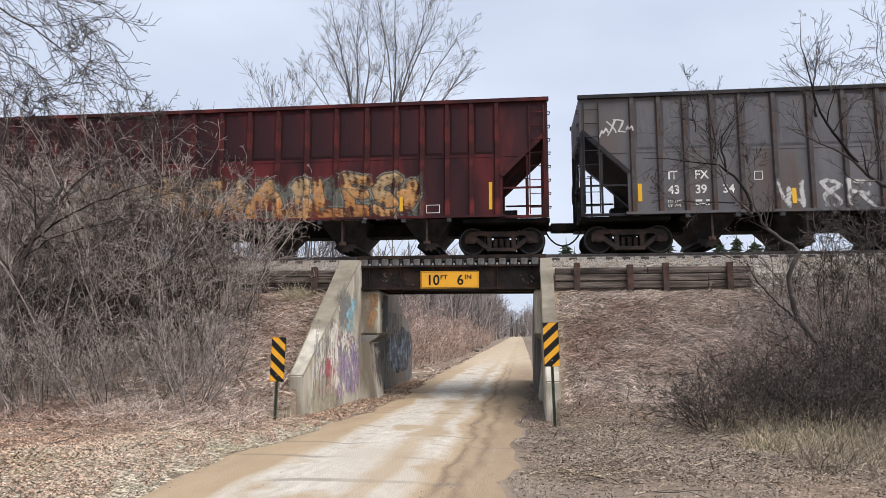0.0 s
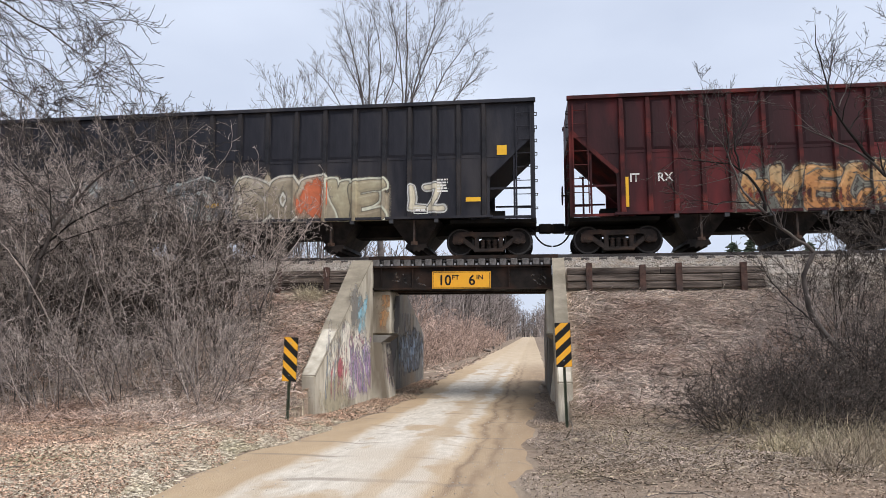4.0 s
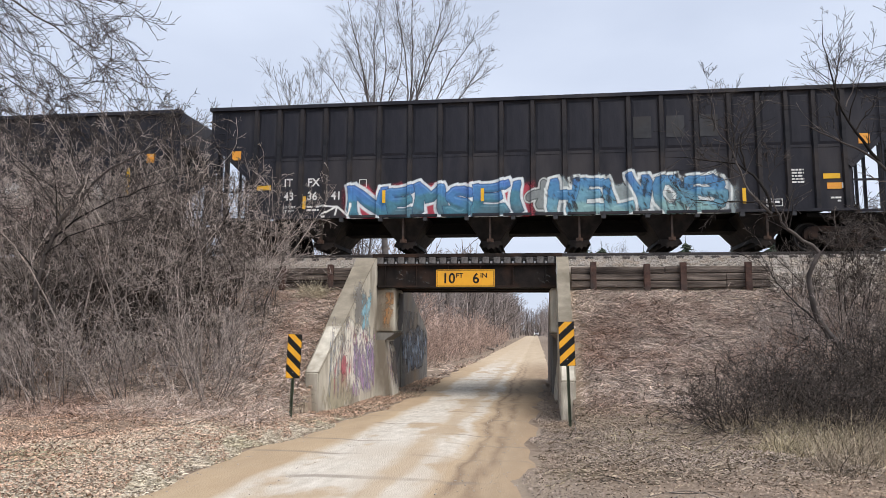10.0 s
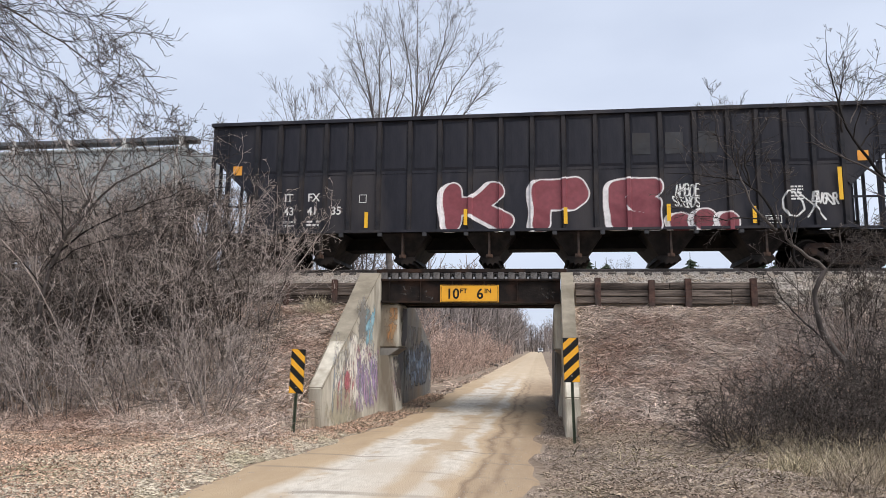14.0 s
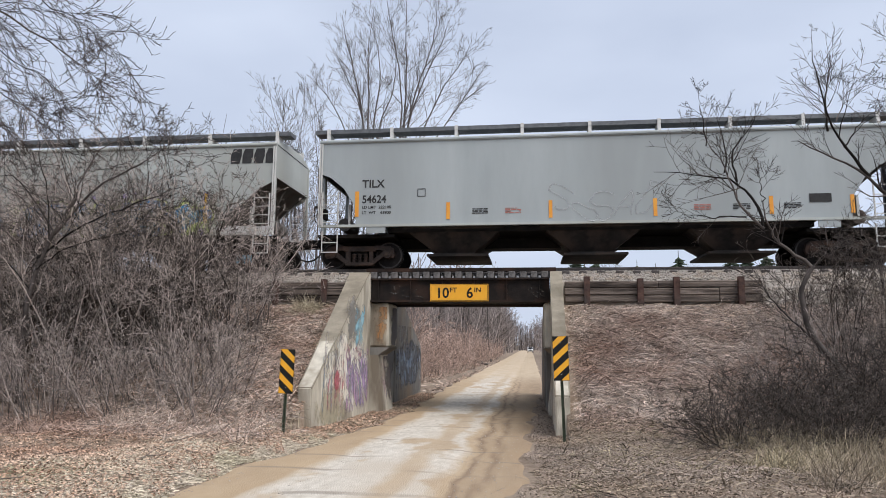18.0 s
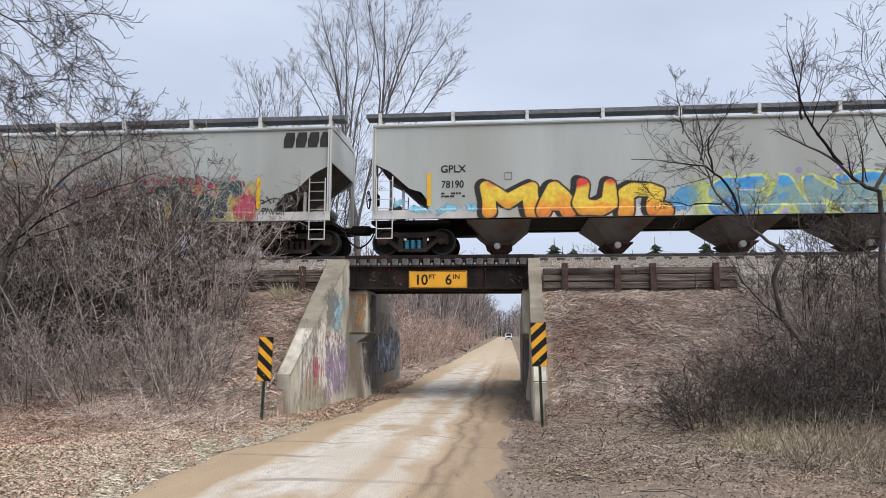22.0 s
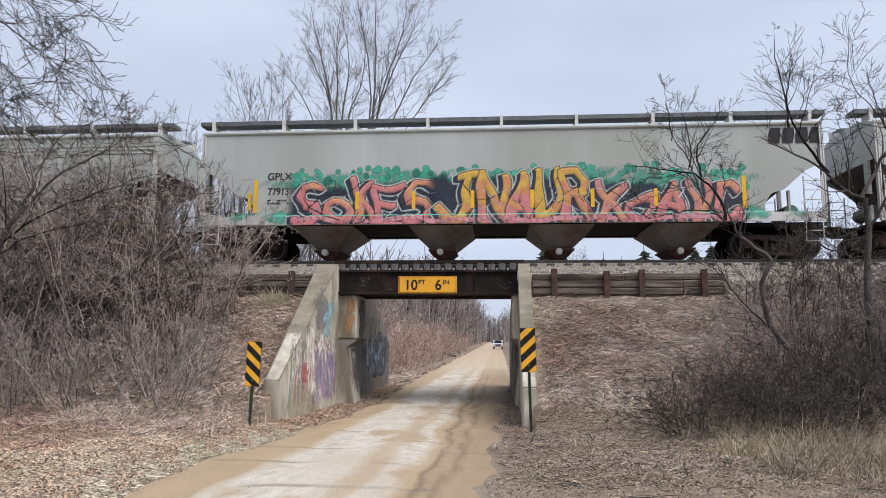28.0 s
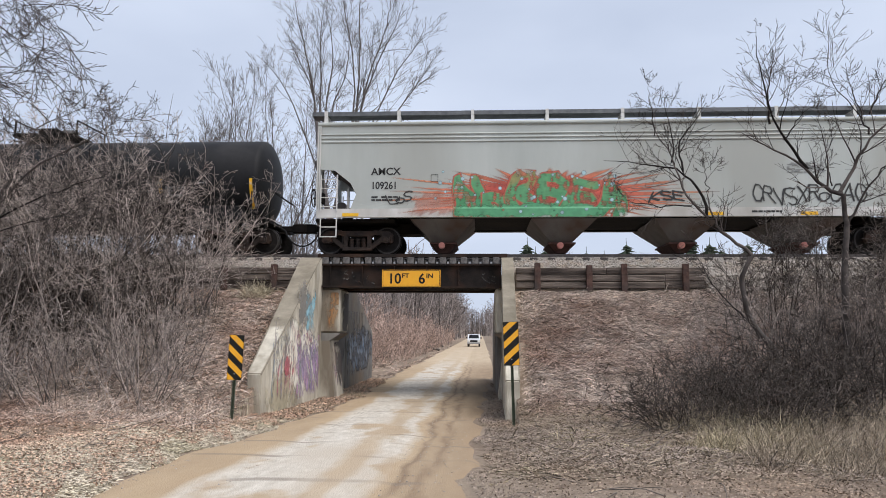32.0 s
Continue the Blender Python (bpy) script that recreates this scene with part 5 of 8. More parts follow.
M["cap_red"] = mat("cap_red", (0.55, 0.20, 0.17), (0.68, 0.32, 0.26), 5, 0.6, 0, 0.1)


def tank_car(label):
    car = car_base("tank_car", label, "tank car", 18.2)
    bm = bmesh.new()
    half = ((8.15, 0.0), (8.13, 0.45), (8.07, 0.85), (7.99, 1.12), (7.91, 1.28), (7.84, 1.36), (7.76, 1.40))
    prof = [(-x, r) for x, r in half] + [(x, r) for x, r in half[::-1]]
    mid = 2.45
    n = 40
    rings = []
    for x, r in prof[1:-1]:
        rings.append([bm.verts.new((x, r * math.cos(6.28319 * i / n), mid + r * math.sin(6.28319 * i / n))) for i in range(n)])
    for a, b in zip(rings, rings[1:]):
        for i in range(n):
            j = (i + 1) % n
            bm.faces.new((a[i], a[j], b[j], b[i]))
    bm.faces.new(rings[0])
    bm.faces.new(rings[-1])
    smooth(part("tank_shell", bm, M["tank"], car))
    bm = bmesh.new()
    cyl(bm, (0.75, 0, 3.7), (0.75, 0, 4.02), 0.46, n=24)
    part("dome", bm, M["tank"], car)
    part("platform", boxes((-0.55, 1.65, -0.85, 0.85, 3.90, 3.94), (-0.55, 1.65, -0.85, -0.82, 3.942, 4.02), (-0.55, 1.65, 0.82, 0.85, 3.942, 4.02)), M["under"], car)
    housing = part("valve_housing", boxes((0.02, 0.62, -0.42, 0.42, 4.0, 4.26)), M["under"], car)
    part("lid", boxes((-0.02, 0.66, -0.46, 0.46, 4.262, 4.30)), M["under"], housing)
    bm = bmesh.new()
    cyl(bm, (0.98, -0.1, 3.95), (0.98, -0.1, 4.22), 0.20, n=16)
    cyl(bm, (0.98, -0.1, 4.222), (0.98, -0.1, 4.27), 0.25, n=16)
    part("manway", bm, M["mark_grey"], car)
    for x in (-0.5, 1.6):
        part("platform_rail", boxes((x - 0.02, x + 0.02, -0.84, -0.80, 4.02, 4.42), (x - 0.02, x + 0.02, 0.80, 0.84, 4.02, 4.42), (x - 0.02, x + 0.02, -0.84, 0.84, 4.42, 4.46)), M["under"], car)
    for e in (-1, 1):
        part("saddle", boxes((*sorted((e * 7.4, e * 5.6)), -1.2, 1.2, 0.8, 1.5)), M["tank"], car)
        part("end_platform", boxes((*sorted((e * 8.35, e * 6.2)), -1.4, 1.4, 0.92, 1.02)), M["under"], car)
        ladder(car, e * 8.0, 0.5, 1.9, 4, -1.45, 0.45)
        part("hand_rail", boxes((*sorted((e * 8.32, e * 8.28)), -1.3, -1.26, 1.02, 2.0), (*sorted((e * 8.32, e * 8.28)), -1.258, 1.26, 1.96, 2.0)), M["under"], car)
    part("center_sill", boxes((-8.2, 8.2, -0.3, 0.3, 0.78, 1.1)), M["under"], car)
    for x, z0, z1 in ((7.70, 1.43, 2.33), (4.80, 1.86, 2.31), (-4.80, 1.86, 2.31), (-7.70, 1.43, 2.33)):
        bm = bmesh.new()
        for k in range(6):
            vs = []
            for dx, u in ((-0.05, k), (0.05, k), (0.05, k + 1), (-0.05, k + 1)):
                z = z0 + (z1 - z0) * u / 6
                vs.append(bm.verts.new((x + dx, -math.sqrt(1.408 ** 2 - (z - mid) ** 2), z)))
            bm.faces.new(vs)
        part("reflector", bm, M["mark_yellow"], car)
    small_print(car, 4.95, 2.02, -1.37, 0.72, 3, "mark_grey", 0.07, 8)
    small_print(car, 6.0, 2.16, -1.40, 0.4, 1, "mark_grey", 0.06, 9)
    for z in (1.72, 2.06):
        part("grab_rail", boxes((5.7, 6.65, -1.46, -1.43, z, z + 0.03), (5.7, 5.73, -1.428, -1.2, z, z + 0.03), (6.62, 6.65, -1.428, -1.2, z, z + 0.03)), M["under"], car)
    return car


def black_marks(car, digits, y=HOP_Y - 0.012):
    """Reporting letters and number panel of an open hopper, split by the ribs."""
    x0 = -HOP_HB
    cols = ((2.33, "IT", digits[0:2]), (3.10, "FX", digits[2:4]), (3.88, "", digits[4:6]))
    for off, up, low in cols:
        x = x0 + off + 0.20
        if up:
            lettering("letters", up, 0.25, x, 2.10, y, M["mark_white"], car, 0.95)
        lettering("numeral", low, 0.25, x, 1.66, y, M["mark_white"], car, 0.95)
        if up == "IT":
            lettering("letters", "LD LMT", 0.075, x - 0.02, 1.40, y, M["mark_white"], car, 1.2)
            lettering("letters", "LT WT", 0.075, x - 0.02, 1.27, y, M["mark_white"], car, 1.2)
        elif up:
            small_print(car, x, 1.41, y, 0.42, 2, "mark_white", 0.06, len(low))
    panel_box(car, x0 + 4.98, x0 + 5.22, 2.02, 2.28, y)
    panel_box(car, HOP_HB - 3.72, HOP_HB - 3.28, 1.22, 1.44, y)
    small_print(car, HOP_HB - 3.66, 1.31, y, 0.32, 1, "mark_white", 0.07, 5)
    small_print(car, HOP_HB - 3.0, 2.25, y, 0.36, 5, "mark_white", 0.05, 8)


def freight_train():
    cars = []
    LAYER[0] = 0
    W, K = (0.75, 0.75, 0.72), (0.02, 0.02, 0.02)
    # brown-grey hopper at the head
    a = open_hopper("weathered grey-brown ribbed open hopper car", "car_brown", "rib_black", "rib_brown")
    black_marks(a, "433934")
    plate(a, -HOP_HB + 1.66, -HOP_HB + 1.78, 1.45, 1.98, HOP_Y - 0.008)
    plate(a, -HOP_HB + 6.0, -HOP_HB + 6.12, 1.3, 1.75, HOP_Y - 0.008)
    pale = [(0.52, 0.50, 0.48)]
    for ch, x0, x1 in (("W", -4.75, -3.95), ("8", -3.62, -2.95), ("R", -2.85, -2.05), ("S", -1.2, -0.4)):
        graffiti(a, ch, x0, x1, 1.12, 1.98, pale, None, (0.30, 0.28, 0.27), rib_depth, 0.055, 0.0, 0.015, 21 + int(x1 * 10), 0.022, 0.05, fade=0.25, xlines=RIB_LINES)
    graffiti(a, "~XZ~", -HOP_HB + 0.45, -HOP_HB + 1.55, 3.42, 3.86, pale, None, None, rib_depth, 0.026, 0.0, 0.0, 22, 0.02, 0.10, xlines=RIB_LINES)
    plate(a, -1.2, 4.2, 3.30, 3.62, HOP_Y - 0.026, "patch_grey", "repaint_patch")
    cars.append((a, 14.33))
    # oxide-red hopper with faded orange lettering
    b = open_hopper("dark oxide-red ribbed open hopper car with faded orange graffiti", "car_red", "rib_red", "rib_red")
    rust = [(0.44, 0.19, 0.055), (0.50, 0.26, 0.09), (0.43, 0.29, 0.14)]
    for word, cells, sd in (("<VECRSz", (-5.6, -4.75, -3.75, -2.86, -1.96, -0.95, 0.30, 0.80), 3), ("A8LES>", (0.95, 2.22, 3.07, 4.02, 4.96, 5.80, 6.40), 4)):
        graffiti(b, word, cells[0], cells[-1], 1.10, 2.45, rust, (0.055, 0.050, 0.042), (0.24, 0.225, 0.18), rib_depth, 0.175, 0.045, 0.03, sd, 0.024, 0.05, cloud=(0.13, 0.135, 0.11), mist=0.75, fade=0.36, xlines=RIB_LINES, cells=cells, chisel=0.25, relief=0.5, flare=0.15)
    graffiti(b, "KSZXBNRK", -5.2, 6.3, 1.25, 2.35, [(0.07, 0.06, 0.05), (0.16, 0.15, 0.11)], None, None, rib_depth, 0.022, 0.0, 0.0, 18, 0.024, 0.12, fade=0.0, xlines=RIB_LINES)
    lettering("letters", "IT", 0.25, -HOP_HB + 1.75, 2.05, HOP_Y - 0.012, M["mark_white"], b, 0.95)
    lettering("letters", "RX", 0.25, -HOP_HB + 2.55, 2.05, HOP_Y - 0.012, M["mark_white"], b, 0.95)
    for x, z0, z1 in ((-HOP_HB + 1.62, 1.3, 2.2), (HOP_HB - 4.55, 1.3, 1.75), (HOP_HB - 1.80, 1.3, 2.15)):
        plate(b, x, x + 0.10, z0, z1, HOP_Y - 0.008)
    panel_box(b, HOP_HB - 3.72, HOP_HB - 3.30, 1.22, 1.48, HOP_Y - 0.012)
    cars.append((b, -7.36))
    # black hopper with silver-blue and tan-orange pieces
    LAYER[0] = 0
    c = open_hopper("black ribbed open hopper car with silver, tan and orange graffiti", "car_black", "car_black", "rib_black")
    black_marks(c, "433596")
    graffiti(c, "~KUTHS", -5.5, 0.0, 1.08, 2.42, [(0.115, 0.135, 0.14), (0.15, 0.165, 0.175), (0.19, 0.20, 0.21)], (0.025, 0.028, 0.03), (0.62, 0.70, 0.67), rib_depth, 0.165, 0.016, 0.05, 5, 0.020, 0.07, cloud=(0.52, 0.59, 0.58), mist=1.0, xlines=RIB_LINES, cells=(-5.5, -4.74, -3.7, -2.73, -1.77, -1.03, -0.05), chisel=0.8, relief=0.7, flare=0.3, shade=(0.09, -0.05, (0.02, 0.022, 0.025)))
    graffiti(c, "KZXVNKXZA", -4.9, -0.2, 1.12, 2.35, [(0.64, 0.70, 0.68), (0.50, 0.56, 0.60)], None, None, rib_depth, 0.016, 0.0, 0.0, 4, 0.02, 0.14, fade=0.35, xlines=RIB_LINES)
    haze_coat(c, -5.6, -4.6, 1.5, 2.1, (0.30, 0.35, 0.46), rib_depth, 3, "x", 0.7, 0.35, "pale blue bubble")
    graffiti(c, "SOR", 0.92, 3.96, 1.08, 2.45, [(0.25, 0.205, 0.14), (0.34, 0.285, 0.20), (0.40, 0.345, 0.255)], (0.09, 0.075, 0.055), (0.58, 0.56, 0.48), rib_depth, 0.21, 0.03, 0.06, 6, 0.024, 0.05, cloud=(0.33, 0.28, 0.20), mist=0.9, xlines=RIB_LINES, cells=(0.92, 1.96, 2.97, 3.96), chisel=0.4, relief=0.4, flare=0.2)
    haze_coat(c, 2.95, 4.05, 1.15, 2.40, (0.60, 0.15, 0.06), rib_depth, 7, "x", 0.9, 0.5, "orange spray over the letters")
    graffiti(c, "VE", 3.96, 5.70, 1.08, 2.40, [(0.27, 0.22, 0.14), (0.36, 0.31, 0.20), (0.40, 0.36, 0.24)], (0.09, 0.075, 0.055), (0.58, 0.58, 0.46), rib_depth, 0.18, 0.03, 0.06, 16, 0.024, 0.05, cloud=(0.33, 0.28, 0.20), mist=0.9, xlines=RIB_LINES, cells=(3.96, 4.65, 5.65), chisel=0.5, relief=0.4, flare=0.2)
    graffiti(c, "X", 0.2, 0.85, 1.15, 2.4, [(0.20, 0.20, 0.21), (0.45, 0.45, 0.46)], (0.02, 0.02, 0.02), (0.5, 0.5, 0.5), rib_depth, 0.10, 0.02, 0.02, 17, 0.024, 0.12, fade=0.3, xlines=RIB_LINES)
    graffiti(c, "SFC", -6.52, -5.72, 1.20, 1.62, [(0.44, 0.48, 0.58), (0.56, 0.60, 0.68)], (0.05, 0.06, 0.13), (0.55, 0.58, 0.62), rib_depth, 0.06, 0.018, 0.04, 8, 0.02, 0.03, xlines=RIB_LINES)
    small_print(c, -7.03, 1.70, HOP_Y - 0.012, 0.45, 2, "mark_green", 0.035, 41)
    graffiti(c, "LZ", 6.5, 7.5, 1.3, 2.1, [(0.55, 0.50, 0.38)], K, W, rib_depth, 0.07, 0.03, 0.03, 9, 0.03, 0.05, xlines=RIB_LINES)
    for i in range(6):
        small_print(c, -HOP_HB + 1.62, 2.75 - i * 0.13, HOP_Y - 0.01, 0.45 - 0.1 * (i % 2), 1, "mark_white", 0.07, i)
    plate(c, -HOP_HB + 0.75, -HOP_HB + 1.05, 3.0, 3.3, HOP_Y - 0.008)
    plate(c, HOP_HB - 1.15, HOP_HB - 0.85, 3.0, 3.3, HOP_Y - 0.008)
    for x in (-HOP_HB + 1.62, -HOP_HB + 4.1, -HOP_HB + 6.9, -HOP_HB + 10.3, HOP_HB - 2.1):
        plate(c, x, x + 0.45, 1.55, 1.68, HOP_Y - 0.115)
    cars.append((c, -29.12))
    # black hopper with blue pieces
    d = open_hopper("black ribbed open hopper car with blue and white graffiti", "car_black", "car_black", "rib_black")
    black_marks(d, "433641")
    graffiti(d, "NEMSEI", -5.72, -0.12, 1.08, 2.08, [(0.07, 0.15, 0.19), (0.06, 0.20, 0.27), (0.06, 0.20, 0.42), (0.06, 0.17, 0.44)], (0.012, 0.03, 0.09), (0.66, 0.70, 0.71), rib_depth, 0.150, 0.016, 0.085, 11, 0.020, 0.05, cloud=(0.42, 0.045, 0.07), xlines=RIB_LINES, cells=(-5.72, -4.48, -3.65, -2.71, -1.85, -0.78, -0.2), chisel=0.75, relief=0.5, flare=0.4, blotchy=0.3)
    graffiti(d, "z", -0.2, 0.5, 1.1, 2.0, [(0.20, 0.22, 0.22)], (0.03, 0.04, 0.04), (0.5, 0.52, 0.5), rib_depth, 0.11, 0.03, 0.05, 14, 0.024, 0.08, xlines=RIB_LINES)
    graffiti(d, "HELVOB", 0.47, 5.7, 1.08, 2.20, [(0.22, 0.39, 0.39), (0.13, 0.31, 0.41), (0.07, 0.23, 0.42), (0.06, 0.18, 0.40)], (0.03, 0.06, 0.10), (0.66, 0.70, 0.68), rib_depth, 0.145, 0.016, 0.085, 12, 0.020, 0.05, cloud=(0.46, 0.55, 0.55), mist=0.55, xlines=RIB_LINES, cells=(0.47, 1.3, 2.05, 2.80, 3.5, 4.45, 5.55), chisel=0.75, relief=0.5, flare=0.35, blotchy=0.3, fade=0.6)
    graffiti(d, "ZN", -6.7, -5.7, 1.10, 1.52, [W], None, None, rib_depth, 0.03, 0.0, 0.0, 13, 0.02, 0.05, xlines=RIB_LINES)
    plate(d, -HOP_HB + 0.75, -HOP_HB + 1.05, 3.0, 3.3, HOP_Y - 0.008, "mark_orange")
    plate(d, HOP_HB - 1.15, HOP_HB - 0.85, 3.0, 3.3, HOP_Y - 0.008, "mark_orange")
    plate(d, -HOP_HB + 1.62, -HOP_HB + 2.1, 2.0, 2.15, HOP_Y - 0.008)
    for x, z, h in ((-HOP_HB + 3.2, 1.35, 0.4), (-HOP_HB + 5.75, 1.5, 0.4), (-HOP_HB + 8.8, 1.5, 0.4), (HOP_HB - 4.4, 1.3, 0.45)):
        plate(d, x, x + 0.1, z, z + h, HOP_Y - 0.115)
    plate(d, HOP_HB - 2.15, HOP_HB - 1.7, 2.0, 2.15, HOP_Y - 0.008)
    plate(d, 8.31, 8.70, 1.70, 1.88, HOP_Y - 0.008, "mark_orange")
    plate(d, 8.70, 8.76, 1.72, 1.88, HOP_Y - 0.008, "mark_white", "sticker")
    small_print(d, 8.22, 1.42, HOP_Y - 0.012, 0.48, 2, "mark_white", 0.05, 42)
    cars.append((d, -50.84))
    # black hopper with large maroon letters
    LAYER[0] = 0
    e = open_hopper("black ribbed open hopper car with maroon and white letters", "car_black", "car_black", "rib_black")
    black_marks(e, "434135")
    maroon = [(0.17, 0.030, 0.042), (0.22, 0.050, 0.062), (0.20, 0.042, 0.052)]
    for word, x0, x1, z1, w, sd in (("k", -2.85, -0.55, 2.62, 0.27, 31), ("f", -0.30, 1.72, 2.74, 0.28, 32), ("g", 1.98, 3.82, 2.72, 0.26, 33), (".", 3.88, 4.62, 1.60, 0.30, 34), (".", 4.55, 5.35, 1.60, 0.30, 35), (".", 5.25, 6.0, 1.56, 0.28, 36)):
        graffiti(e, word, x0, x1, 1.05, z1, maroon, (0.72, 0.70, 0.69), None, rib_depth, w, 0.045, 0.0, sd, 0.022, 0.035, xlines=RIB_LINES, shade=(-0.13, -0.02, (0.72, 0.70, 0.69)), flare=-0.1 if word != "." else 0.2)
    graffiti(e, "AMBOE", 4.15, 4.85, 2.02, 2.42, [W], None, None, rib_depth, 0.018, 0.0, 0.0, 38, 0.02, 0.02, xlines=RIB_LINES)
    graffiti(e, "SUENOS", 4.12, 4.85, 1.70, 2.02, [W], None, None, rib_depth, 0.018, 0.0, 0.0, 39, 0.02, 0.02, xlines=RIB_LINES)
    graffiti(e, "OX", 7.1, 8.2, 1.3, 2.1, [W], None, None, rib_depth, 0.025, 0.0, 0.0, 40, 0.02, 0.06, xlines=RIB_LINES)
    graffiti(e, "EUGOR", 7.95, 8.65, 1.8, 2.15, [W], None, None, rib_depth, 0.025, 0.0, 0.0, 41, 0.02, 0.04, xlines=RIB_LINES)
    plate(e, -HOP_HB + 0.75, -HOP_HB + 1.05, 3.0, 3.3, HOP_Y - 0.008, "mark_orange")
    plate(e, HOP_HB - 1.15, HOP_HB - 0.85, 3.0, 3.3, HOP_Y - 0.008, "mark_orange")
    for x, z, h in ((-HOP_HB + 5.2, 1.2, 0.5), (-HOP_HB + 8.3, 1.25, 0.5), (-HOP_HB + 11.3, 1.25, 0.5), (3.9, 1.3, 0.5), (HOP_HB - 4.1, 1.2, 0.5), (HOP_HB - 1.75, 1.85, 0.95)):
        plate(e, x, x + 0.11, z, z + h, HOP_Y - 0.115)
    for x in (3.60, 4.55, 5.50):
        plate(e, x - 0.62, x - 0.1, 3.34, 4.0, HOP_Y - 0.026, "patch_grey", "repaint_patch")
        plate(d, x - 0.62, x - 0.1, 3.34, 4.0, HOP_Y - 0.026, "patch_grey", "repaint_patch")
    cars.append((e, -72.65))
    # smooth grey three-bay covered hopper
    f = covered_hopper("plain grey three-bay covered hopper car, lightly tagged", "car_grey2", 18.3, 8.44, (-4.2, 0.0, 4.2), "arch")
    yy = -1.59
    lettering("letters", "TILX", 0.24, -7.05, 2.47, yy, M["mark_black"], f)
    lettering("numeral", "54624", 0.24, -7.05, 1.98, yy, M["mark_black"], f, 0.9)
    for low, z in (("LD LMT  222100", 1.80), ("LT  WT    63900", 1.63)):
        lettering("letters", low, 0.085, -7.05, z, yy, M["mark_black"], f, 1.1)
    plate(f, -7.27, -7.15, 1.55, 2.35, yy, "mark_orange")
    for x in (-4.4, -1.3, 1.75, 5.0, 7.2):
        plate(f, x, x + 0.11, 1.42, 1.95, yy, "mark_orange")
    panel_box(f, -5.3, -5.05, 2.15, 2.40, yy, "mark_black")
    for x, m in ((-3.6, "mark_black"), (-2.6, "mark_rust"), (2.9, "mark_rust"), (4.0, "mark_black"), (5.4, "mark_black")):
        small_print(f, x, 1.72, yy, 0.5, 4, m, 0.025, int(x * 10))
    plate(f, 6.1, 6.7, 1.75, 2.0, yy, "mark_black", "data_plate")
    graffiti(f, "SoSAG", -1.2, 2.0, 1.45, 2.25, [(0.41, 0.43, 0.43)], None, None, covered_depth, 0.012, 0.0, 0.0, 51, 0.02, 0.12)
    cars.append((f, -92.65))

    def gplx(label, number, style="pot"):
        car = covered_hopper(label, "car_grey", 20.3, 9.42, (-5.55, -1.88, 1.8, 5.45), style)
        y = -1.59
        lettering("letters", "GPLX", 0.22, -7.30, 2.46, y, M["mark_black"], car)
        lettering("numeral", number, 0.22, -7.28, 1.98, y, M["mark_black"], car, 0.88)
        small_print(car, -7.28, 1.78, y, 0.75, 2, "mark_black", 0.05, 7)
        plate(car, -7.72, -7.60, 1.42, 2.45, y, "mark_yellow")
        plate(car, 7.05, 7.17, 1.42, 2.4, y, "mark_yellow")
        panel_box(car, -5.35, -5.13, 2.2, 2.42, y, "mark_black", 0.012)
        small_print(car, 5.3, 2.45, y, 0.9, 6, "mark_grey", 0.02, 9)
        # the lessor's emblem, as plain dark shapes
        bm = bmesh.new()
        for k in range(4):
            x = 7.88 + k * 0.39
            prism(bm, [(x, 3.36), (x + 0.30, 3.36), (x + 0.36, 3.60), (x + 0.36, 3.84), (x + 0.08, 3.84), (x, 3.62)], y - 0.005, y)
        part("emblem", bm, M["mark_black"], car)
        return car

    LAYER[0] = 0
    g = gplx("pale grey covered hopper car with orange, blue and yellow graffiti", "78190", "blue")
    graffiti(g, "~~", -8.9, -6.0, 1.1, 1.7, [(0.22, 0.52, 0.66)], None, None, covered_depth, 0.10, 0.0, 0.0, 62, 0.03, 0.1, fade=0.1)
    haze_coat(g, -0.6, 0.4, 1.2, 1.9, (0.10, 0.36, 0.62), covered_depth, 65, "x", 0.8, 0.3, "light blue spray")
    graffiti(g, "MAUn", -6.05, -0.25, 1.02, 2.18, [(0.78, 0.24, 0.035), (0.80, 0.36, 0.03), (0.82, 0.58, 0.05), (0.80, 0.56, 0.05), (0.62, 0.045, 0.03)], (0.012, 0.010, 0.010), None, covered_depth, 0.215, 0.055, 0.0, 61, 0.022, 0.04, cells=(-6.05, -4.42, -3.32, -2.15, -0.55), shade=(-0.12, 0.03, (0.012, 0.010, 0.010)), relief=0.25, flare=0.35, blotchy=0.22)
    graffiti(g, "SANE<", 0.25, 7.3, 1.02, 2.18, [(0.03, 0.22, 0.58), (0.03, 0.26, 0.62), (0.06, 0.36, 0.66)], (0.50, 0.42, 0.70), (0.58, 0.66, 0.20), covered_depth, 0.19, 0.018, 0.07, 63, 0.024, 0.06, cloud=(0.50, 0.60, 0.20), mist=0.85, cells=(0.65, 2.2, 3.34, 4.58, 5.6, 7.2), chisel=0.4, flare=0.35, fade=0.62, spots=((0.44, 0.34, 0.62), 26, 0.0))
    haze_coat(g, 0.1, 7.6, 1.05, 2.0, (0.62, 0.70, 0.22), covered_depth, 64, "x", 0.35, 0.5, "thin lime mist")
    cars.append((g, -111.95))
    h = gplx("pale grey covered hopper car with maroon and teal graffiti", "78157")
    LAYER[0] = 0
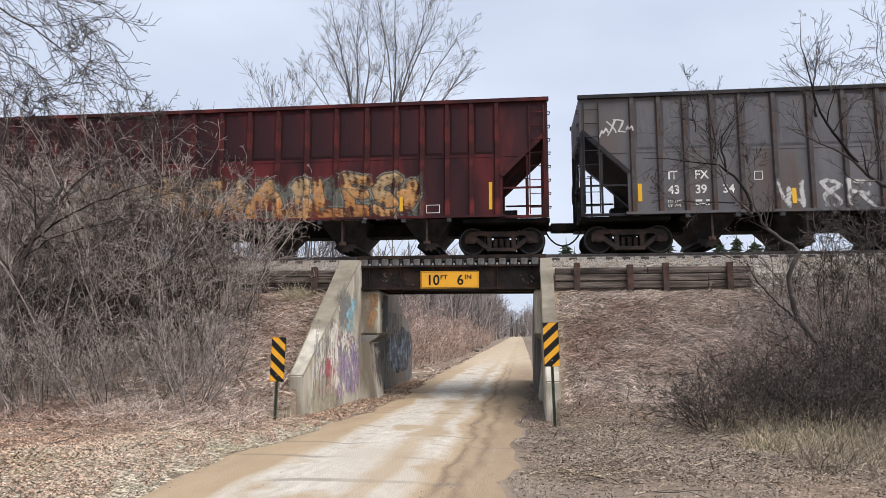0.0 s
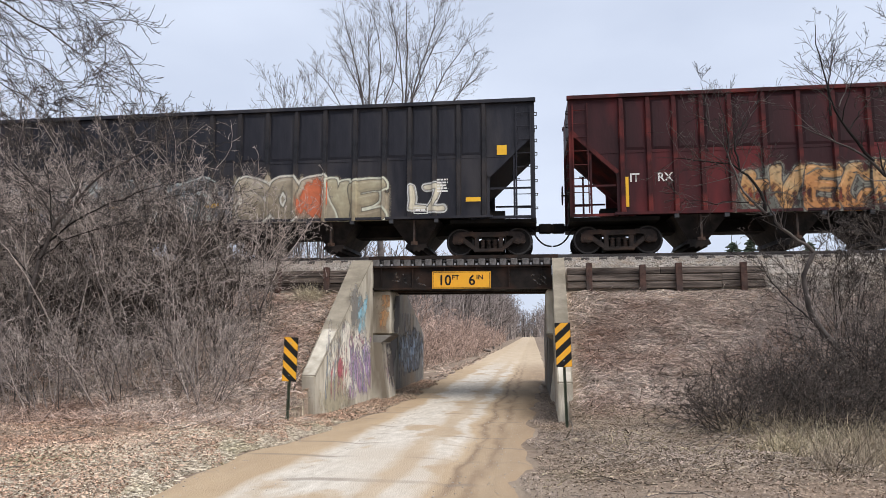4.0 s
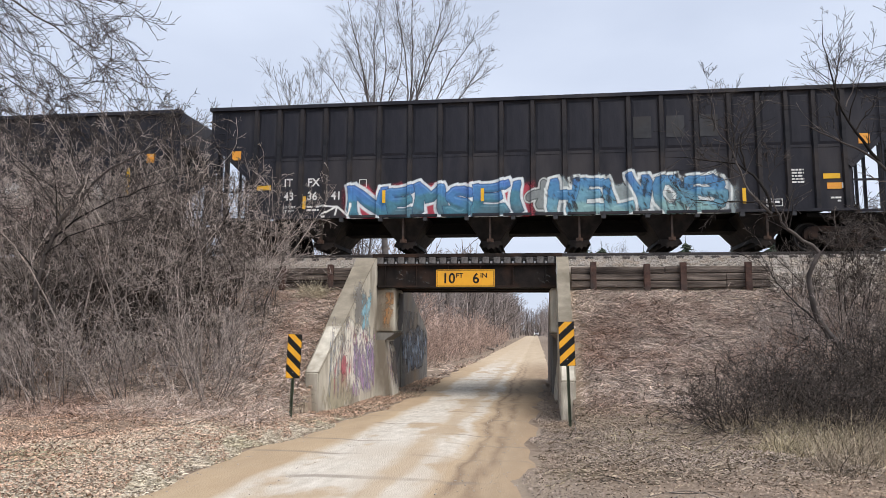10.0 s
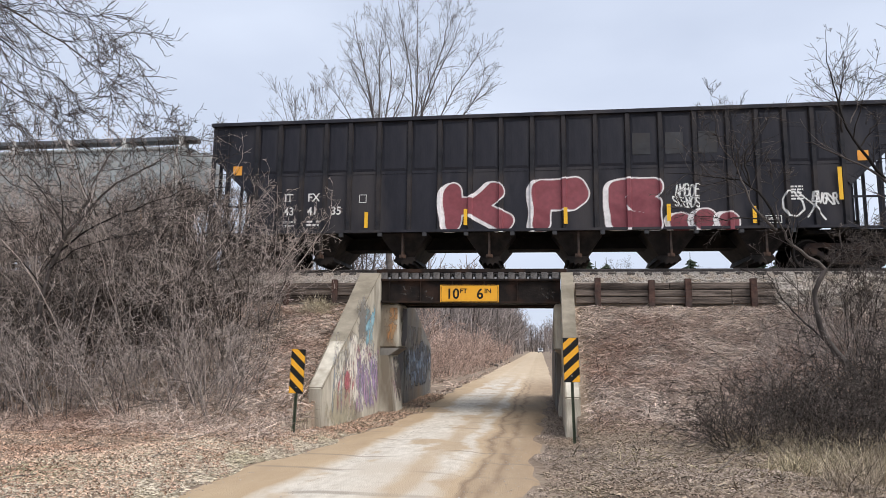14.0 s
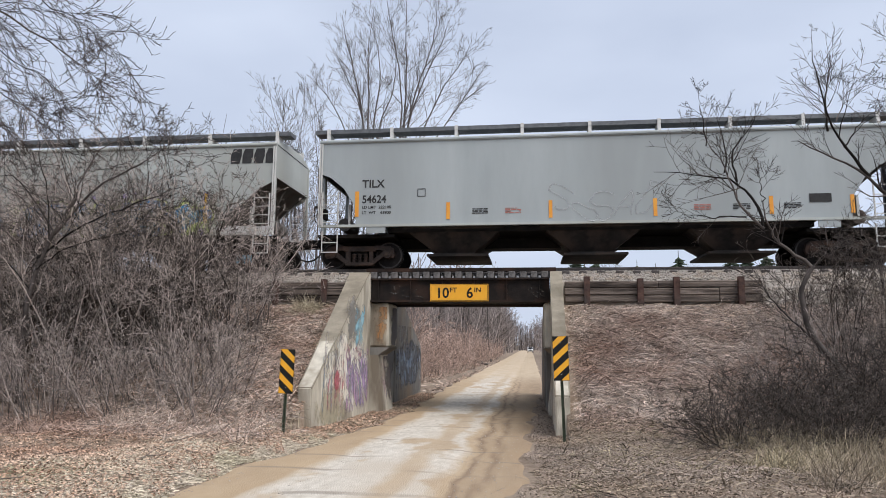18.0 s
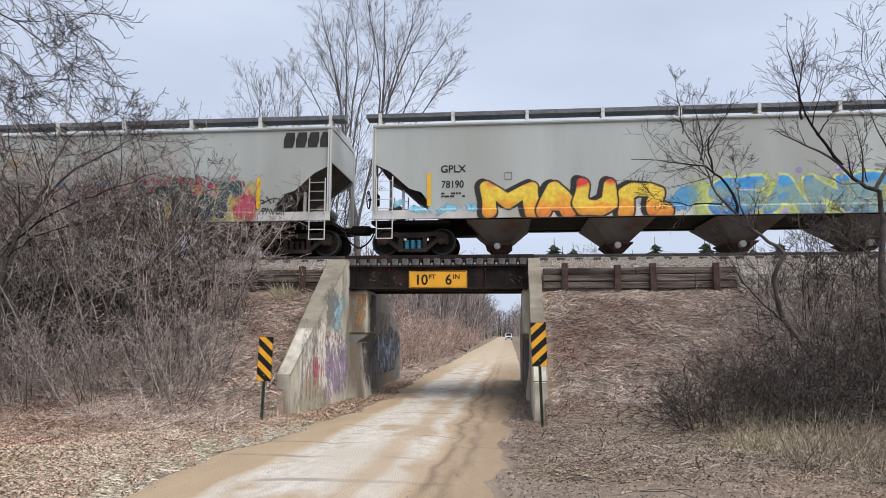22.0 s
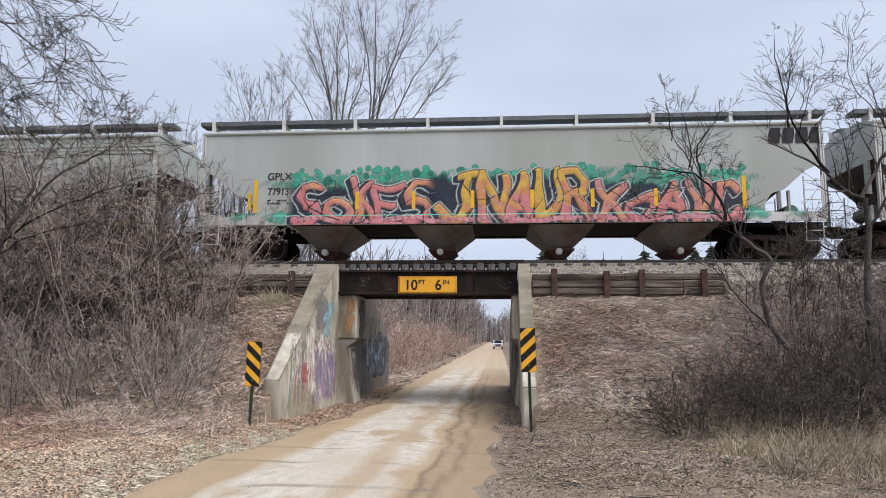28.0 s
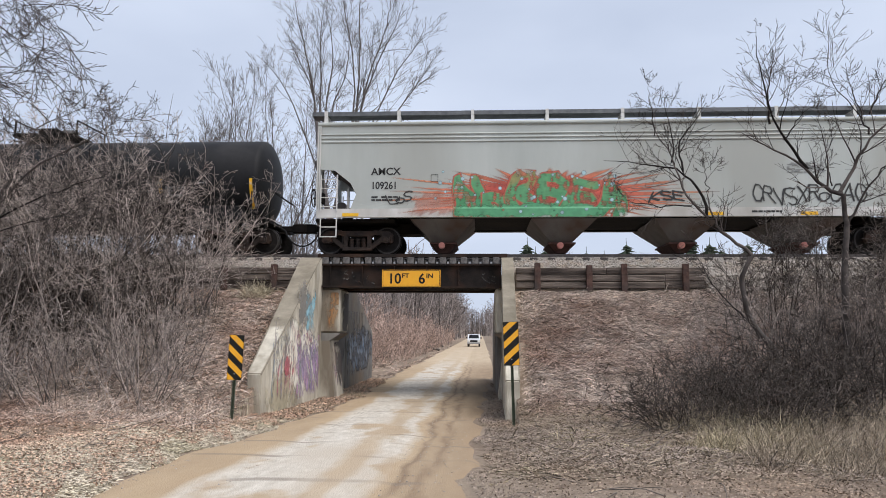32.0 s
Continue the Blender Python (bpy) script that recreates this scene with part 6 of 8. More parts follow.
    graffiti(h, "REAK", -5.1, -1.9, 1.04, 2.22, [(0.09, 0.025, 0.022), (0.18, 0.04, 0.035), (0.22, 0.07, 0.05), (0.10, 0.04, 0.032)], (0.012, 0.008, 0.008), (0.36, 0.12, 0.09), covered_depth, 0.105, 0.03, 0.03, 71, 0.022, 0.09, cloud=(0.16, 0.04, 0.035), mist=0.9, cells=(-5.02, -4.33, -3.54, -2.75, -1.95), chisel=0.7, relief=0.8, flare=0.4, shade=(0.06, -0.05, (0.26, 0.05, 0.04)), spots=((0.50, 0.40, 0.30), 18, 0.0, 0.5))
    graffiti(h, "BYAS", -2.0, 2.2, 1.04, 2.28, [(0.10, 0.018, 0.085), (0.19, 0.020, 0.075), (0.28, 0.024, 0.050), (0.25, 0.022, 0.046)], (0.02, 0.008, 0.02), (0.12, 0.30, 0.52), covered_depth, 0.20, 0.028, 0.075, 72, 0.022, 0.03, cells=(-2.0, -0.97, 0.0, 0.99, 2.2), chisel=0.6, relief=0.45, flare=0.35, blotchy=0.2, cloud=(0.44, 0.46, 0.50), mist=0.6)
    graffiti(h, "arBor", 2.55, 6.9, 1.04, 2.28, [(0.010, 0.045, 0.060), (0.012, 0.060, 0.068), (0.015, 0.085, 0.075)], (0.55, 0.52, 0.36), None, covered_depth, 0.185, 0.022, 0.0, 73, 0.022, 0.03, cloud=(0.56, 0.46, 0.12), mist=0.9, cells=(2.62, 3.60, 4.25, 4.95, 5.72, 6.55), chisel=0.15, flare=0.3, blotchy=0.3, spots=((0.54, 0.07, 0.13), 60, 0.55))
    haze_coat(h, 6.35, 7.05, 1.05, 1.9, (0.54, 0.07, 0.13), covered_depth, 78, "x", 0.9, 0.2, "crimson bubbles")
    graffiti(h, "oXCo", 7.0, 8.3, 1.48, 1.72, [K], None, None, covered_depth, 0.018, 0.0, 0.0, 74, 0.02, 0.06)
    graffiti(h, "RAVER", 7.2, 8.0, 1.22, 1.44, [K], None, None, covered_depth, 0.018, 0.0, 0.0, 75, 0.02, 0.01)
    haze_coat(h, -6.05, -5.05, 1.06, 2.2, (0.05, 0.10, 0.18), covered_depth, 70, "x", 0.95, 0.25, "dark blue spray")
    haze_coat(h, -5.75, -5.3, 1.5, 2.1, (0.34, 0.20, 0.14), covered_depth, 79, "x", 0.9, 0.2, "tan spray")
    haze_coat(h, -8.6, -6.1, 1.06, 1.42, (0.24, 0.44, 0.60), covered_depth, 77, "x", 0.7, 0.2, "light blue spray")
    for n, (x, w, q) in enumerate(((-7.4, 1.0, 0.75), (-5.35, 0.85, 0.95), (-3.7, 0.95, 0.8), (-1.45, 0.5, 0.5))):
        haze_coat(h, x, x + w, 3.02 - 0.03 * n, 3.24 - 0.03 * n, (0.50, 0.26, 0.08), covered_depth, 96 + n, "x", q, 0.2, "orange rust stain", "rust_streak", step=0.02)
        haze_coat(h, x + 0.6 * w, x + w, 2.94 - 0.03 * n, 3.28 - 0.03 * n, (0.46, 0.20, 0.05), covered_depth, 86 + n, "x", q, 0.15, "orange rust stain", "rust_streak", step=0.02)
    cars.append((h, -132.1))
    i = gplx("pale grey covered hopper car with salmon, gold and green graffiti", "77913")
    green = (0.05, 0.36, 0.24)
    deep = (0.02, 0.20, 0.13)
    LAYER[0] = 0
    haze_coat(i, -7.4, 7.6, 1.9, 2.65, (0.07, 0.36, 0.26), covered_depth, 80, "x", 0.75, 0.3, "green spray bubbles")
    haze_coat(i, -8.9, 9.0, 1.05, 1.5, (0.08, 0.42, 0.30), covered_depth, 81, "x", 0.85, 0.5, "green spray")
    graffiti(i, " ", -6.6, 7.2, 1.9, 2.55, [green], None, None, covered_depth, seed=87, step=0.024, spots=(green, 230, 0.0))
    graffiti(i, " ", -6.4, 7.0, 1.9, 2.45, [green], None, None, covered_depth, seed=88, step=0.024, spots=(deep, 80, 0.0))
    salmon = [(0.60, 0.20, 0.22), (0.58, 0.20, 0.17), (0.62, 0.28, 0.14), (0.56, 0.22, 0.20)]
    gold = [(0.60, 0.20, 0.20), (0.58, 0.26, 0.10), (0.62, 0.38, 0.06), (0.60, 0.36, 0.05)]
    navy = (0.015, 0.022, 0.045)
    K2 = dict(shade=(-0.10, -0.06, navy), chisel=0.6, relief=0.65, flare=0.45, blotchy=0.6, cloud=navy, mist=0.85, spike=0.4)
    graffiti(i, "SoXES", -6.43, -2.06, 1.02, 2.40, salmon, (0.020, 0.015, 0.02), (0.60, 0.64, 0.60), covered_depth, 0.105, 0.030, 0.028, 82, 0.022, 0.08, cells=(-6.43, -5.54, -4.66, -3.9, -3.03, -2.0), **K2)
    graffiti(i, "JNAUR", -2.06, 2.6, 1.02, 2.68, gold, (0.020, 0.015, 0.02), (0.58, 0.62, 0.56), covered_depth, 0.125, 0.030, 0.028, 83, 0.022, 0.06, cells=(-2.06, -0.72, 0.18, 0.95, 1.76, 2.65), **K2)
    graffiti(i, "XoAVC", 2.75, 7.0, 1.02, 2.32, salmon, (0.020, 0.015, 0.02), (0.60, 0.64, 0.60), covered_depth, 0.105, 0.030, 0.028, 84, 0.022, 0.08, cells=(2.75, 3.72, 4.64, 5.4, 6.2, 7.0), **K2)
    graffiti(i, "~~~~~~", -6.3, 6.9, 1.03, 1.28, [(0.60, 0.24, 0.26), (0.62, 0.30, 0.32)], None, None, covered_depth, 0.08, 0.0, 0.0, 86, 0.024, 0.05, fade=0.35)
    graffiti(i, "KZXNKVAXZK", -6.2, 6.7, 1.1, 2.2, [(0.02, 0.015, 0.02)], None, None, covered_depth, 0.014, 0.0, 0.0, 85, 0.022, 0.14, fade=0.1)
    graffiti(i, "XKZVXNKAZV", -6.1, 6.8, 1.2, 2.1, [(0.62, 0.60, 0.58)], None, None, covered_depth, 0.012, 0.0, 0.0, 89, 0.022, 0.16, fade=-0.1)
    for x in (-7.9, -4.5, -2.75, -0.95, 0.85, 2.65, 4.5):
        plate(i, x, x + 0.11, 1.50, 2.05, -1.594, "mark_yellow")
    cars.append((i, -152.4))
    j = covered_hopper("cream-grey covered hopper car with red and green spray", "car_grey", 20.3, 9.42, (-5.55, -1.88, 1.8, 5.45), "round")
    lettering("letters", "AMCX", 0.22, -7.74, 2.36, -1.59, M["mark_black"], j)
    lettering("numeral", "109261", 0.22, -7.74, 1.92, -1.59, M["mark_black"], j, 0.86)
    small_print(j, -7.72, 1.64, -1.59, 0.9, 2, "mark_black", 0.05, 2)
    panel_box(j, -5.9, -5.68, 2.14, 2.36, -1.59, "mark_black", 0.012)
    LAYER[0] = 0
    fur(j, -2.35, 1.72, 3.55, 0.72, (0.52, 0.085, 0.06), covered_depth, 90)
    haze_coat(j, -6.6, -5.0, 1.10, 1.7, (0.60, 0.20, 0.12), covered_depth, 97, "x", 0.45, 0.3, "orange spray")
    graffiti(j, "NoRBEA", -5.2, -0.1, 1.05, 2.35, [(0.07, 0.27, 0.12), (0.10, 0.31, 0.14), (0.26, 0.26, 0.10)], (0.46, 0.09, 0.06), None, covered_depth, 0.16, 0.05, 0.0, 91, 0.024, 0.10, chisel=0.5, fade=0.35, flare=0.5)
    haze_coat(j, -5.6, 0.1, 1.05, 1.38, (0.10, 0.36, 0.18), covered_depth, 93, "x", 0.85, 0.5, "green spray")
    graffiti(j, " ", -5.8, -0.2, 1.1, 2.2, [green], None, None, covered_depth, seed=98, step=0.022, spots=((0.36, 0.52, 0.56), 36, 0.0, 0.55))
    graffiti(j, "KSE", 0.7, 1.6, 1.45, 1.75, [K], None, None, covered_depth, 0.025, 0.0, 0.0, 94, 0.02, 0.05)
    graffiti(j, "LoS", -7.2, -6.4, 1.5, 1.8, [K], None, None, covered_depth, 0.018, 0.0, 0.0, 95, 0.02, 0.05)
    graffiti(j, "CRVSxRoCAG".replace("x", "X"), 3.7, 6.9, 1.42, 1.95, [K], None, None, covered_depth, 0.022, 0.0, 0.0, 92, 0.02, 0.06)
    small_print(j, 4.7, 2.62, -1.59, 1.1, 8, "mark_grey", 0.022, 4)
    for x in (-8.6, 2.3, 5.0, 8.2):
        plate(j, x, x + 0.5, 1.06, 1.16, -1.632, "mark_yellow")
    small_print(j, 3.6, 1.14, -1.632, 0.9, 1, "mark_black", 0.06, 6)
    cars.append((j, -172.75))
    k = tank_car("glossy black tank car with yellow reflectors")
    cars.append((k, -192.02))
    return cars


M["mark_green"] = mat("mark_green", (0.03, 0.22, 0.14), (0.05, 0.32, 0.20), 4.0, 0.6, 0, 0.0)
M["mark_grey"] = mat("mark_grey", (0.16, 0.16, 0.155), (0.24, 0.24, 0.235), 6.0, 0.6, 0, 0.0)
M["mark_orange"] = mat("mark_orange", (0.70, 0.28, 0.04), (0.78, 0.36, 0.05), 4.0, 0.5, 0, 0.0)
M["mark_rust"] = mat("mark_rust", (0.35, 0.12, 0.09), (0.45, 0.18, 0.14), 4.0, 0.5, 0, 0.0)
M["rib_brown"] = mat("rib_brown", (0.055, 0.048, 0.047), (0.110, 0.096, 0.093), 3.0, 0.8, 0, 0.2, 20, (0.085, 0.055, 0.043), 1.2)
M["rib_red"] = mat("rib_red", (0.030, 0.0120, 0.0130), (0.064, 0.0185, 0.0195), 2.0, 0.75, 0, 0.2, 20, (0.135, 0.027, 0.024), 1.2)
TRAIN = freight_train()


def pickup_truck():
    t = empty("pickup_truck")
    tagged(t, "pale silver pickup truck driving towards the bridge", "truck")
    bm = bmesh.new()
    # nose towards -y
    prof = [(-2.8, 0.45), (-2.8, 1.0), (-2.65, 1.12), (-1.25, 1.22), (-0.55, 1.88), (0.9, 1.9), (1.15, 1.3), (2.9, 1.28), (2.9, 0.5)]
    va = [bm.verts.new((-0.98, y, z)) for y, z in prof]
    vb = [bm.verts.new((0.98, y, z)) for y, z in prof]
    bm.faces.new(va)
    bm.faces.new(vb[::-1])
    for i in range(len(prof)):
        q = (i + 1) % len(prof)
        bm.faces.new((va[i], vb[i], vb[q], va[q]))
    bmesh.ops.bevel(bm, geom=bm.edges[:], offset=0.05, segments=2, affect="EDGES")
    part("body", bm, M["truck_white"], t)
    bm = bmesh.new()
    vs = [bm.verts.new(p) for p in ((-0.82, -1.24, 1.27), (0.82, -1.24, 1.27), (0.70, -0.62, 1.83), (-0.70, -0.62, 1.83))]
    bm.faces.new(vs)
    bmesh.ops.solidify(bm, geom=bm.faces[:], thickness=-0.02)
    part("windscreen", bm, M["glass_dark"], t)
    part("grille", boxes((-0.55, 0.55, -2.83, -2.805, 0.72, 1.0)), M["rubber"], t)
    part("bumper", boxes((-1.0, 1.0, -2.92, -2.81, 0.42, 0.64)), M["galv"], t)
    for s in (-1, 1):
        part("headlight", boxes((*sorted((s * 0.93, s * 0.60)), -2.84, -2.805, 0.80, 0.98)), M["lamp_glow"], t)
        part("mirror", boxes((*sorted((s * 1.02, s * 1.22)), -1.0, -0.85, 1.25, 1.48)), M["rubber"], t)
    for s in (-1, 1):
        for y in (-1.8, 1.75):
            bm = bmesh.new()
            cyl(bm, (s * 0.72, 0, 0), (s * 0.99, 0, 0), 0.38, n=20)
            o = part("wheel", bm, M["rubber"], t)
            o.matrix_basis = pose(0, y, 0.38)
    return t


TRUCK = pickup_truck()

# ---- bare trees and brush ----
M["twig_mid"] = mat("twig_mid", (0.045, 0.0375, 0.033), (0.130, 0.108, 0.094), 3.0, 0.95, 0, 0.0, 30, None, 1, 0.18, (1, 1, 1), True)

def tubes(P, R, sides):
    """Tubes along many lines at once: P is lines x points x 3, R lines x points."""
    n, k, _ = P.shape
    T = np.gradient(P, axis=1)
    T /= np.linalg.norm(T, axis=2, keepdims=True) + 1e-9
    ref = np.array((0.31, 0.77, 0.55))
    U = np.cross(T, ref)
    U /= np.linalg.norm(U, axis=2, keepdims=True) + 1e-9
    W = np.cross(T, U)
    ang = np.arange(sides) * 2 * np.pi / sides
    V = P[:, :, None, :] + R[:, :, None, None] * (np.cos(ang)[None, None, :, None] * U[:, :, None, :] + np.sin(ang)[None, None, :, None] * W[:, :, None, :])
    base = (np.arange(n)[:, None, None] * k + np.arange(k - 1)[None, :, None]) * sides
    s = np.arange(sides)[None, None, :]
    q = (s + 1) % sides
    F = np.stack([base + s, base + q, base + sides + q, base + sides + s], -1).reshape(-1, 4)
    return V.reshape(-1, 3), F


def unit(V):
    return V / (np.linalg.norm(V, axis=-1, keepdims=True) + 1e-9)


def lines(rng, p, d, length, r0, r1, k, curl, lift):
    """Curved lines from p along d; lift bends them up (or down when negative)."""
    n = len(p)
    P = np.zeros((n, k, 3))
    P[:, 0] = p
    d = unit(d)
    step = (length / (k - 1))[:, None]
    for i in range(1, k):
        d = unit(d + rng.normal(0, curl, (n, 3)) + np.array((0, 0, lift)))
        P[:, i] = P[:, i - 1] + d * step
    f = np.linspace(0, 1, k)[None, :]
    return P, r0[:, None] * (1 - f) + r1[:, None] * f


def offshoots(rng, P, R, per, ratio, spread, lift, curl, k, start=0.25, thin=0.55, tip=0.6):
    n, kk, _ = P.shape
    idx = np.repeat(np.arange(n), per)
    f = rng.uniform(start, 0.97, len(idx)) * (kk - 1)
    a = np.minimum(f.astype(int), kk - 2)
    t = (f - a)[:, None]
    p = P[idx, a] * (1 - t) + P[idx, a + 1] * t
    r = R[idx, a] * (1 - t[:, 0]) + R[idx, a + 1] * t[:, 0]
    d = unit(P[idx, a + 1] - P[idx, a])
    side = rng.normal(0, 1, d.shape)
    side = unit(side - (side * d).sum(1, keepdims=True) * d)
    ang = rng.normal(spread, 0.18, len(idx))[:, None]
    d = d * np.cos(ang) + side * np.sin(ang)
    whole = np.linalg.norm(P[:, -1] - P[:, 0], axis=1)[idx]
    length = whole * ratio * rng.uniform(0.5, 1.15, len(idx)) * (1.15 - tip * f / (kk - 1))
    return lines(rng, p, d, length, np.maximum(r * thin, 0.0025), np.full(len(idx), 0.0018), k, curl, lift)


def plant_mesh(seed, stems, height, radius, spread, levels, lean=(0, 0), foot=0.3, fine=0.0035, curl=0.10):
    """stems from one foot; levels: (offshoots a line, length ratio, angle, lift, sides)."""
    rng = np.random.default_rng(seed)
    a = rng.uniform(0, 6.283, stems)
    p = np.stack([np.cos(a) * foot * rng.uniform(0, 1, stems), np.sin(a) * foot * rng.uniform(0, 1, stems), np.full(stems, -0.15)], 1)
    tilt = rng.uniform(0.2, 1.0, stems) * spread
    d = np.stack([np.cos(a) * np.sin(tilt) + lean[0], np.sin(a) * np.sin(tilt) + lean[1], np.cos(tilt)], 1)
    L = height * rng.uniform(0.7, 1.0, stems)
    P, R = lines(rng, p, d, L, radius * rng.uniform(0.6, 1.0, stems), np.full(stems, radius * 0.12), 8, curl, 0.04)
    stem = raw_mesh("stem", *tubes(P, R, 6 if radius > 0.03 else 4))
    allv, allf, count = [], [], 0
    for per, ratio, ang, lift, sides in levels:
        P, R = offshoots(rng, P, R, per, ratio, ang, lift, 0.16, 5 if sides > 3 else 4)
        R = np.maximum(R, fine)
        V, F = tubes(P, R, sides)
        allv.append(V)
        allf.append(F + count)
        count += len(V)
    return stem, raw_mesh("twigs", np.concatenate(allv), np.concatenate(allf))


def limb_tree(seed, limbs, radius, levels, fine=0.005, y=0.0, sway=0.12, slim=0.52, depth=0.45, decay=0.94, trunk_bare=True):
    """A tree along given limbs (each a short run of x, z points, thickness by order), with twigs grown on them."""
    rng = np.random.default_rng(seed)
    P, R = [], []
    for k, limb in enumerate(limbs):
        q = np.array(limb, float)
        t = np.linspace(0, len(q) - 1, 13)
        x = np.interp(t, np.arange(len(q)), q[:, 0])
        z = np.interp(t, np.arange(len(q)), q[:, 1])
        for _ in range(2):
            x[1:-1] = (x[:-2] + 2 * x[1:-1] + x[2:]) / 4
            z[1:-1] = (z[:-2] + 2 * z[1:-1] + z[2:]) / 4
        yy = y + (0 if k == 0 else rng.normal(0, depth)) * np.linspace(0, 1, 13) + rng.normal(0, 0.02, 13)
        P.append(np.stack([x + rng.normal(0, 0.022, 13), yy, z + rng.normal(0, 0.02, 13)], 1))
        r = radius * (1.0 if k == 0 else slim * decay ** k)
        R.append(r * (1 - np.linspace(0, 1, 13) ** 0.8 * (0.5 if k == 0 else 0.86)))
    P, R = np.array(P), np.array(R)
    stem = raw_mesh("stem", *tubes(P, R, 7))
    allv, allf, count = [], [], 0
    if trunk_bare:
        P, R = P[1:], R[1:]
    for per, ratio, ang, lift, sides in levels:
        P, R = offshoots(rng, P, R, per, ratio, ang, lift, sway, 6, 0.12, 0.55, 0.62)
        R = np.maximum(R, fine)
        V, F = tubes(P, R, sides)
        allv.append(V)
        allf.append(F + count)
        count += len(V)
    return stem, raw_mesh("twigs", np.concatenate(allv), np.concatenate(allf))


def fan_tree(seed, stems, height, radius, fan, levels, fine, foot=0.8, curl=0.05):
    """A tree that forks near the ground into a fan of rising limbs with an egg-shaped crown of fine twigs."""
    rng = np.random.default_rng(seed)
    u = np.linspace(-1, 1, stems) + rng.normal(0, 0.10, stems)
    p = np.stack([np.round(u * 1.2) * foot, rng.normal(0, 0.3, stems), np.full(stems, -0.2)], 1)
    d = np.stack([np.sin(u * fan), rng.normal(0, fan * 0.55, stems), np.cos(u * fan)], 1)
    L = height * (1.0 - 0.30 * np.abs(u) ** 1.5) * rng.uniform(0.90, 1.04, stems)
    P, R = lines(rng, p, d, L, radius * rng.uniform(0.7, 1.0, stems), np.full(stems, fine * 1.5), 12, curl, 0.012)
    stem = raw_mesh("stem", *tubes(P, R, 6))
    allv, allf, count = [], [], 0
    for n, (per, ratio, ang, lift, sides) in enumerate(levels):
        P, R = offshoots(rng, P, R, per, ratio, ang, lift, 0.035, 6, 0.30 if n == 0 else 0.15, 0.5, 0.72)
        R = np.maximum(R, fine)
        V, F = tubes(P, R, sides)
        allv.append(V)
        allf.append(F + count)
        count += len(V)
    return stem, raw_mesh("twigs", np.concatenate(allv), np.concatenate(allf))


def grow(name, kinds, spots, material, label, category, group, seed=1, size=(0.85, 1.15), sink=0.05):
    """Plants of the given meshes on the ground at the spots, each a thing of its own."""
    rng = random.Random(seed)
    for i, spot in enumerate(spots):
        ob = empty(name)
        for me, pn in zip(kinds[i % len(kinds)], ("trunk" if name != "shrub" else "stem", "crown")):
            if not me.materials:
                me.materials.append(M[material])
            new(pn, me).parent = ob
        k = rng.uniform(*size) * (spot[2] if len(spot) > 2 else 1)
        turn = spot[3] if len(spot) > 3 else rng.uniform(0, 360)
        ob.matrix_basis = pose(spot[0] + (spot[4] if len(spot) > 4 else 0.0), spot[1], (0.0 if len(spot) > 3 and spot[0] == 0.0 else float(ground_z(spot[0], spot[1])) - sink), 0, 0, turn) @ Matrix.Diagonal((k, k, k, 1))
        tagged(ob, label, category, group)


def scatter(seed, n, x0, x1, y0, y1, gap=0.7):
    rng = random.Random(seed)
    out = []
    for _ in range(n * 30):
        x, y = rng.uniform(x0, x1), rng.uniform(y0, y1)
        if all((x - a) ** 2 + (y - b) ** 2 > gap * gap for a, b in out):
            out.append((x, y))
        if len(out) == n:
            break
    return out


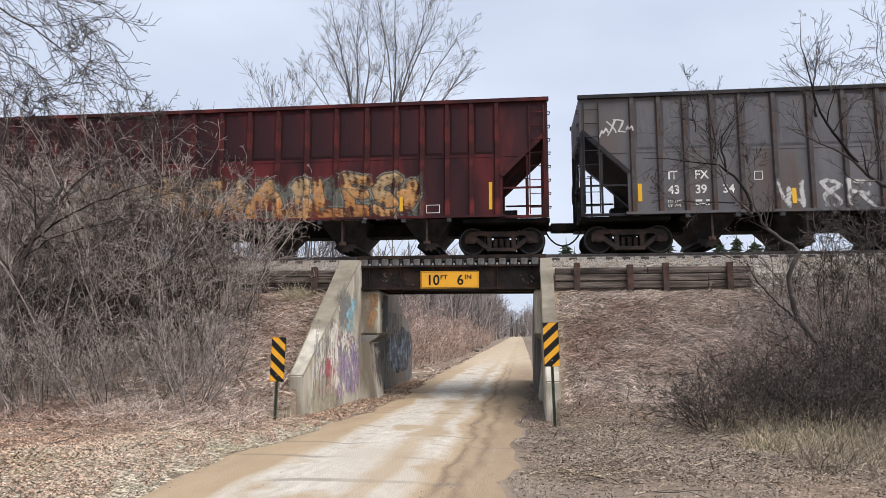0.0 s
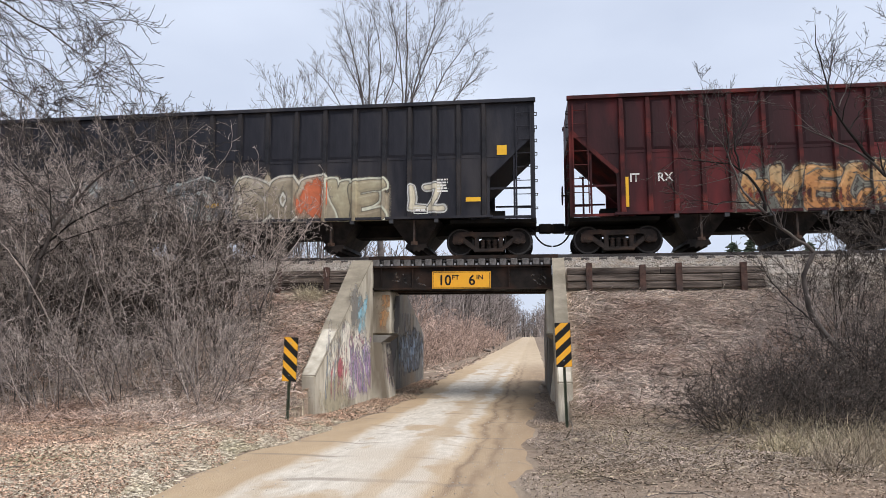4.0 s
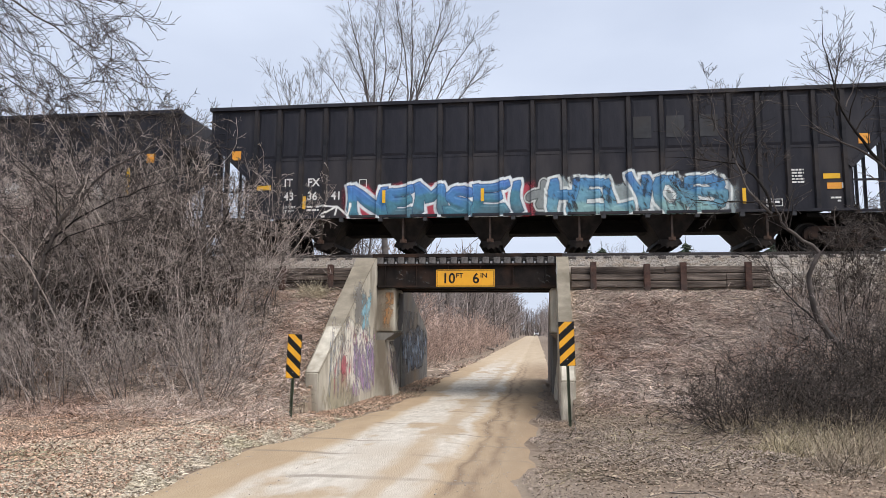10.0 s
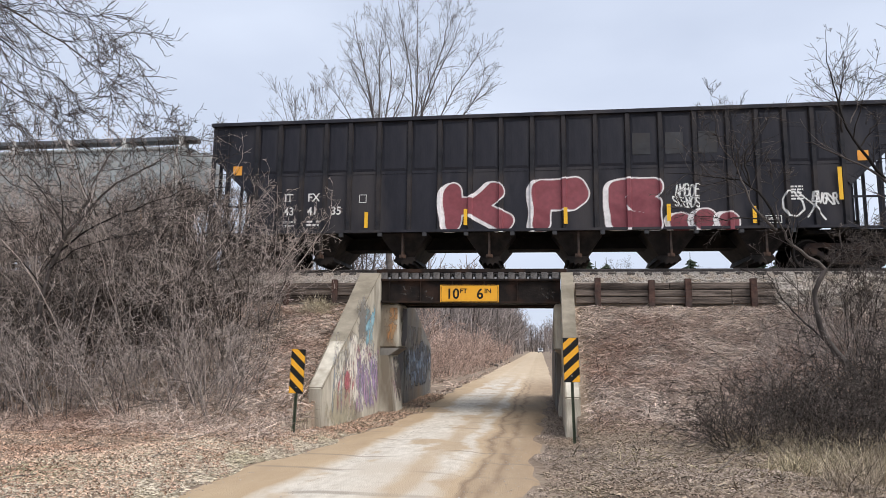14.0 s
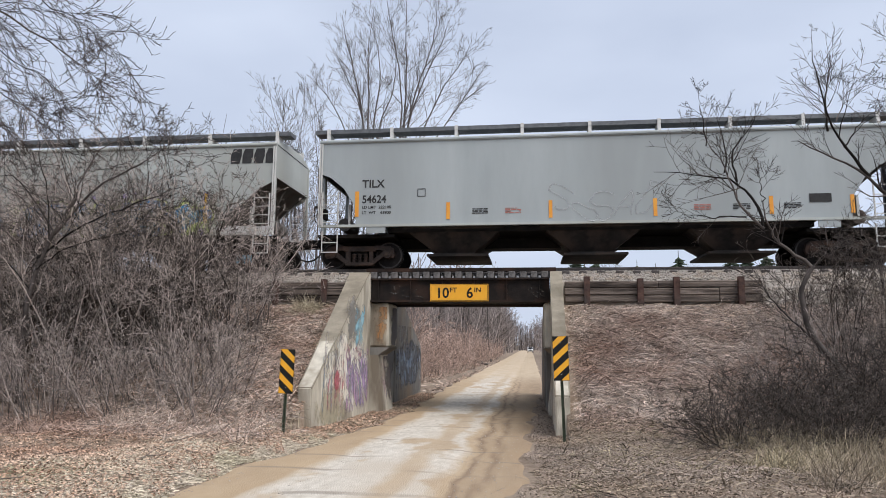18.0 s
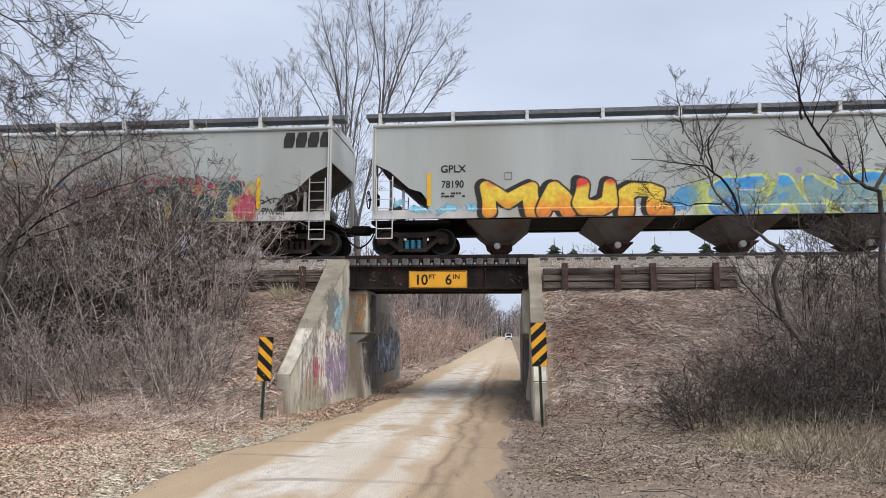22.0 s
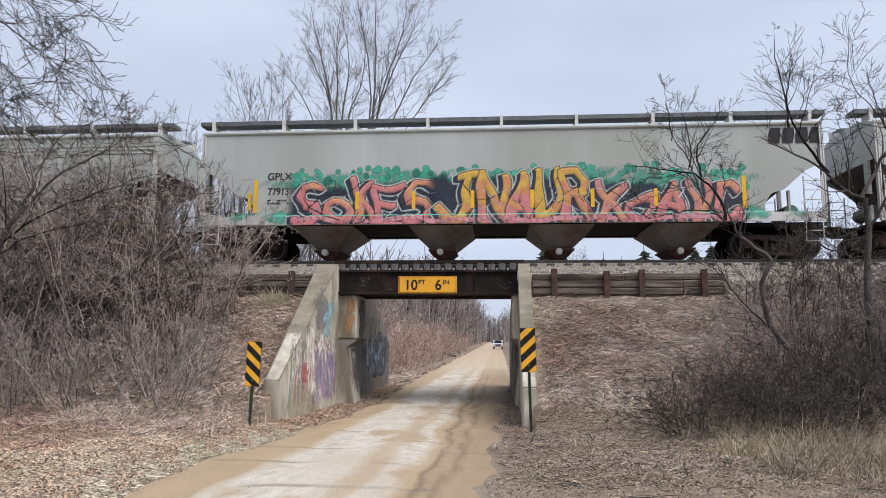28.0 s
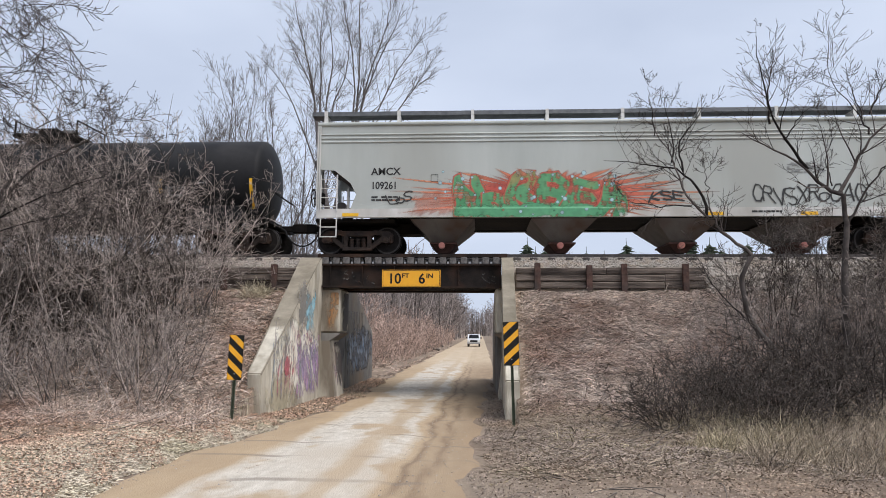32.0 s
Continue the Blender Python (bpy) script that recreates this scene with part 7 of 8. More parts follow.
def build_brush():
    # tall thicket on the bank and in front of it
    tall = [plant_mesh(100 + i, 9, 5.6, 0.027, 0.5, ((8, 0.40, 0.75, 0.0, 4), (5, 0.46, 0.85, -0.01, 3), (3, 0.5, 0.8, 0.0, 3)), fine=0.0046, curl=0.16) for i in range(5)]
    spots = [(x, y, 0.60 + 0.46 * min(1, max(0, (-x - 4.8) / 2.2))) for x, y in scatter(5, 34, -15.5, -5.5, -5.4, -1.7, 0.80)]
    spots += [(-5.5, -5.0, 0.5), (-5.4, -2.2, 0.5), (-4.9, -3.6, 0.3)]
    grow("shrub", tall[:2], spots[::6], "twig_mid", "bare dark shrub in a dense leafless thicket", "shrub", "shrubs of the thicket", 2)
    grow("shrub", tall[2:], [s for k, s in enumerate(spots) if k % 6], "twig", "bare grey-brown shrub in a dense leafless thicket", "shrub", "shrubs of the thicket", 3)
    low = [plant_mesh(120 + i, 16, 2.3, 0.014, 0.75, ((6, 0.45, 0.7, 0.02, 3), (4, 0.45, 0.8, 0.0, 3)), foot=0.5, fine=0.004) for i in range(3)]
    spots = [(x, y) for x, y in scatter(6, 24, -15.5, -4.6, -7.0, -5.2, 0.6)]
    grow("shrub", low, spots, "twig", "low bare bramble shrub at the foot of the bank", "shrub", "low shrubs", 4)
    # added brambles whose dark twig colour stands for the thicket's inner shade
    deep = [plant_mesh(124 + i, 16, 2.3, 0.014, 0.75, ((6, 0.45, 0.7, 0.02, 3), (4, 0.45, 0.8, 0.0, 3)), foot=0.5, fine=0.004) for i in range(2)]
    grow("shrub", deep, [(x, y, 1.15) for x, y in scatter(8, 20, -13.5, -6.4, -5.0, -2.6, 0.7)], "twig_mid", "bramble shrub deep in the thicket, darkened to stand for shade", "shrub", "low shrubs", 6)
    # larger crooked tree standing in the thicket
    twist = ((9, 0.50, 0.70, 0.04, 4), (6, 0.65, 0.75, 0.02, 3), (4, 0.65, 0.75, 0.02, 3))
    crook = limb_tree(141, (
        ((-9.6, 0.0), (-9.5, 2.5), (-9.4, 3.7), (-9.0, 4.6), (-8.5, 5.4)),
        ((-9.0, 4.6), (-7.9, 5.7), (-7.2, 6.0), (-6.7, 6.1), (-6.3, 6.4), (-5.4, 6.8)),
        ((-9.4, 4.0), (-8.0, 5.0), (-6.9, 5.4), (-5.8, 5.8)),
        ((-8.5, 5.4), (-8.4, 6.2), (-7.9, 6.8), (-7.2, 7.1), (-6.8, 7.2)),
        ((-9.0, 4.6), (-9.9, 5.9), (-10.8, 6.0), (-11.7, 5.8)),
        ((-9.4, 3.7), (-8.4, 4.2), (-7.0, 4.5), (-5.8, 4.3)),
        ((-9.1, 4.4), (-9.1, 5.8), (-9.3, 6.6), (-8.9, 7.1)),
        ((-9.4, 3.2), (-10.4, 4.2), (-11.4, 4.4), (-12.4, 4.9))), 0.068, twist, 0.0046, 0.0, 0.17, 0.50, 0.45, 0.90)
    grow("tree", [crook], [(0.0, -6.0, 1.0, 0)], "twig_dark", "dark crooked leafless tree in the thicket", "tree", "trees of the thicket", 9, (1, 1), 0.35)
    # tree beside the eye whose drooping limbs hang into the view
    drop = ((12, 0.48, 0.42, -0.10, 4), (8, 0.58, 0.50, -0.05, 3), (3, 0.60, 0.60, 0.08, 3))
    near = limb_tree(151, (
        ((-9.2, 0.0), (-9.0, 4.0), (-8.8, 7.0), (-8.2, 9.5)),
        ((-8.5, 8.4), (-7.0, 8.5), (-5.6, 7.5), (-4.8, 7.1), (-4.2, 6.7), (-3.8, 6.35), (-3.5, 6.3)),
        ((-8.6, 8.2), (-7.4, 7.9), (-6.2, 7.4), (-5.4, 6.9), (-4.6, 6.2), (-4.1, 6.1)),
        ((-8.8, 7.6), (-7.7, 7.4), (-6.6, 6.9), (-5.7, 6.3), (-5.0, 5.8), (-4.5, 5.7)),
        ((-8.9, 7.0), (-7.7, 6.7), (-6.5, 6.1), (-5.8, 5.6), (-5.1, 5.4)),
        ((-8.4, 8.9), (-6.8, 9.2), (-5.4, 8.3), (-4.6, 7.5), (-4.0, 7.25), (-3.6, 7.1)),
        ((-8.9, 6.6), (-7.6, 6.1), (-6.4, 5.3), (-5.8, 4.7), (-5.4, 4.5)),
        ((-8.6, 8.0), (-7.2, 8.3), (-6.2, 7.9), (-5.4, 7.3), (-4.9, 6.6)),
        ((-8.8, 7.3), (-7.6, 7.0), (-6.8, 6.2), (-6.3, 5.5), (-6.0, 5.2)),
        ((-8.3, 9.2), (-6.6, 9.7), (-5.2, 9.1), (-4.4, 8.2), (-4.1, 7.6))), 0.14, drop, 0.0046, 0.0, 0.20, 0.22, 0.6)
    grow("tree", [near], [(0.0, -11.0, 1.0, 0.0, -1.15)], "twig_dark", "tall dark leafless tree with drooping fine branches", "tree", "", 10, (1, 1), 0.0)
    # trees over the right bank
    rise = ((9, 0.58, 0.78, 0.04, 4), (4, 0.66, 0.78, 0.04, 3), (2, 0.66, 0.72, 0.03, 3))
    one = limb_tree(163, (
        ((9.1, 0.2), (8.7, 1.4), (8.1, 1.9), (7.8, 2.6), (7.7, 3.2), (8.0, 3.7)),
        ((8.0, 3.7), (7.5, 4.1), (7.2, 4.5), (7.1, 4.8), (7.1, 5.1)),
        ((7.1, 4.6), (7.1, 5.1), (6.7, 5.6), (6.4, 5.8), (5.6, 5.9), (5.0, 6.0)),
        ((7.1, 4.6), (6.7, 4.9), (6.5, 5.4), (6.4, 6.0), (6.0, 6.4), (6.0, 7.0)),
        ((8.1, 1.9), (7.6, 2.6), (7.2, 3.1), (7.0, 3.7)),
        ((6.6, 5.6), (6.5, 6.3), (7.0, 6.9), (7.2, 7.2)),
        ((6.4, 5.8), (6.5, 6.4), (6.4, 7.1), (6.5, 7.5)),
        ((6.8, 4.8), (5.8, 4.9), (5.3, 5.1)),
        ((6.0, 6.4), (5.9, 7.1), (5.8, 7.6)),
        ((7.1, 5.1), (7.1, 5.6), (7.5, 6.0)),
        ((8.0, 3.7), (8.4, 4.1), (8.7, 4.3))), 0.085, rise, 0.0042, 0.0, 0.10, 0.62, 0.35, 0.86)
    two = limb_tree(166, (
        ((10.2, 0.0), (10.1, 2.3), (10.1, 3.4), (10.3, 4.5), (10.2, 5.1)),
        ((10.2, 5.1), (9.8, 5.3), (9.5, 5.7), (9.0, 6.1), (8.4, 6.4), (7.9, 6.6)),
        ((10.2, 5.2), (10.6, 6.0), (10.9, 6.5), (11.3, 6.8), (11.9, 7.2)),
        ((9.5, 5.7), (9.1, 6.2), (8.7, 6.8), (8.6, 7.6), (8.4, 8.3), (8.4, 8.8)),
        ((10.3, 4.5), (10.8, 5.3), (11.2, 5.8), (11.8, 6.4)),
        ((8.7, 6.8), (8.7, 7.7), (9.0, 8.5)),
        ((10.9, 6.5), (10.8, 7.3), (10.7, 8.2)),
        ((10.9, 7.0), (11.3, 8.1)),
        ((9.0, 6.4), (9.4, 7.0), (9.7, 7.2)),
        ((10.0, 5.3), (9.9, 6.0), (10.2, 6.6)),
        ((8.9, 7.0), (9.2, 7.6), (9.6, 8.5)),
        ((10.8, 6.9), (10.1, 7.7), (10.0, 8.4), (10.2, 9.0)),
        ((10.1, 3.5), (9.6, 4.0), (9.1, 4.2), (8.7, 4.2))), 0.095, rise, 0.0042, 0.0, 0.10, 0.62, 0.35, 0.87)
    grow("tree", [one], [(0.0, -5.4, 1.0, 0)], "twig_dark", "leaning dark leafless tree on the bank", "tree", "trees on the bank", 11, (1, 1), 0.5)
    grow("tree", [two], [(0.0, -5.0, 1.0, 0)], "twig_dark", "dark leafless tree with upright twigs on the bank", "tree", "trees on the bank", 11, (1, 1), 0.8)
    tangle = [plant_mesh(170 + i, 26, 2.1, 0.024, 1.25, ((6, 0.62, 0.7, -0.06, 4), (4, 0.62, 0.75, -0.04, 3), (1, 0.5, 0.9, -0.02, 3)), foot=0.55, fine=0.0054, curl=0.24) for i in range(3)]
    spots = [(5.4, -8.2, 0.66), (6.0, -7.6, 0.78), (6.6, -8.3, 0.66), (7.1, -7.3, 0.95), (7.9, -7.0, 1.0), (8.9, -6.9, 1.05), (9.9, -6.5, 1.0), (8.3, -6.1, 0.9), (6.4, -7.0, 0.8), (7.3, -8.2, 0.75), (10.9, -6.9, 0.95), (11.7, -6.2, 1.05)]
    grow("bush", tangle, spots, "twig_mid", "dark tangled leafless bush low on the bank", "bush", "bushes on the bank", 12)
    veil = [plant_mesh(180 + i, 10, 3.6, 0.020, 0.55, ((8, 0.42, 0.8, 0.01, 4), (5, 0.48, 0.85, 0.0, 3), (3, 0.5, 0.85, 0.0, 3)), foot=0.4, fine=0.0045, curl=0.14) for i in range(3)]
    grow("shrub", veil[:1], [(9.4, -3.4, 0.9), (10.6, -3.0, 0.95), (11.8, -3.6, 0.95), (12.8, -3.0, 1.0), (8.8, -2.6, 0.6)], "twig_mid", "dark bare shrub high on the bank", "shrub", "tall shrubs on the bank", 15)
    grow("shrub", veil[1:], [(9.2, -5.3, 0.7), (10.6, -5.7, 0.85), (11.6, -5.0, 1.0), (9.8, -4.2, 0.65), (10.9, -4.6, 0.9), (12.4, -4.4, 1.1)], "twig_soft", "tall bare shrub in the brush of the bank", "shrub", "tall shrubs on the bank", 14)
    grow("shrub", low, [(6.9, -5.3, 0.9), (8.6, -4.6, 1.0), (10.2, -4.6, 1.1), (11.5, -3.6, 1.1), (9.6, -3.0, 0.9), (12.8, -5.6, 1.2), (7.9, -3.7, 0.7)], "under_brush", "thin bare shrub among dead grass", "shrub", "shrubs on the bank", 13)


def build_far_trees():
    # tall trees behind the railway
    big = limb_tree(205, (
        ((-0.9, 0.0), (-0.8, 5.0), (-1.0, 8.0), (-1.7, 11.0)),
        ((-1.0, 7.0), (-0.5, 9.5), (0.3, 12.0), (0.4, 14.6), (0.4, 16.6), (-0.1, 18.4), (-0.4, 20.8)),
        ((-1.4, 9.5), (-1.8, 12.0), (-1.7, 14.7), (-1.8, 16.7), (-2.0, 18.5), (-1.7, 21.3)),
        ((-1.6, 10.5), (-2.0, 14.7), (-2.3, 16.4), (-2.8, 18.2), (-3.2, 20.3)),
        ((0.3, 12.0), (0.4, 14.6), (0.5, 17.5), (0.4, 19.7), (0.5, 21.1)),
        ((0.2, 11.5), (0.6, 14.8), (1.5, 17.6), (2.0, 19.6), (2.0, 21.0)),
        ((-1.5, 10.5), (-1.4, 14.7), (-1.1, 16.4), (-1.3, 18.9), (-2.2, 21.1)),
        ((-1.6, 11.0), (-2.1, 14.7), (-2.8, 16.4), (-3.8, 18.2), (-4.2, 19.1)),
        ((0.0, 11.0), (0.8, 14.8), (1.9, 17.1), (2.7, 18.7), (2.9, 19.4)),
        ((-1.4, 11.0), (-1.0, 14.7), (-0.4, 15.8), (-0.3, 18.0), (-0.6, 20.5)),
        ((0.0, 10.5), (1.9, 14.5), (2.5, 16.0), (3.7, 17.5), (4.0, 18.2)),
        ((-1.5, 10.0), (-3.4, 14.6), (-4.1, 15.8), (-5.0, 16.9)),
        ((0.0, 10.0), (3.2, 14.5), (4.0, 15.5), (4.5, 16.3))), 0.24, ((16, 0.31, 0.52, 0.05, 4), (6, 0.52, 0.58, 0.04, 3), (3, 0.60, 0.58, 0.03, 3)), 0.0052, 0.0, 0.08, 0.36, 0.9, 0.95)
    grow("tree", [big], [(-5.0, 15.0, 1.0, 0.01)], "bark_pale", "tall grey leafless tree with a fan of rising limbs", "tree", "trees behind the railway", 20, (1, 1))
    mid = [fan_tree(210 + i, 7, 15.5, 0.075, 0.26, ((16, 0.28, 0.48, 0.05, 4), (7, 0.52, 0.54, 0.04, 3), (2, 0.60, 0.55, 0.03, 3)), 0.0058, 0.3, 0.05) for i in range(3)]
    spots = [(-10.4, 17.0, 1.08), (-17.4, 21.0, 1.16), (-14.6, 22.0, 1.32), (-12.2, 22.5, 1.24), (-20.5, 23.0, 1.15), (-24.0, 20.0, 1.0), (-28.0, 22.0, 1.0), (-8.6, 20.0, 1.1), (-19.0, 30.0, 1.2), (-32.0, 26.0, 1.1)]
    grow("tree", mid, spots, "bark_pale", "slender leafless tree beyond the track", "tree", "trees behind the railway", 21, (0.96, 1.04))
    # woods along the road beyond the bridge
    wood = [plant_mesh(230 + i, 2, 13.0, 0.14, 0.16, ((10, 0.34, 0.8, 0.05, 4), (6, 0.42, 0.7, 0.03, 3), (4, 0.5, 0.7, 0.02, 3)), foot=0.7, fine=0.014, curl=0.05) for i in range(4)]
    left = [(-5.2 - 1.6 * abs(math.sin(i * 2.7)) - 0.02 * i * i * 0.1, 20 + i * 5.5) for i in range(22)]
    left += [(x, y) for x, y in scatter(31, 30, -34, -8, 24, 130, 3.0)]
    left += [(x, y, 1.1) for x, y in scatter(32, 60, -14, -3.9, 55, 230, 2.2)]
    left += [(x, y, 1.5) for x, y in scatter(37, 26, -12, -3.6, 70, 210, 3.0)]
    left = [(p[0], p[1], min(p[2] if len(p) > 2 else 1.0, (1.2 + 0.115 * (p[1] + 20.5)) / 13.0)) for p in left]
    grow("tree", wood, left, "twig_far", "grey leafless tree in the roadside wood", "tree", "trees of the wood", 22, (0.8, 1.15))
    bold = [plant_mesh(245 + i, 1, 14.0, 0.24, 0.10, ((12, 0.34, 0.8, 0.05, 4), (6, 0.42, 0.7, 0.03, 3), (3, 0.5, 0.7, 0.02, 3)), foot=0.1, fine=0.014, curl=0.06) for i in range(2)]
    grow("tree", bold, [(-3.4, 78, 1.0), (-3.6, 100, 1.05), (-5.2, 66, 0.9), (-4.8, 52, 0.8)], "bark_pale", "dark leafless tree at the road's edge", "tree", "trees of the wood", 28)
    right = [(6.8 + 1.2 * abs(math.sin(i * 1.9)), 62 + i * 9.0, 0.75) for i in range(14)]
    right += [(x, y, 0.7) for x, y in scatter(33, 16, 9, 40, 90, 200, 5.0)]
    right += [(x, y, 0.8) for x, y in scatter(34, 14, 4.6, 9, 110, 300, 4.0)]
    grow("tree", wood, right, "twig_far", "grey leafless tree in the roadside wood", "tree", "trees of the wood", 23, (0.8, 1.1))
    under = [plant_mesh(250 + i, 20, 3.0, 0.016, 0.6, ((7, 0.42, 0.65, 0.02, 3), (5, 0.45, 0.7, 0.0, 3)), foot=1.0, fine=0.008) for i in range(3)]
    spots = [(-4.0 - 0.5 * abs(math.sin(i * 1.3)), 11.5 + i * 2.2, 0.75 + 0.03 * i) for i in range(16)]
    spots += [(-3.7 - 0.6 * abs(math.sin(i * 1.7)), 48 + i * 3.6, 0.8) for i in range(18)]
    spots += [(-5.0 - 1.2 * abs(math.sin(i * 2.3)), 50 + i * 4.1, 1.2) for i in range(16)]
    spots += [(x, y, 1.3) for x, y in scatter(35, 80, -22, -4.6, 11, 80, 1.4)]
    spots += [(4.6 + 0.4 * abs(math.sin(i * 2.1)), 12 + i * 4.0, 0.5) for i in range(12)]
    spots += [(x, y, 0.8) for x, y in scatter(36, 26, 6, 26, 14, 90, 2.2)]
    grow("shrub", under, spots, "under_brush", "reddish-brown bare undergrowth shrub", "shrub", "undergrowth of the wood", 24)
    # far wood: one uneven mass of stems that closes the view
    rng = np.random.default_rng(41)
    n = 2600
    x = rng.uniform(-330, 330, n)
    y = 250 + rng.uniform(0, 90, n) + 0.2 * np.abs(x)
    x[:300] = rng.uniform(-45, 25, 300)
    y[:300] = 315 + rng.uniform(0, 60, 300)
    keep = (np.abs(x - 0.3) > 4.5) | (y > 312)
    x, y = x[keep], y[keep]
    p = np.stack([x, y, ground_z(x, y) - 0.3], 1)
    x2, y2 = rng.uniform(-42, -4.2, 900), rng.uniform(60, 260, 900)
    x, y = np.concatenate([x, x2]), np.concatenate([y, y2])
    p = np.stack([x, y, ground_z(x, y) - 0.3], 1)
    P, R = lines(rng, p, np.stack([rng.normal(0, 0.06, len(x)), rng.normal(0, 0.06, len(x)), np.ones(len(x))], 1), rng.uniform(9, 15, len(x)), np.full(len(x), 0.20), np.full(len(x), 0.05), 5, 0.05, 0.03)
    V, F = tubes(P, R, 3)
    P2, R2 = offshoots(rng, P, R, 16, 0.36, 0.75, 0.05, 0.12, 4, 0.10)
    V2, F2 = tubes(P2, np.maximum(R2, 0.045), 3)
    ob = link_mesh("far_wood", raw_mesh("far_wood", np.concatenate([V, V2]), np.concatenate([F, F2 + len(V)])), M["twig_far"])
    tagged(ob, "distant grey leafless wood", "wood", kind="stuff")
    # dark conifers far off
    def conifer(seed):
        r = np.random.default_rng(seed)
        k = 420
        z = r.uniform(0.08, 1.0, k) ** 0.9 * 9
        a = r.uniform(0, 6.283, k)
        L = np.minimum(1.5, (9.9 - z) * 0.50) * r.uniform(0.6, 1.15, k)
        pts = np.stack([np.zeros(k), np.zeros(k), z], 1)
        d = np.stack([np.cos(a), np.sin(a), r.uniform(-0.25, 0.15, k)], 1)
        P, R = lines(r, pts, d, L, np.full(k, 0.16), np.full(k, 0.03), 4, 0.08, -0.06)
        V, F = tubes(P, R, 4)
        Pt = np.array([[(0, 0, -0.3), (0, 0, 3), (0, 0, 6.5), (0, 0, 9.8)]], float)
        V2, F2 = tubes(Pt, np.array([[0.22, 0.17, 0.09, 0.02]]), 6)
        return raw_mesh("trunk", V2, F2), raw_mesh("crown", V, F)
    spots = [(11.6, 118, 2.12), (13.4, 120, 1.98), (15.4, 118, 2.05), (31.6, 118, 2.10), (41.3, 118, 2.12), (42.8, 120, 2.02), (44.8, 118, 2.18), (48.2, 118, 2.10), (52, 122, 2.0), (24, 121, 1.95), (27.5, 120, 1.90), (56, 119, 2.1), (60, 121, 2.0)]
    grow("conifer", [conifer(1), conifer(2)], spots, "conifer", "dark green conifer far behind the track", "tree", "far conifers", 26, (0.985, 1.015))
    grow("tree", mid[1:], [(17.6, 116, 1.36), (19.4, 117, 1.33), (36.0, 117, 1.28)], "bark_pale", "slender leafless tree beyond the track", "tree", "trees behind the railway", 27, (0.98, 1.02))
    # fallen trunk beside the road
    rng = np.random.default_rng(8)
    P, R = lines(rng, np.array([[-2.75, 60.0, -0.08], [-3.2, 60.1, 0.0]]), np.array([[-1, 0.05, 0.30], [-0.8, -0.3, 0.6]]), np.array([4.6, 1.6]), np.array([0.14, 0.06]), np.array([0.08, 0.03]), 6, 0.04, 0.0)
    V, F = tubes(P, R, 8)
    tagged(link_mesh("fallen_trunk", raw_mesh("fallen_trunk", V, F), M["bark"]), "fallen bare tree trunk beside the gravel road", "log")


M["under_brush"] = mat("under_brush", (0.30, 0.212, 0.172), (0.52, 0.395, 0.335), 0.8, 0.95, 0, 0.0, 30, None, 1, 0.18, (1, 1, 1), True)


# ---- dead grass, leaves, stones ----
def blades(name, seed, n, x0, x1, y0, y1, length, flow, flat, material, label, clump=0.25, width=0.010, mask=None):
    """Dead grass: bent blades in clumps that lie along flow."""
    rng = np.random.default_rng(seed)
    c = max(1, n // 26)
    cx, cy = rng.uniform(x0, x1, c), rng.uniform(y0, y1, c)
    i = rng.integers(0, c, n)
    x, y = cx[i] + rng.normal(0, clump, n), cy[i] + rng.normal(0, clump, n)
    ok = (x > x0 - 0.3) & (x < x1 + 0.3)
    if mask:
        ok &= mask(x, y)
    x, y, i = x[ok], y[ok], i[ok]
    n = len(x)
    p = np.stack([x, y, ground_z(x, y) - 0.02], 1)
    turn = rng.normal(0, 0.75, c)[i] + rng.normal(0, 0.5, n)
    fx = flow[0] * np.cos(turn) - flow[1] * np.sin(turn)
    fy = flow[0] * np.sin(turn) + flow[1] * np.cos(turn)
    up = rng.uniform(0.2, 1.0, n) * (1 - flat) + 0.15
    d = unit(np.stack([fx * flat + rng.normal(0, 0.25, n), fy * flat + rng.normal(0, 0.25, n), up], 1))
    L = length * rng.uniform(0.45, 1.2, n) * rng.uniform(0.7, 1.2, c)[i]
    k = 4
    P = np.zeros((n, k, 3))
    P[:, 0] = p
    for q in range(1, k):
        d = unit(d + np.stack([rng.normal(0, 0.16, n), rng.normal(0, 0.16, n), -0.20 - 0.10 * rng.uniform(0, 1, n)], 1))
        P[:, q] = P[:, q - 1] + d * (L / (k - 1))[:, None]
        P[:, q, 2] = np.maximum(P[:, q, 2], ground_z(P[:, q, 0], P[:, q, 1]) + 0.012)
    s = unit(np.cross(P[:, 1] - P[:, 0], rng.normal(0, 1, (n, 3))))[:, None, :]
    w = (width * rng.uniform(0.6, 1.4, n))[:, None, None] * np.array((1, 0.9, 0.65, 0.15))[None, :, None]
    V = np.stack([P - s * w, P + s * w], 2).reshape(-1, 3)
    b = np.arange(n)[:, None] * (2 * k) + 2 * np.arange(k - 1)[None, :]
    F = np.stack([b, b + 1, b + 3, b + 2], -1).reshape(-1, 4)
    tagged(link_mesh(name, raw_mesh(name, V, F), M[material]), label, "grass", kind="stuff")


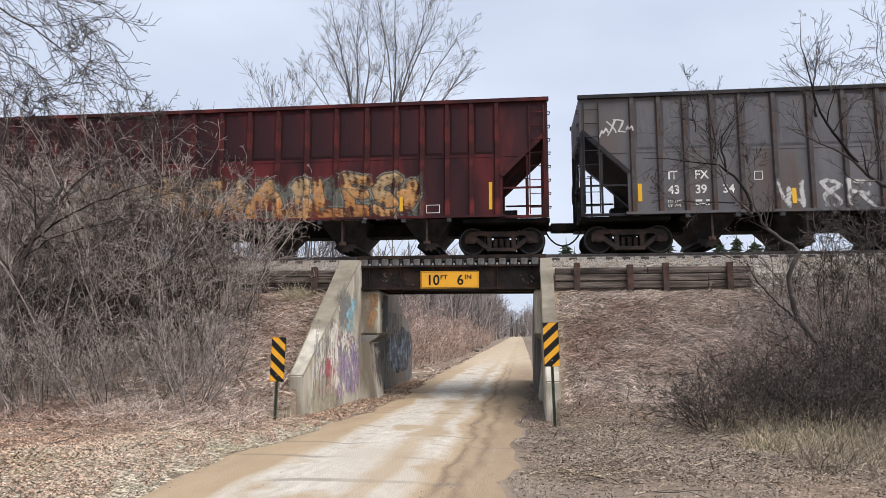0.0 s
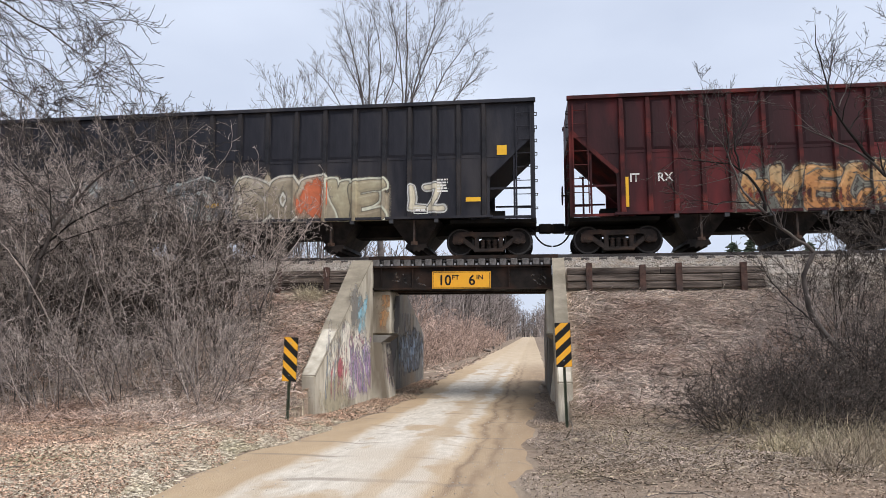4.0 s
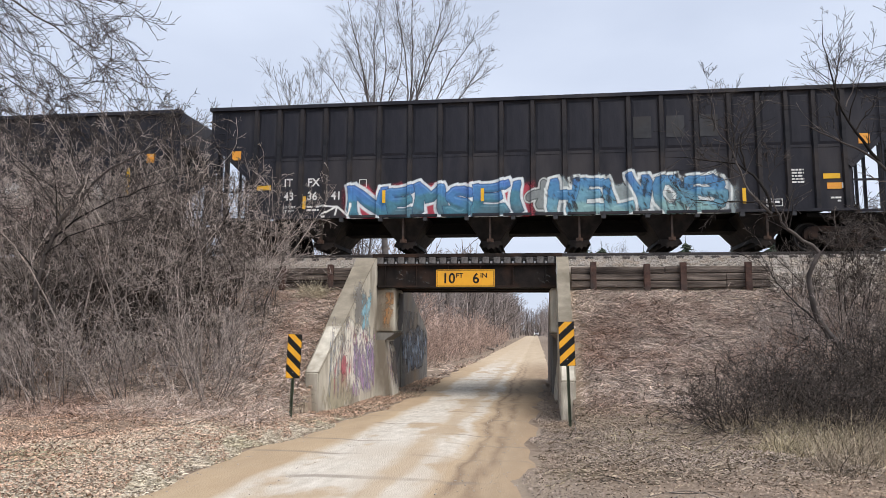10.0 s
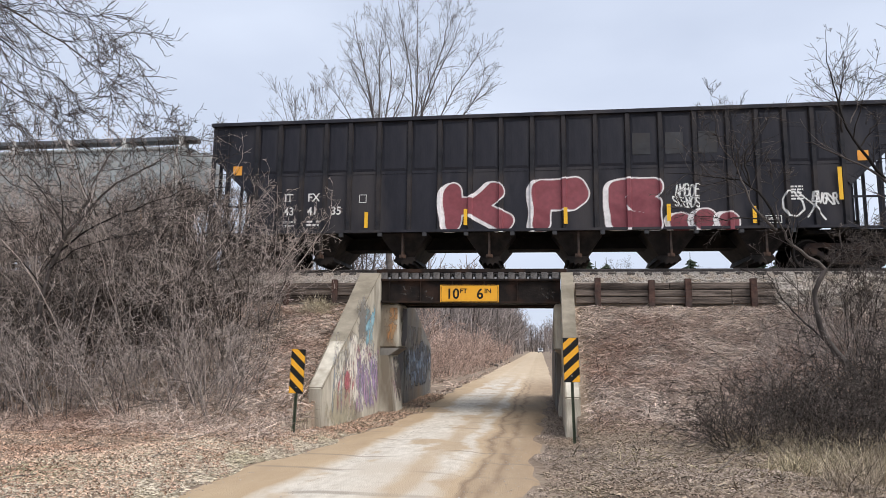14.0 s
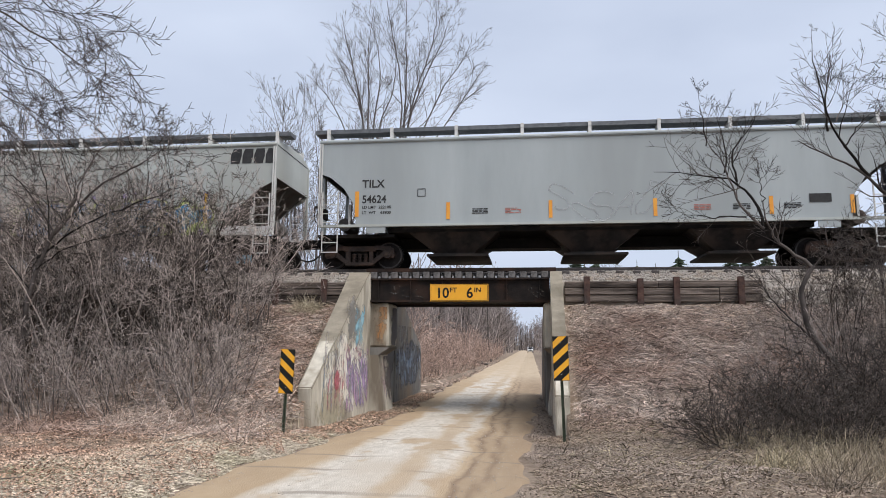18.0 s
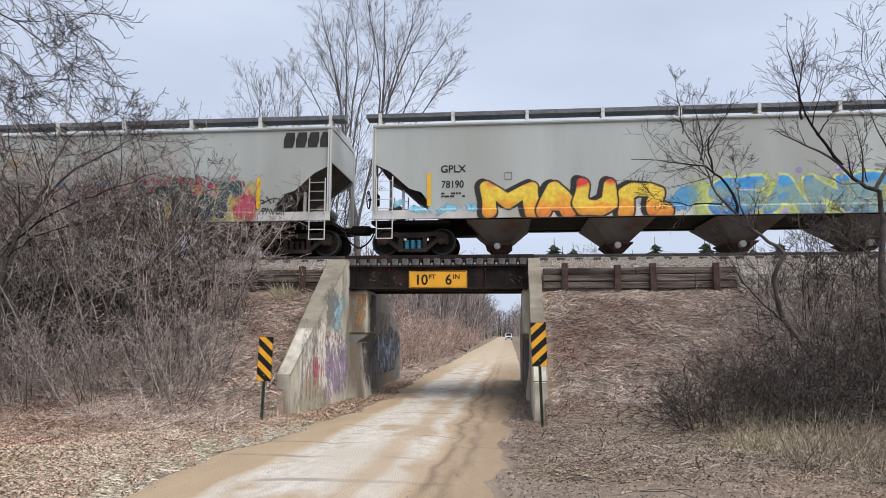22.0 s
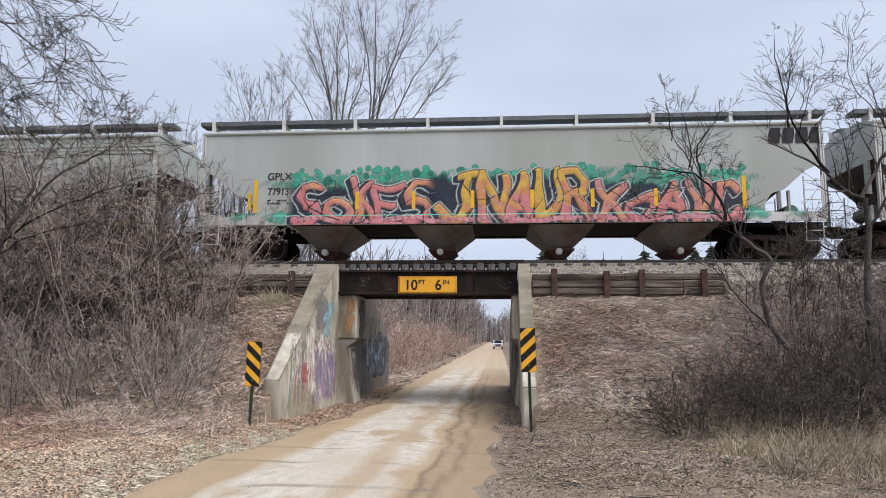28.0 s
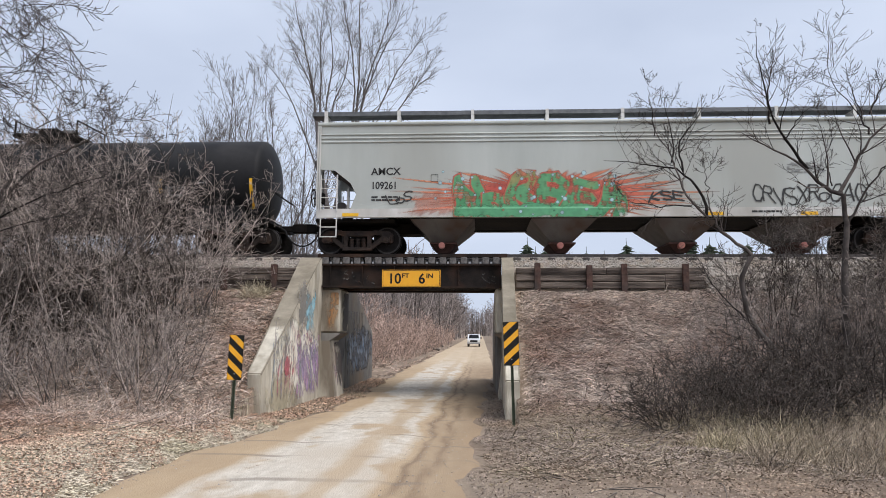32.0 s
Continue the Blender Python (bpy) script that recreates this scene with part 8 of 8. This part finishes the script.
def leaves(name, seed, n, x0, x1, y0, y1, size, material, label, category, mask=None):
    rng = np.random.default_rng(seed)
    x, y = rng.uniform(x0, x1, n), rng.uniform(y0, y1, n)
    dens = 0.5 + 0.5 * np.sin(x * 1.1 + 1.3 * np.sin(y * 0.9)) * np.sin(y * 1.4 + x * 0.3)
    ok = rng.uniform(0, 1, n) < 0.35 + 0.65 * dens
    if mask:
        ok &= mask(x, y)
    x, y = x[ok], y[ok]
    n = len(x)
    c = np.stack([x, y, ground_z(x, y) + rng.uniform(0.01, 0.05, n)], 1)
    u = unit(np.stack([rng.normal(0, 1, n), rng.normal(0, 1, n), rng.normal(0, 0.35, n)], 1))
    v = unit(np.cross(u, np.stack([rng.normal(0, 0.45, n), rng.normal(0, 0.45, n), np.ones(n)], 1)))
    s = (size * rng.uniform(0.5, 1.3, n))[:, None]
    bend = np.array((0, 0, 1.0)) * s * rng.uniform(0.1, 0.5, n)[:, None]
    V = np.stack([c - u * s, c + v * s * 0.55 - bend * 0.3, c + u * s + bend, c - v * s * 0.55 - bend * 0.3], 1).reshape(-1, 3)
    F = np.arange(n)[:, None] * 4 + np.arange(4)[None, :]
    tagged(link_mesh(name, raw_mesh(name, V, F), M[material]), label, category, kind="stuff")


def stones(name, seed, n, x0, x1, zf, ys, size, label):
    rng = np.random.default_rng(seed)
    x, y = rng.uniform(x0, x1, n), rng.uniform(ys[0], ys[1], n)
    c = np.stack([x, y, zf(x, y)], 1)
    base = np.array([(1, 0, 0), (-1, 0, 0), (0, 1, 0), (0, -1, 0), (0, 0, 1), (0, 0, -1)], float)
    s = (size * rng.uniform(0.5, 1.3, n))[:, None, None]
    V = c[:, None, :] + (base[None] + rng.normal(0, 0.28, (n, 6, 3))) * s * np.array((1, 1, 0.75))
    f = np.array([(0, 2, 4), (2, 1, 4), (1, 3, 4), (3, 0, 4), (2, 0, 5), (1, 2, 5), (3, 1, 5), (0, 3, 5)])
    F = (np.arange(n)[:, None, None] * 6 + f[None]).reshape(-1, 3)
    tagged(link_mesh(name, raw_mesh(name, V.reshape(-1, 3), F), M["stone"]), label, "stones", kind="stuff")


def off_road(x, y):
    return ((x < road_left(y) + 0.10 + 0.10 * np.sin(3.1 * y)) | (x > road_right(y) + 0.05)) & ~((np.abs(x) < 3.45) & (np.abs(x) > 2.68) & (y > -5.8))


def build_cover():
    slope = lambda x, y: (np.abs(x) > 3.05) & (y > -7.0) & (y < -0.55)
    blades("dead_grass", 61, 160000, 3.2, 14.5, -6.6, -0.7, 0.36, (0.8, -1.0), 0.72, "straw", "matted dead grass on the bank", 0.22, 0.0056, slope)
    blades("dead_grass", 59, 9000, 3.3, 10.5, -6.2, -0.9, 0.55, (1.0, -0.8), 0.55, "straw", "longer dead grass tufts on the bank", 0.10, 0.0065, slope)
    blades("dead_grass", 62, 42000, -9.0, -3.3, -6.6, -0.7, 0.36, (-0.2, -1.0), 0.75, "straw", "matted dead grass on the bank", 0.22, 0.0075, slope)
    blades("dead_grass", 63, 34000, -14.0, -3.0, -8.8, -5.4, 0.38, (0.6, -0.8), 0.55, "straw", "dead tan grass at the foot of the thicket", 0.28, 0.0052, off_road)
    blades("dead_grass", 64, 24000, 2.4, 12.0, -12.5, -6.2, 0.22, (0.2, -1.0), 0.7, "straw_dull", "short dead grass on the verge", 0.35, 0.009, off_road)
    blades("dead_grass", 65, 5000, 5.4, 11.5, -11.6, -7.6, 0.62, (0.3, -0.3), 0.22, "straw_dull", "upright dead grass tufts", 0.16, 0.0026, off_road)
    blades("dead_grass", 70, 2600, 5.2, 8.2, -12.6, -10.2, 0.50, (0.3, -0.3), 0.28, "straw_dull", "tall tan dead grass tufts on the verge", 0.16, 0.0030, off_road)
    blades("dead_grass", 66, 52000, -4.2, -1.9, -15.0, -5.6, 0.10, (0.4, -1.0), 0.85, "straw_pale", "short pale grass along the road edge", 0.35, 0.008, off_road)
    blades("dead_grass", 67, 20000, -9, -2.1, 9.5, 85, 0.45, (0.4, -1.0), 0.5, "straw", "dead grass beside the far road", 0.5, 0.016, off_road)
    blades("dead_grass", 68, 5000, 2.6, 9, 9.5, 40, 0.45, (-0.4, -1.0), 0.5, "straw", "dead grass beside the far road", 0.4, 0.016, off_road)
    blades("dead_grass", 69, 5000, -2.68, -1.5, -5.8, 8.5, 0.16, (0.5, -0.8), 0.6, "straw_dull", "dead grass along the foot of the wall", 0.2, 0.007, off_road)
    blades("dead_grass", 60, 900, -4.75, -4.15, -1.15, -0.75, 0.50, (0.2, -1.0), 0.35, "straw_pale", "upright pale grass tuft under the timber wall", 0.14, 0.006)
    leaves("leaf_litter", 75, 9000, -2.68, -1.4, -5.8, 9.0, 0.028, "leaf", "dry leaves drifted along the foot of the wall", "leaves", off_road)
    leaves("leaf_litter", 76, 5000, 1.9, 2.68, -5.8, 9.0, 0.028, "leaf_grey", "dry leaves drifted along the foot of the wall", "leaves", off_road)
    leaves("leaf_litter", 71, 170000, -13, -1.9, -15.5, -5.0, 0.0200, "leaf", "dry brown fallen leaves on the ground", "leaves", lambda x, y: x < road_left(y) - 0.30 - 0.35 * np.sin(1.7 * y) * np.sin(0.8 * y + x) - 0.3 * np.sin(9 * x + 5 * y))
    leaves("leaf_litter", 72, 180000, 1.7, 10.0, -16.5, -4.5, 0.0165, "leaf_grey", "dry brown leaf litter on the verge", "leaves", off_road)
    leaves("leaf_litter", 73, 52000, 3.2, 12.5, -6.5, -0.6, 0.030, "leaf_grey", "dry leaves caught in the grass of the bank", "leaves", slope)
    leaves("leaf_litter", 74, 60000, -15.0, -3.2, -6.5, -0.6, 0.028, "leaf", "dry leaves on the bank", "leaves", slope)
    bz = lambda x, y: np.interp(y, (-0.33, -0.25, -0.1, 0.12, 0.36, 0.5), (3.7, 3.95, 4.06, 4.20, 4.265, 4.265)) + 0.012
    stones("ballast_stones", 81, 12000, 3.05, 17.0, bz, (-0.30, 0.55), 0.034, "loose grey ballast stones beside the rail")
    stones("ballast_stones", 82, 7000, -14.0, -3.4, bz, (-0.30, 0.55), 0.034, "loose grey ballast stones beside the rail")
    stones("ballast_stones", 84, 5000, 8.6, 16.0, lambda x, y: ground_z(x, y) + 0.02 + 0.45 * np.clip((y + 0.7) / 0.4, 0, 1), (-1.1, -0.3), 0.036, "grey ballast stones spilling down the bank")
    rz = lambda x, y: road_z(y) + 0.02
    stones("road_gravel", 83, 1800, -1.9, 1.9, rz, (-16, -3), 0.009, "small loose gravel on the road")
    # twigs lying about
    rng = np.random.default_rng(91)
    n = 130
    x = np.concatenate([rng.uniform(-10, -2.4, n // 2), rng.uniform(2.5, 9, n // 2)])
    y = rng.uniform(-14, -5.5, n)
    p = np.stack([x, y, ground_z(x, y) + 0.03], 1)
    P, R = lines(rng, p, np.stack([rng.normal(0, 1, n), rng.normal(0, 1, n), rng.normal(0, 0.08, n)], 1), rng.uniform(0.3, 1.1, n), np.full(n, 0.008), np.full(n, 0.003), 5, 0.12, 0.0)
    V, F = tubes(P, R, 4)
    tagged(link_mesh("fallen_twigs", raw_mesh("fallen_twigs", V, F), M["bark"]), "dry fallen twigs on the ground", "twigs", kind="stuff")


M["twig_soft"] = mat("twig_soft", (0.085, 0.070, 0.062), (0.22, 0.184, 0.163), 3.0, 0.95, 0, 0.0, 30, None, 1, 0.18, (1, 1, 1), True)
M["straw_pale"] = mat("straw_pale", (0.44, 0.375, 0.285), (0.68, 0.60, 0.48), 1.5, 0.9, 0, 0.0, 30, (0.44, 0.40, 0.27), 0.5, 0.2, (1, 1, 1), (0.45, 1.55))
M["straw_dull"] = mat("straw_dull", (0.18, 0.142, 0.104), (0.385, 0.316, 0.234), 1.5, 0.9, 0, 0.0, 30, (0.33, 0.28, 0.18), 0.6, 0.2, (1, 1, 1), True)
M["leaf_grey"] = mat("leaf_grey", (0.170, 0.132, 0.107), (0.38, 0.306, 0.248), 1.2, 0.9, 0, 0.0, 30, (0.30, 0.222, 0.162), 0.4, 0.2, (1, 1, 1), (0.40, 1.50))
build_brush()
build_far_trees()
build_cover()



# ---- what moves ----
def run(t):
    """How far the train has rolled: it slowly picks up speed."""
    return 5.24 * t + 0.002 * t * t + 0.00029 * t ** 3


def motions():
    for car, x0 in TRAIN:
        walk(car, [(t, pose(x0 + run(t), 1.35, RAIL_Z)) for t in range(33)])
    place = {car.name: x0 for car, x0 in TRAIN}
    for w, car, wx in WHEELSETS:
        x0 = place[car.name]
        times = [k / 10 for k in range(321) if k in (0, 320) or -26 < x0 + run(k / 10) < 26]
        rows = [(t, pose(wx, 0, 0.425) @ Matrix.Rotation(run(t) / 0.425, 4, "Y")) for t in times]
        walk(w, rows)
    walk(TRUCK, [(t, pose(float(np.interp(t, (0, 19, 28, 32), (2.3, 2.3, 2.15, 1.0))), 88 + 9.4 * (32 - t), float(road_z(88 + 9.4 * (32 - t))) + 0.03)) for t in (0, 4, 8, 12, 16, 19, 22, 25, 28, 30, 32)])


motions()
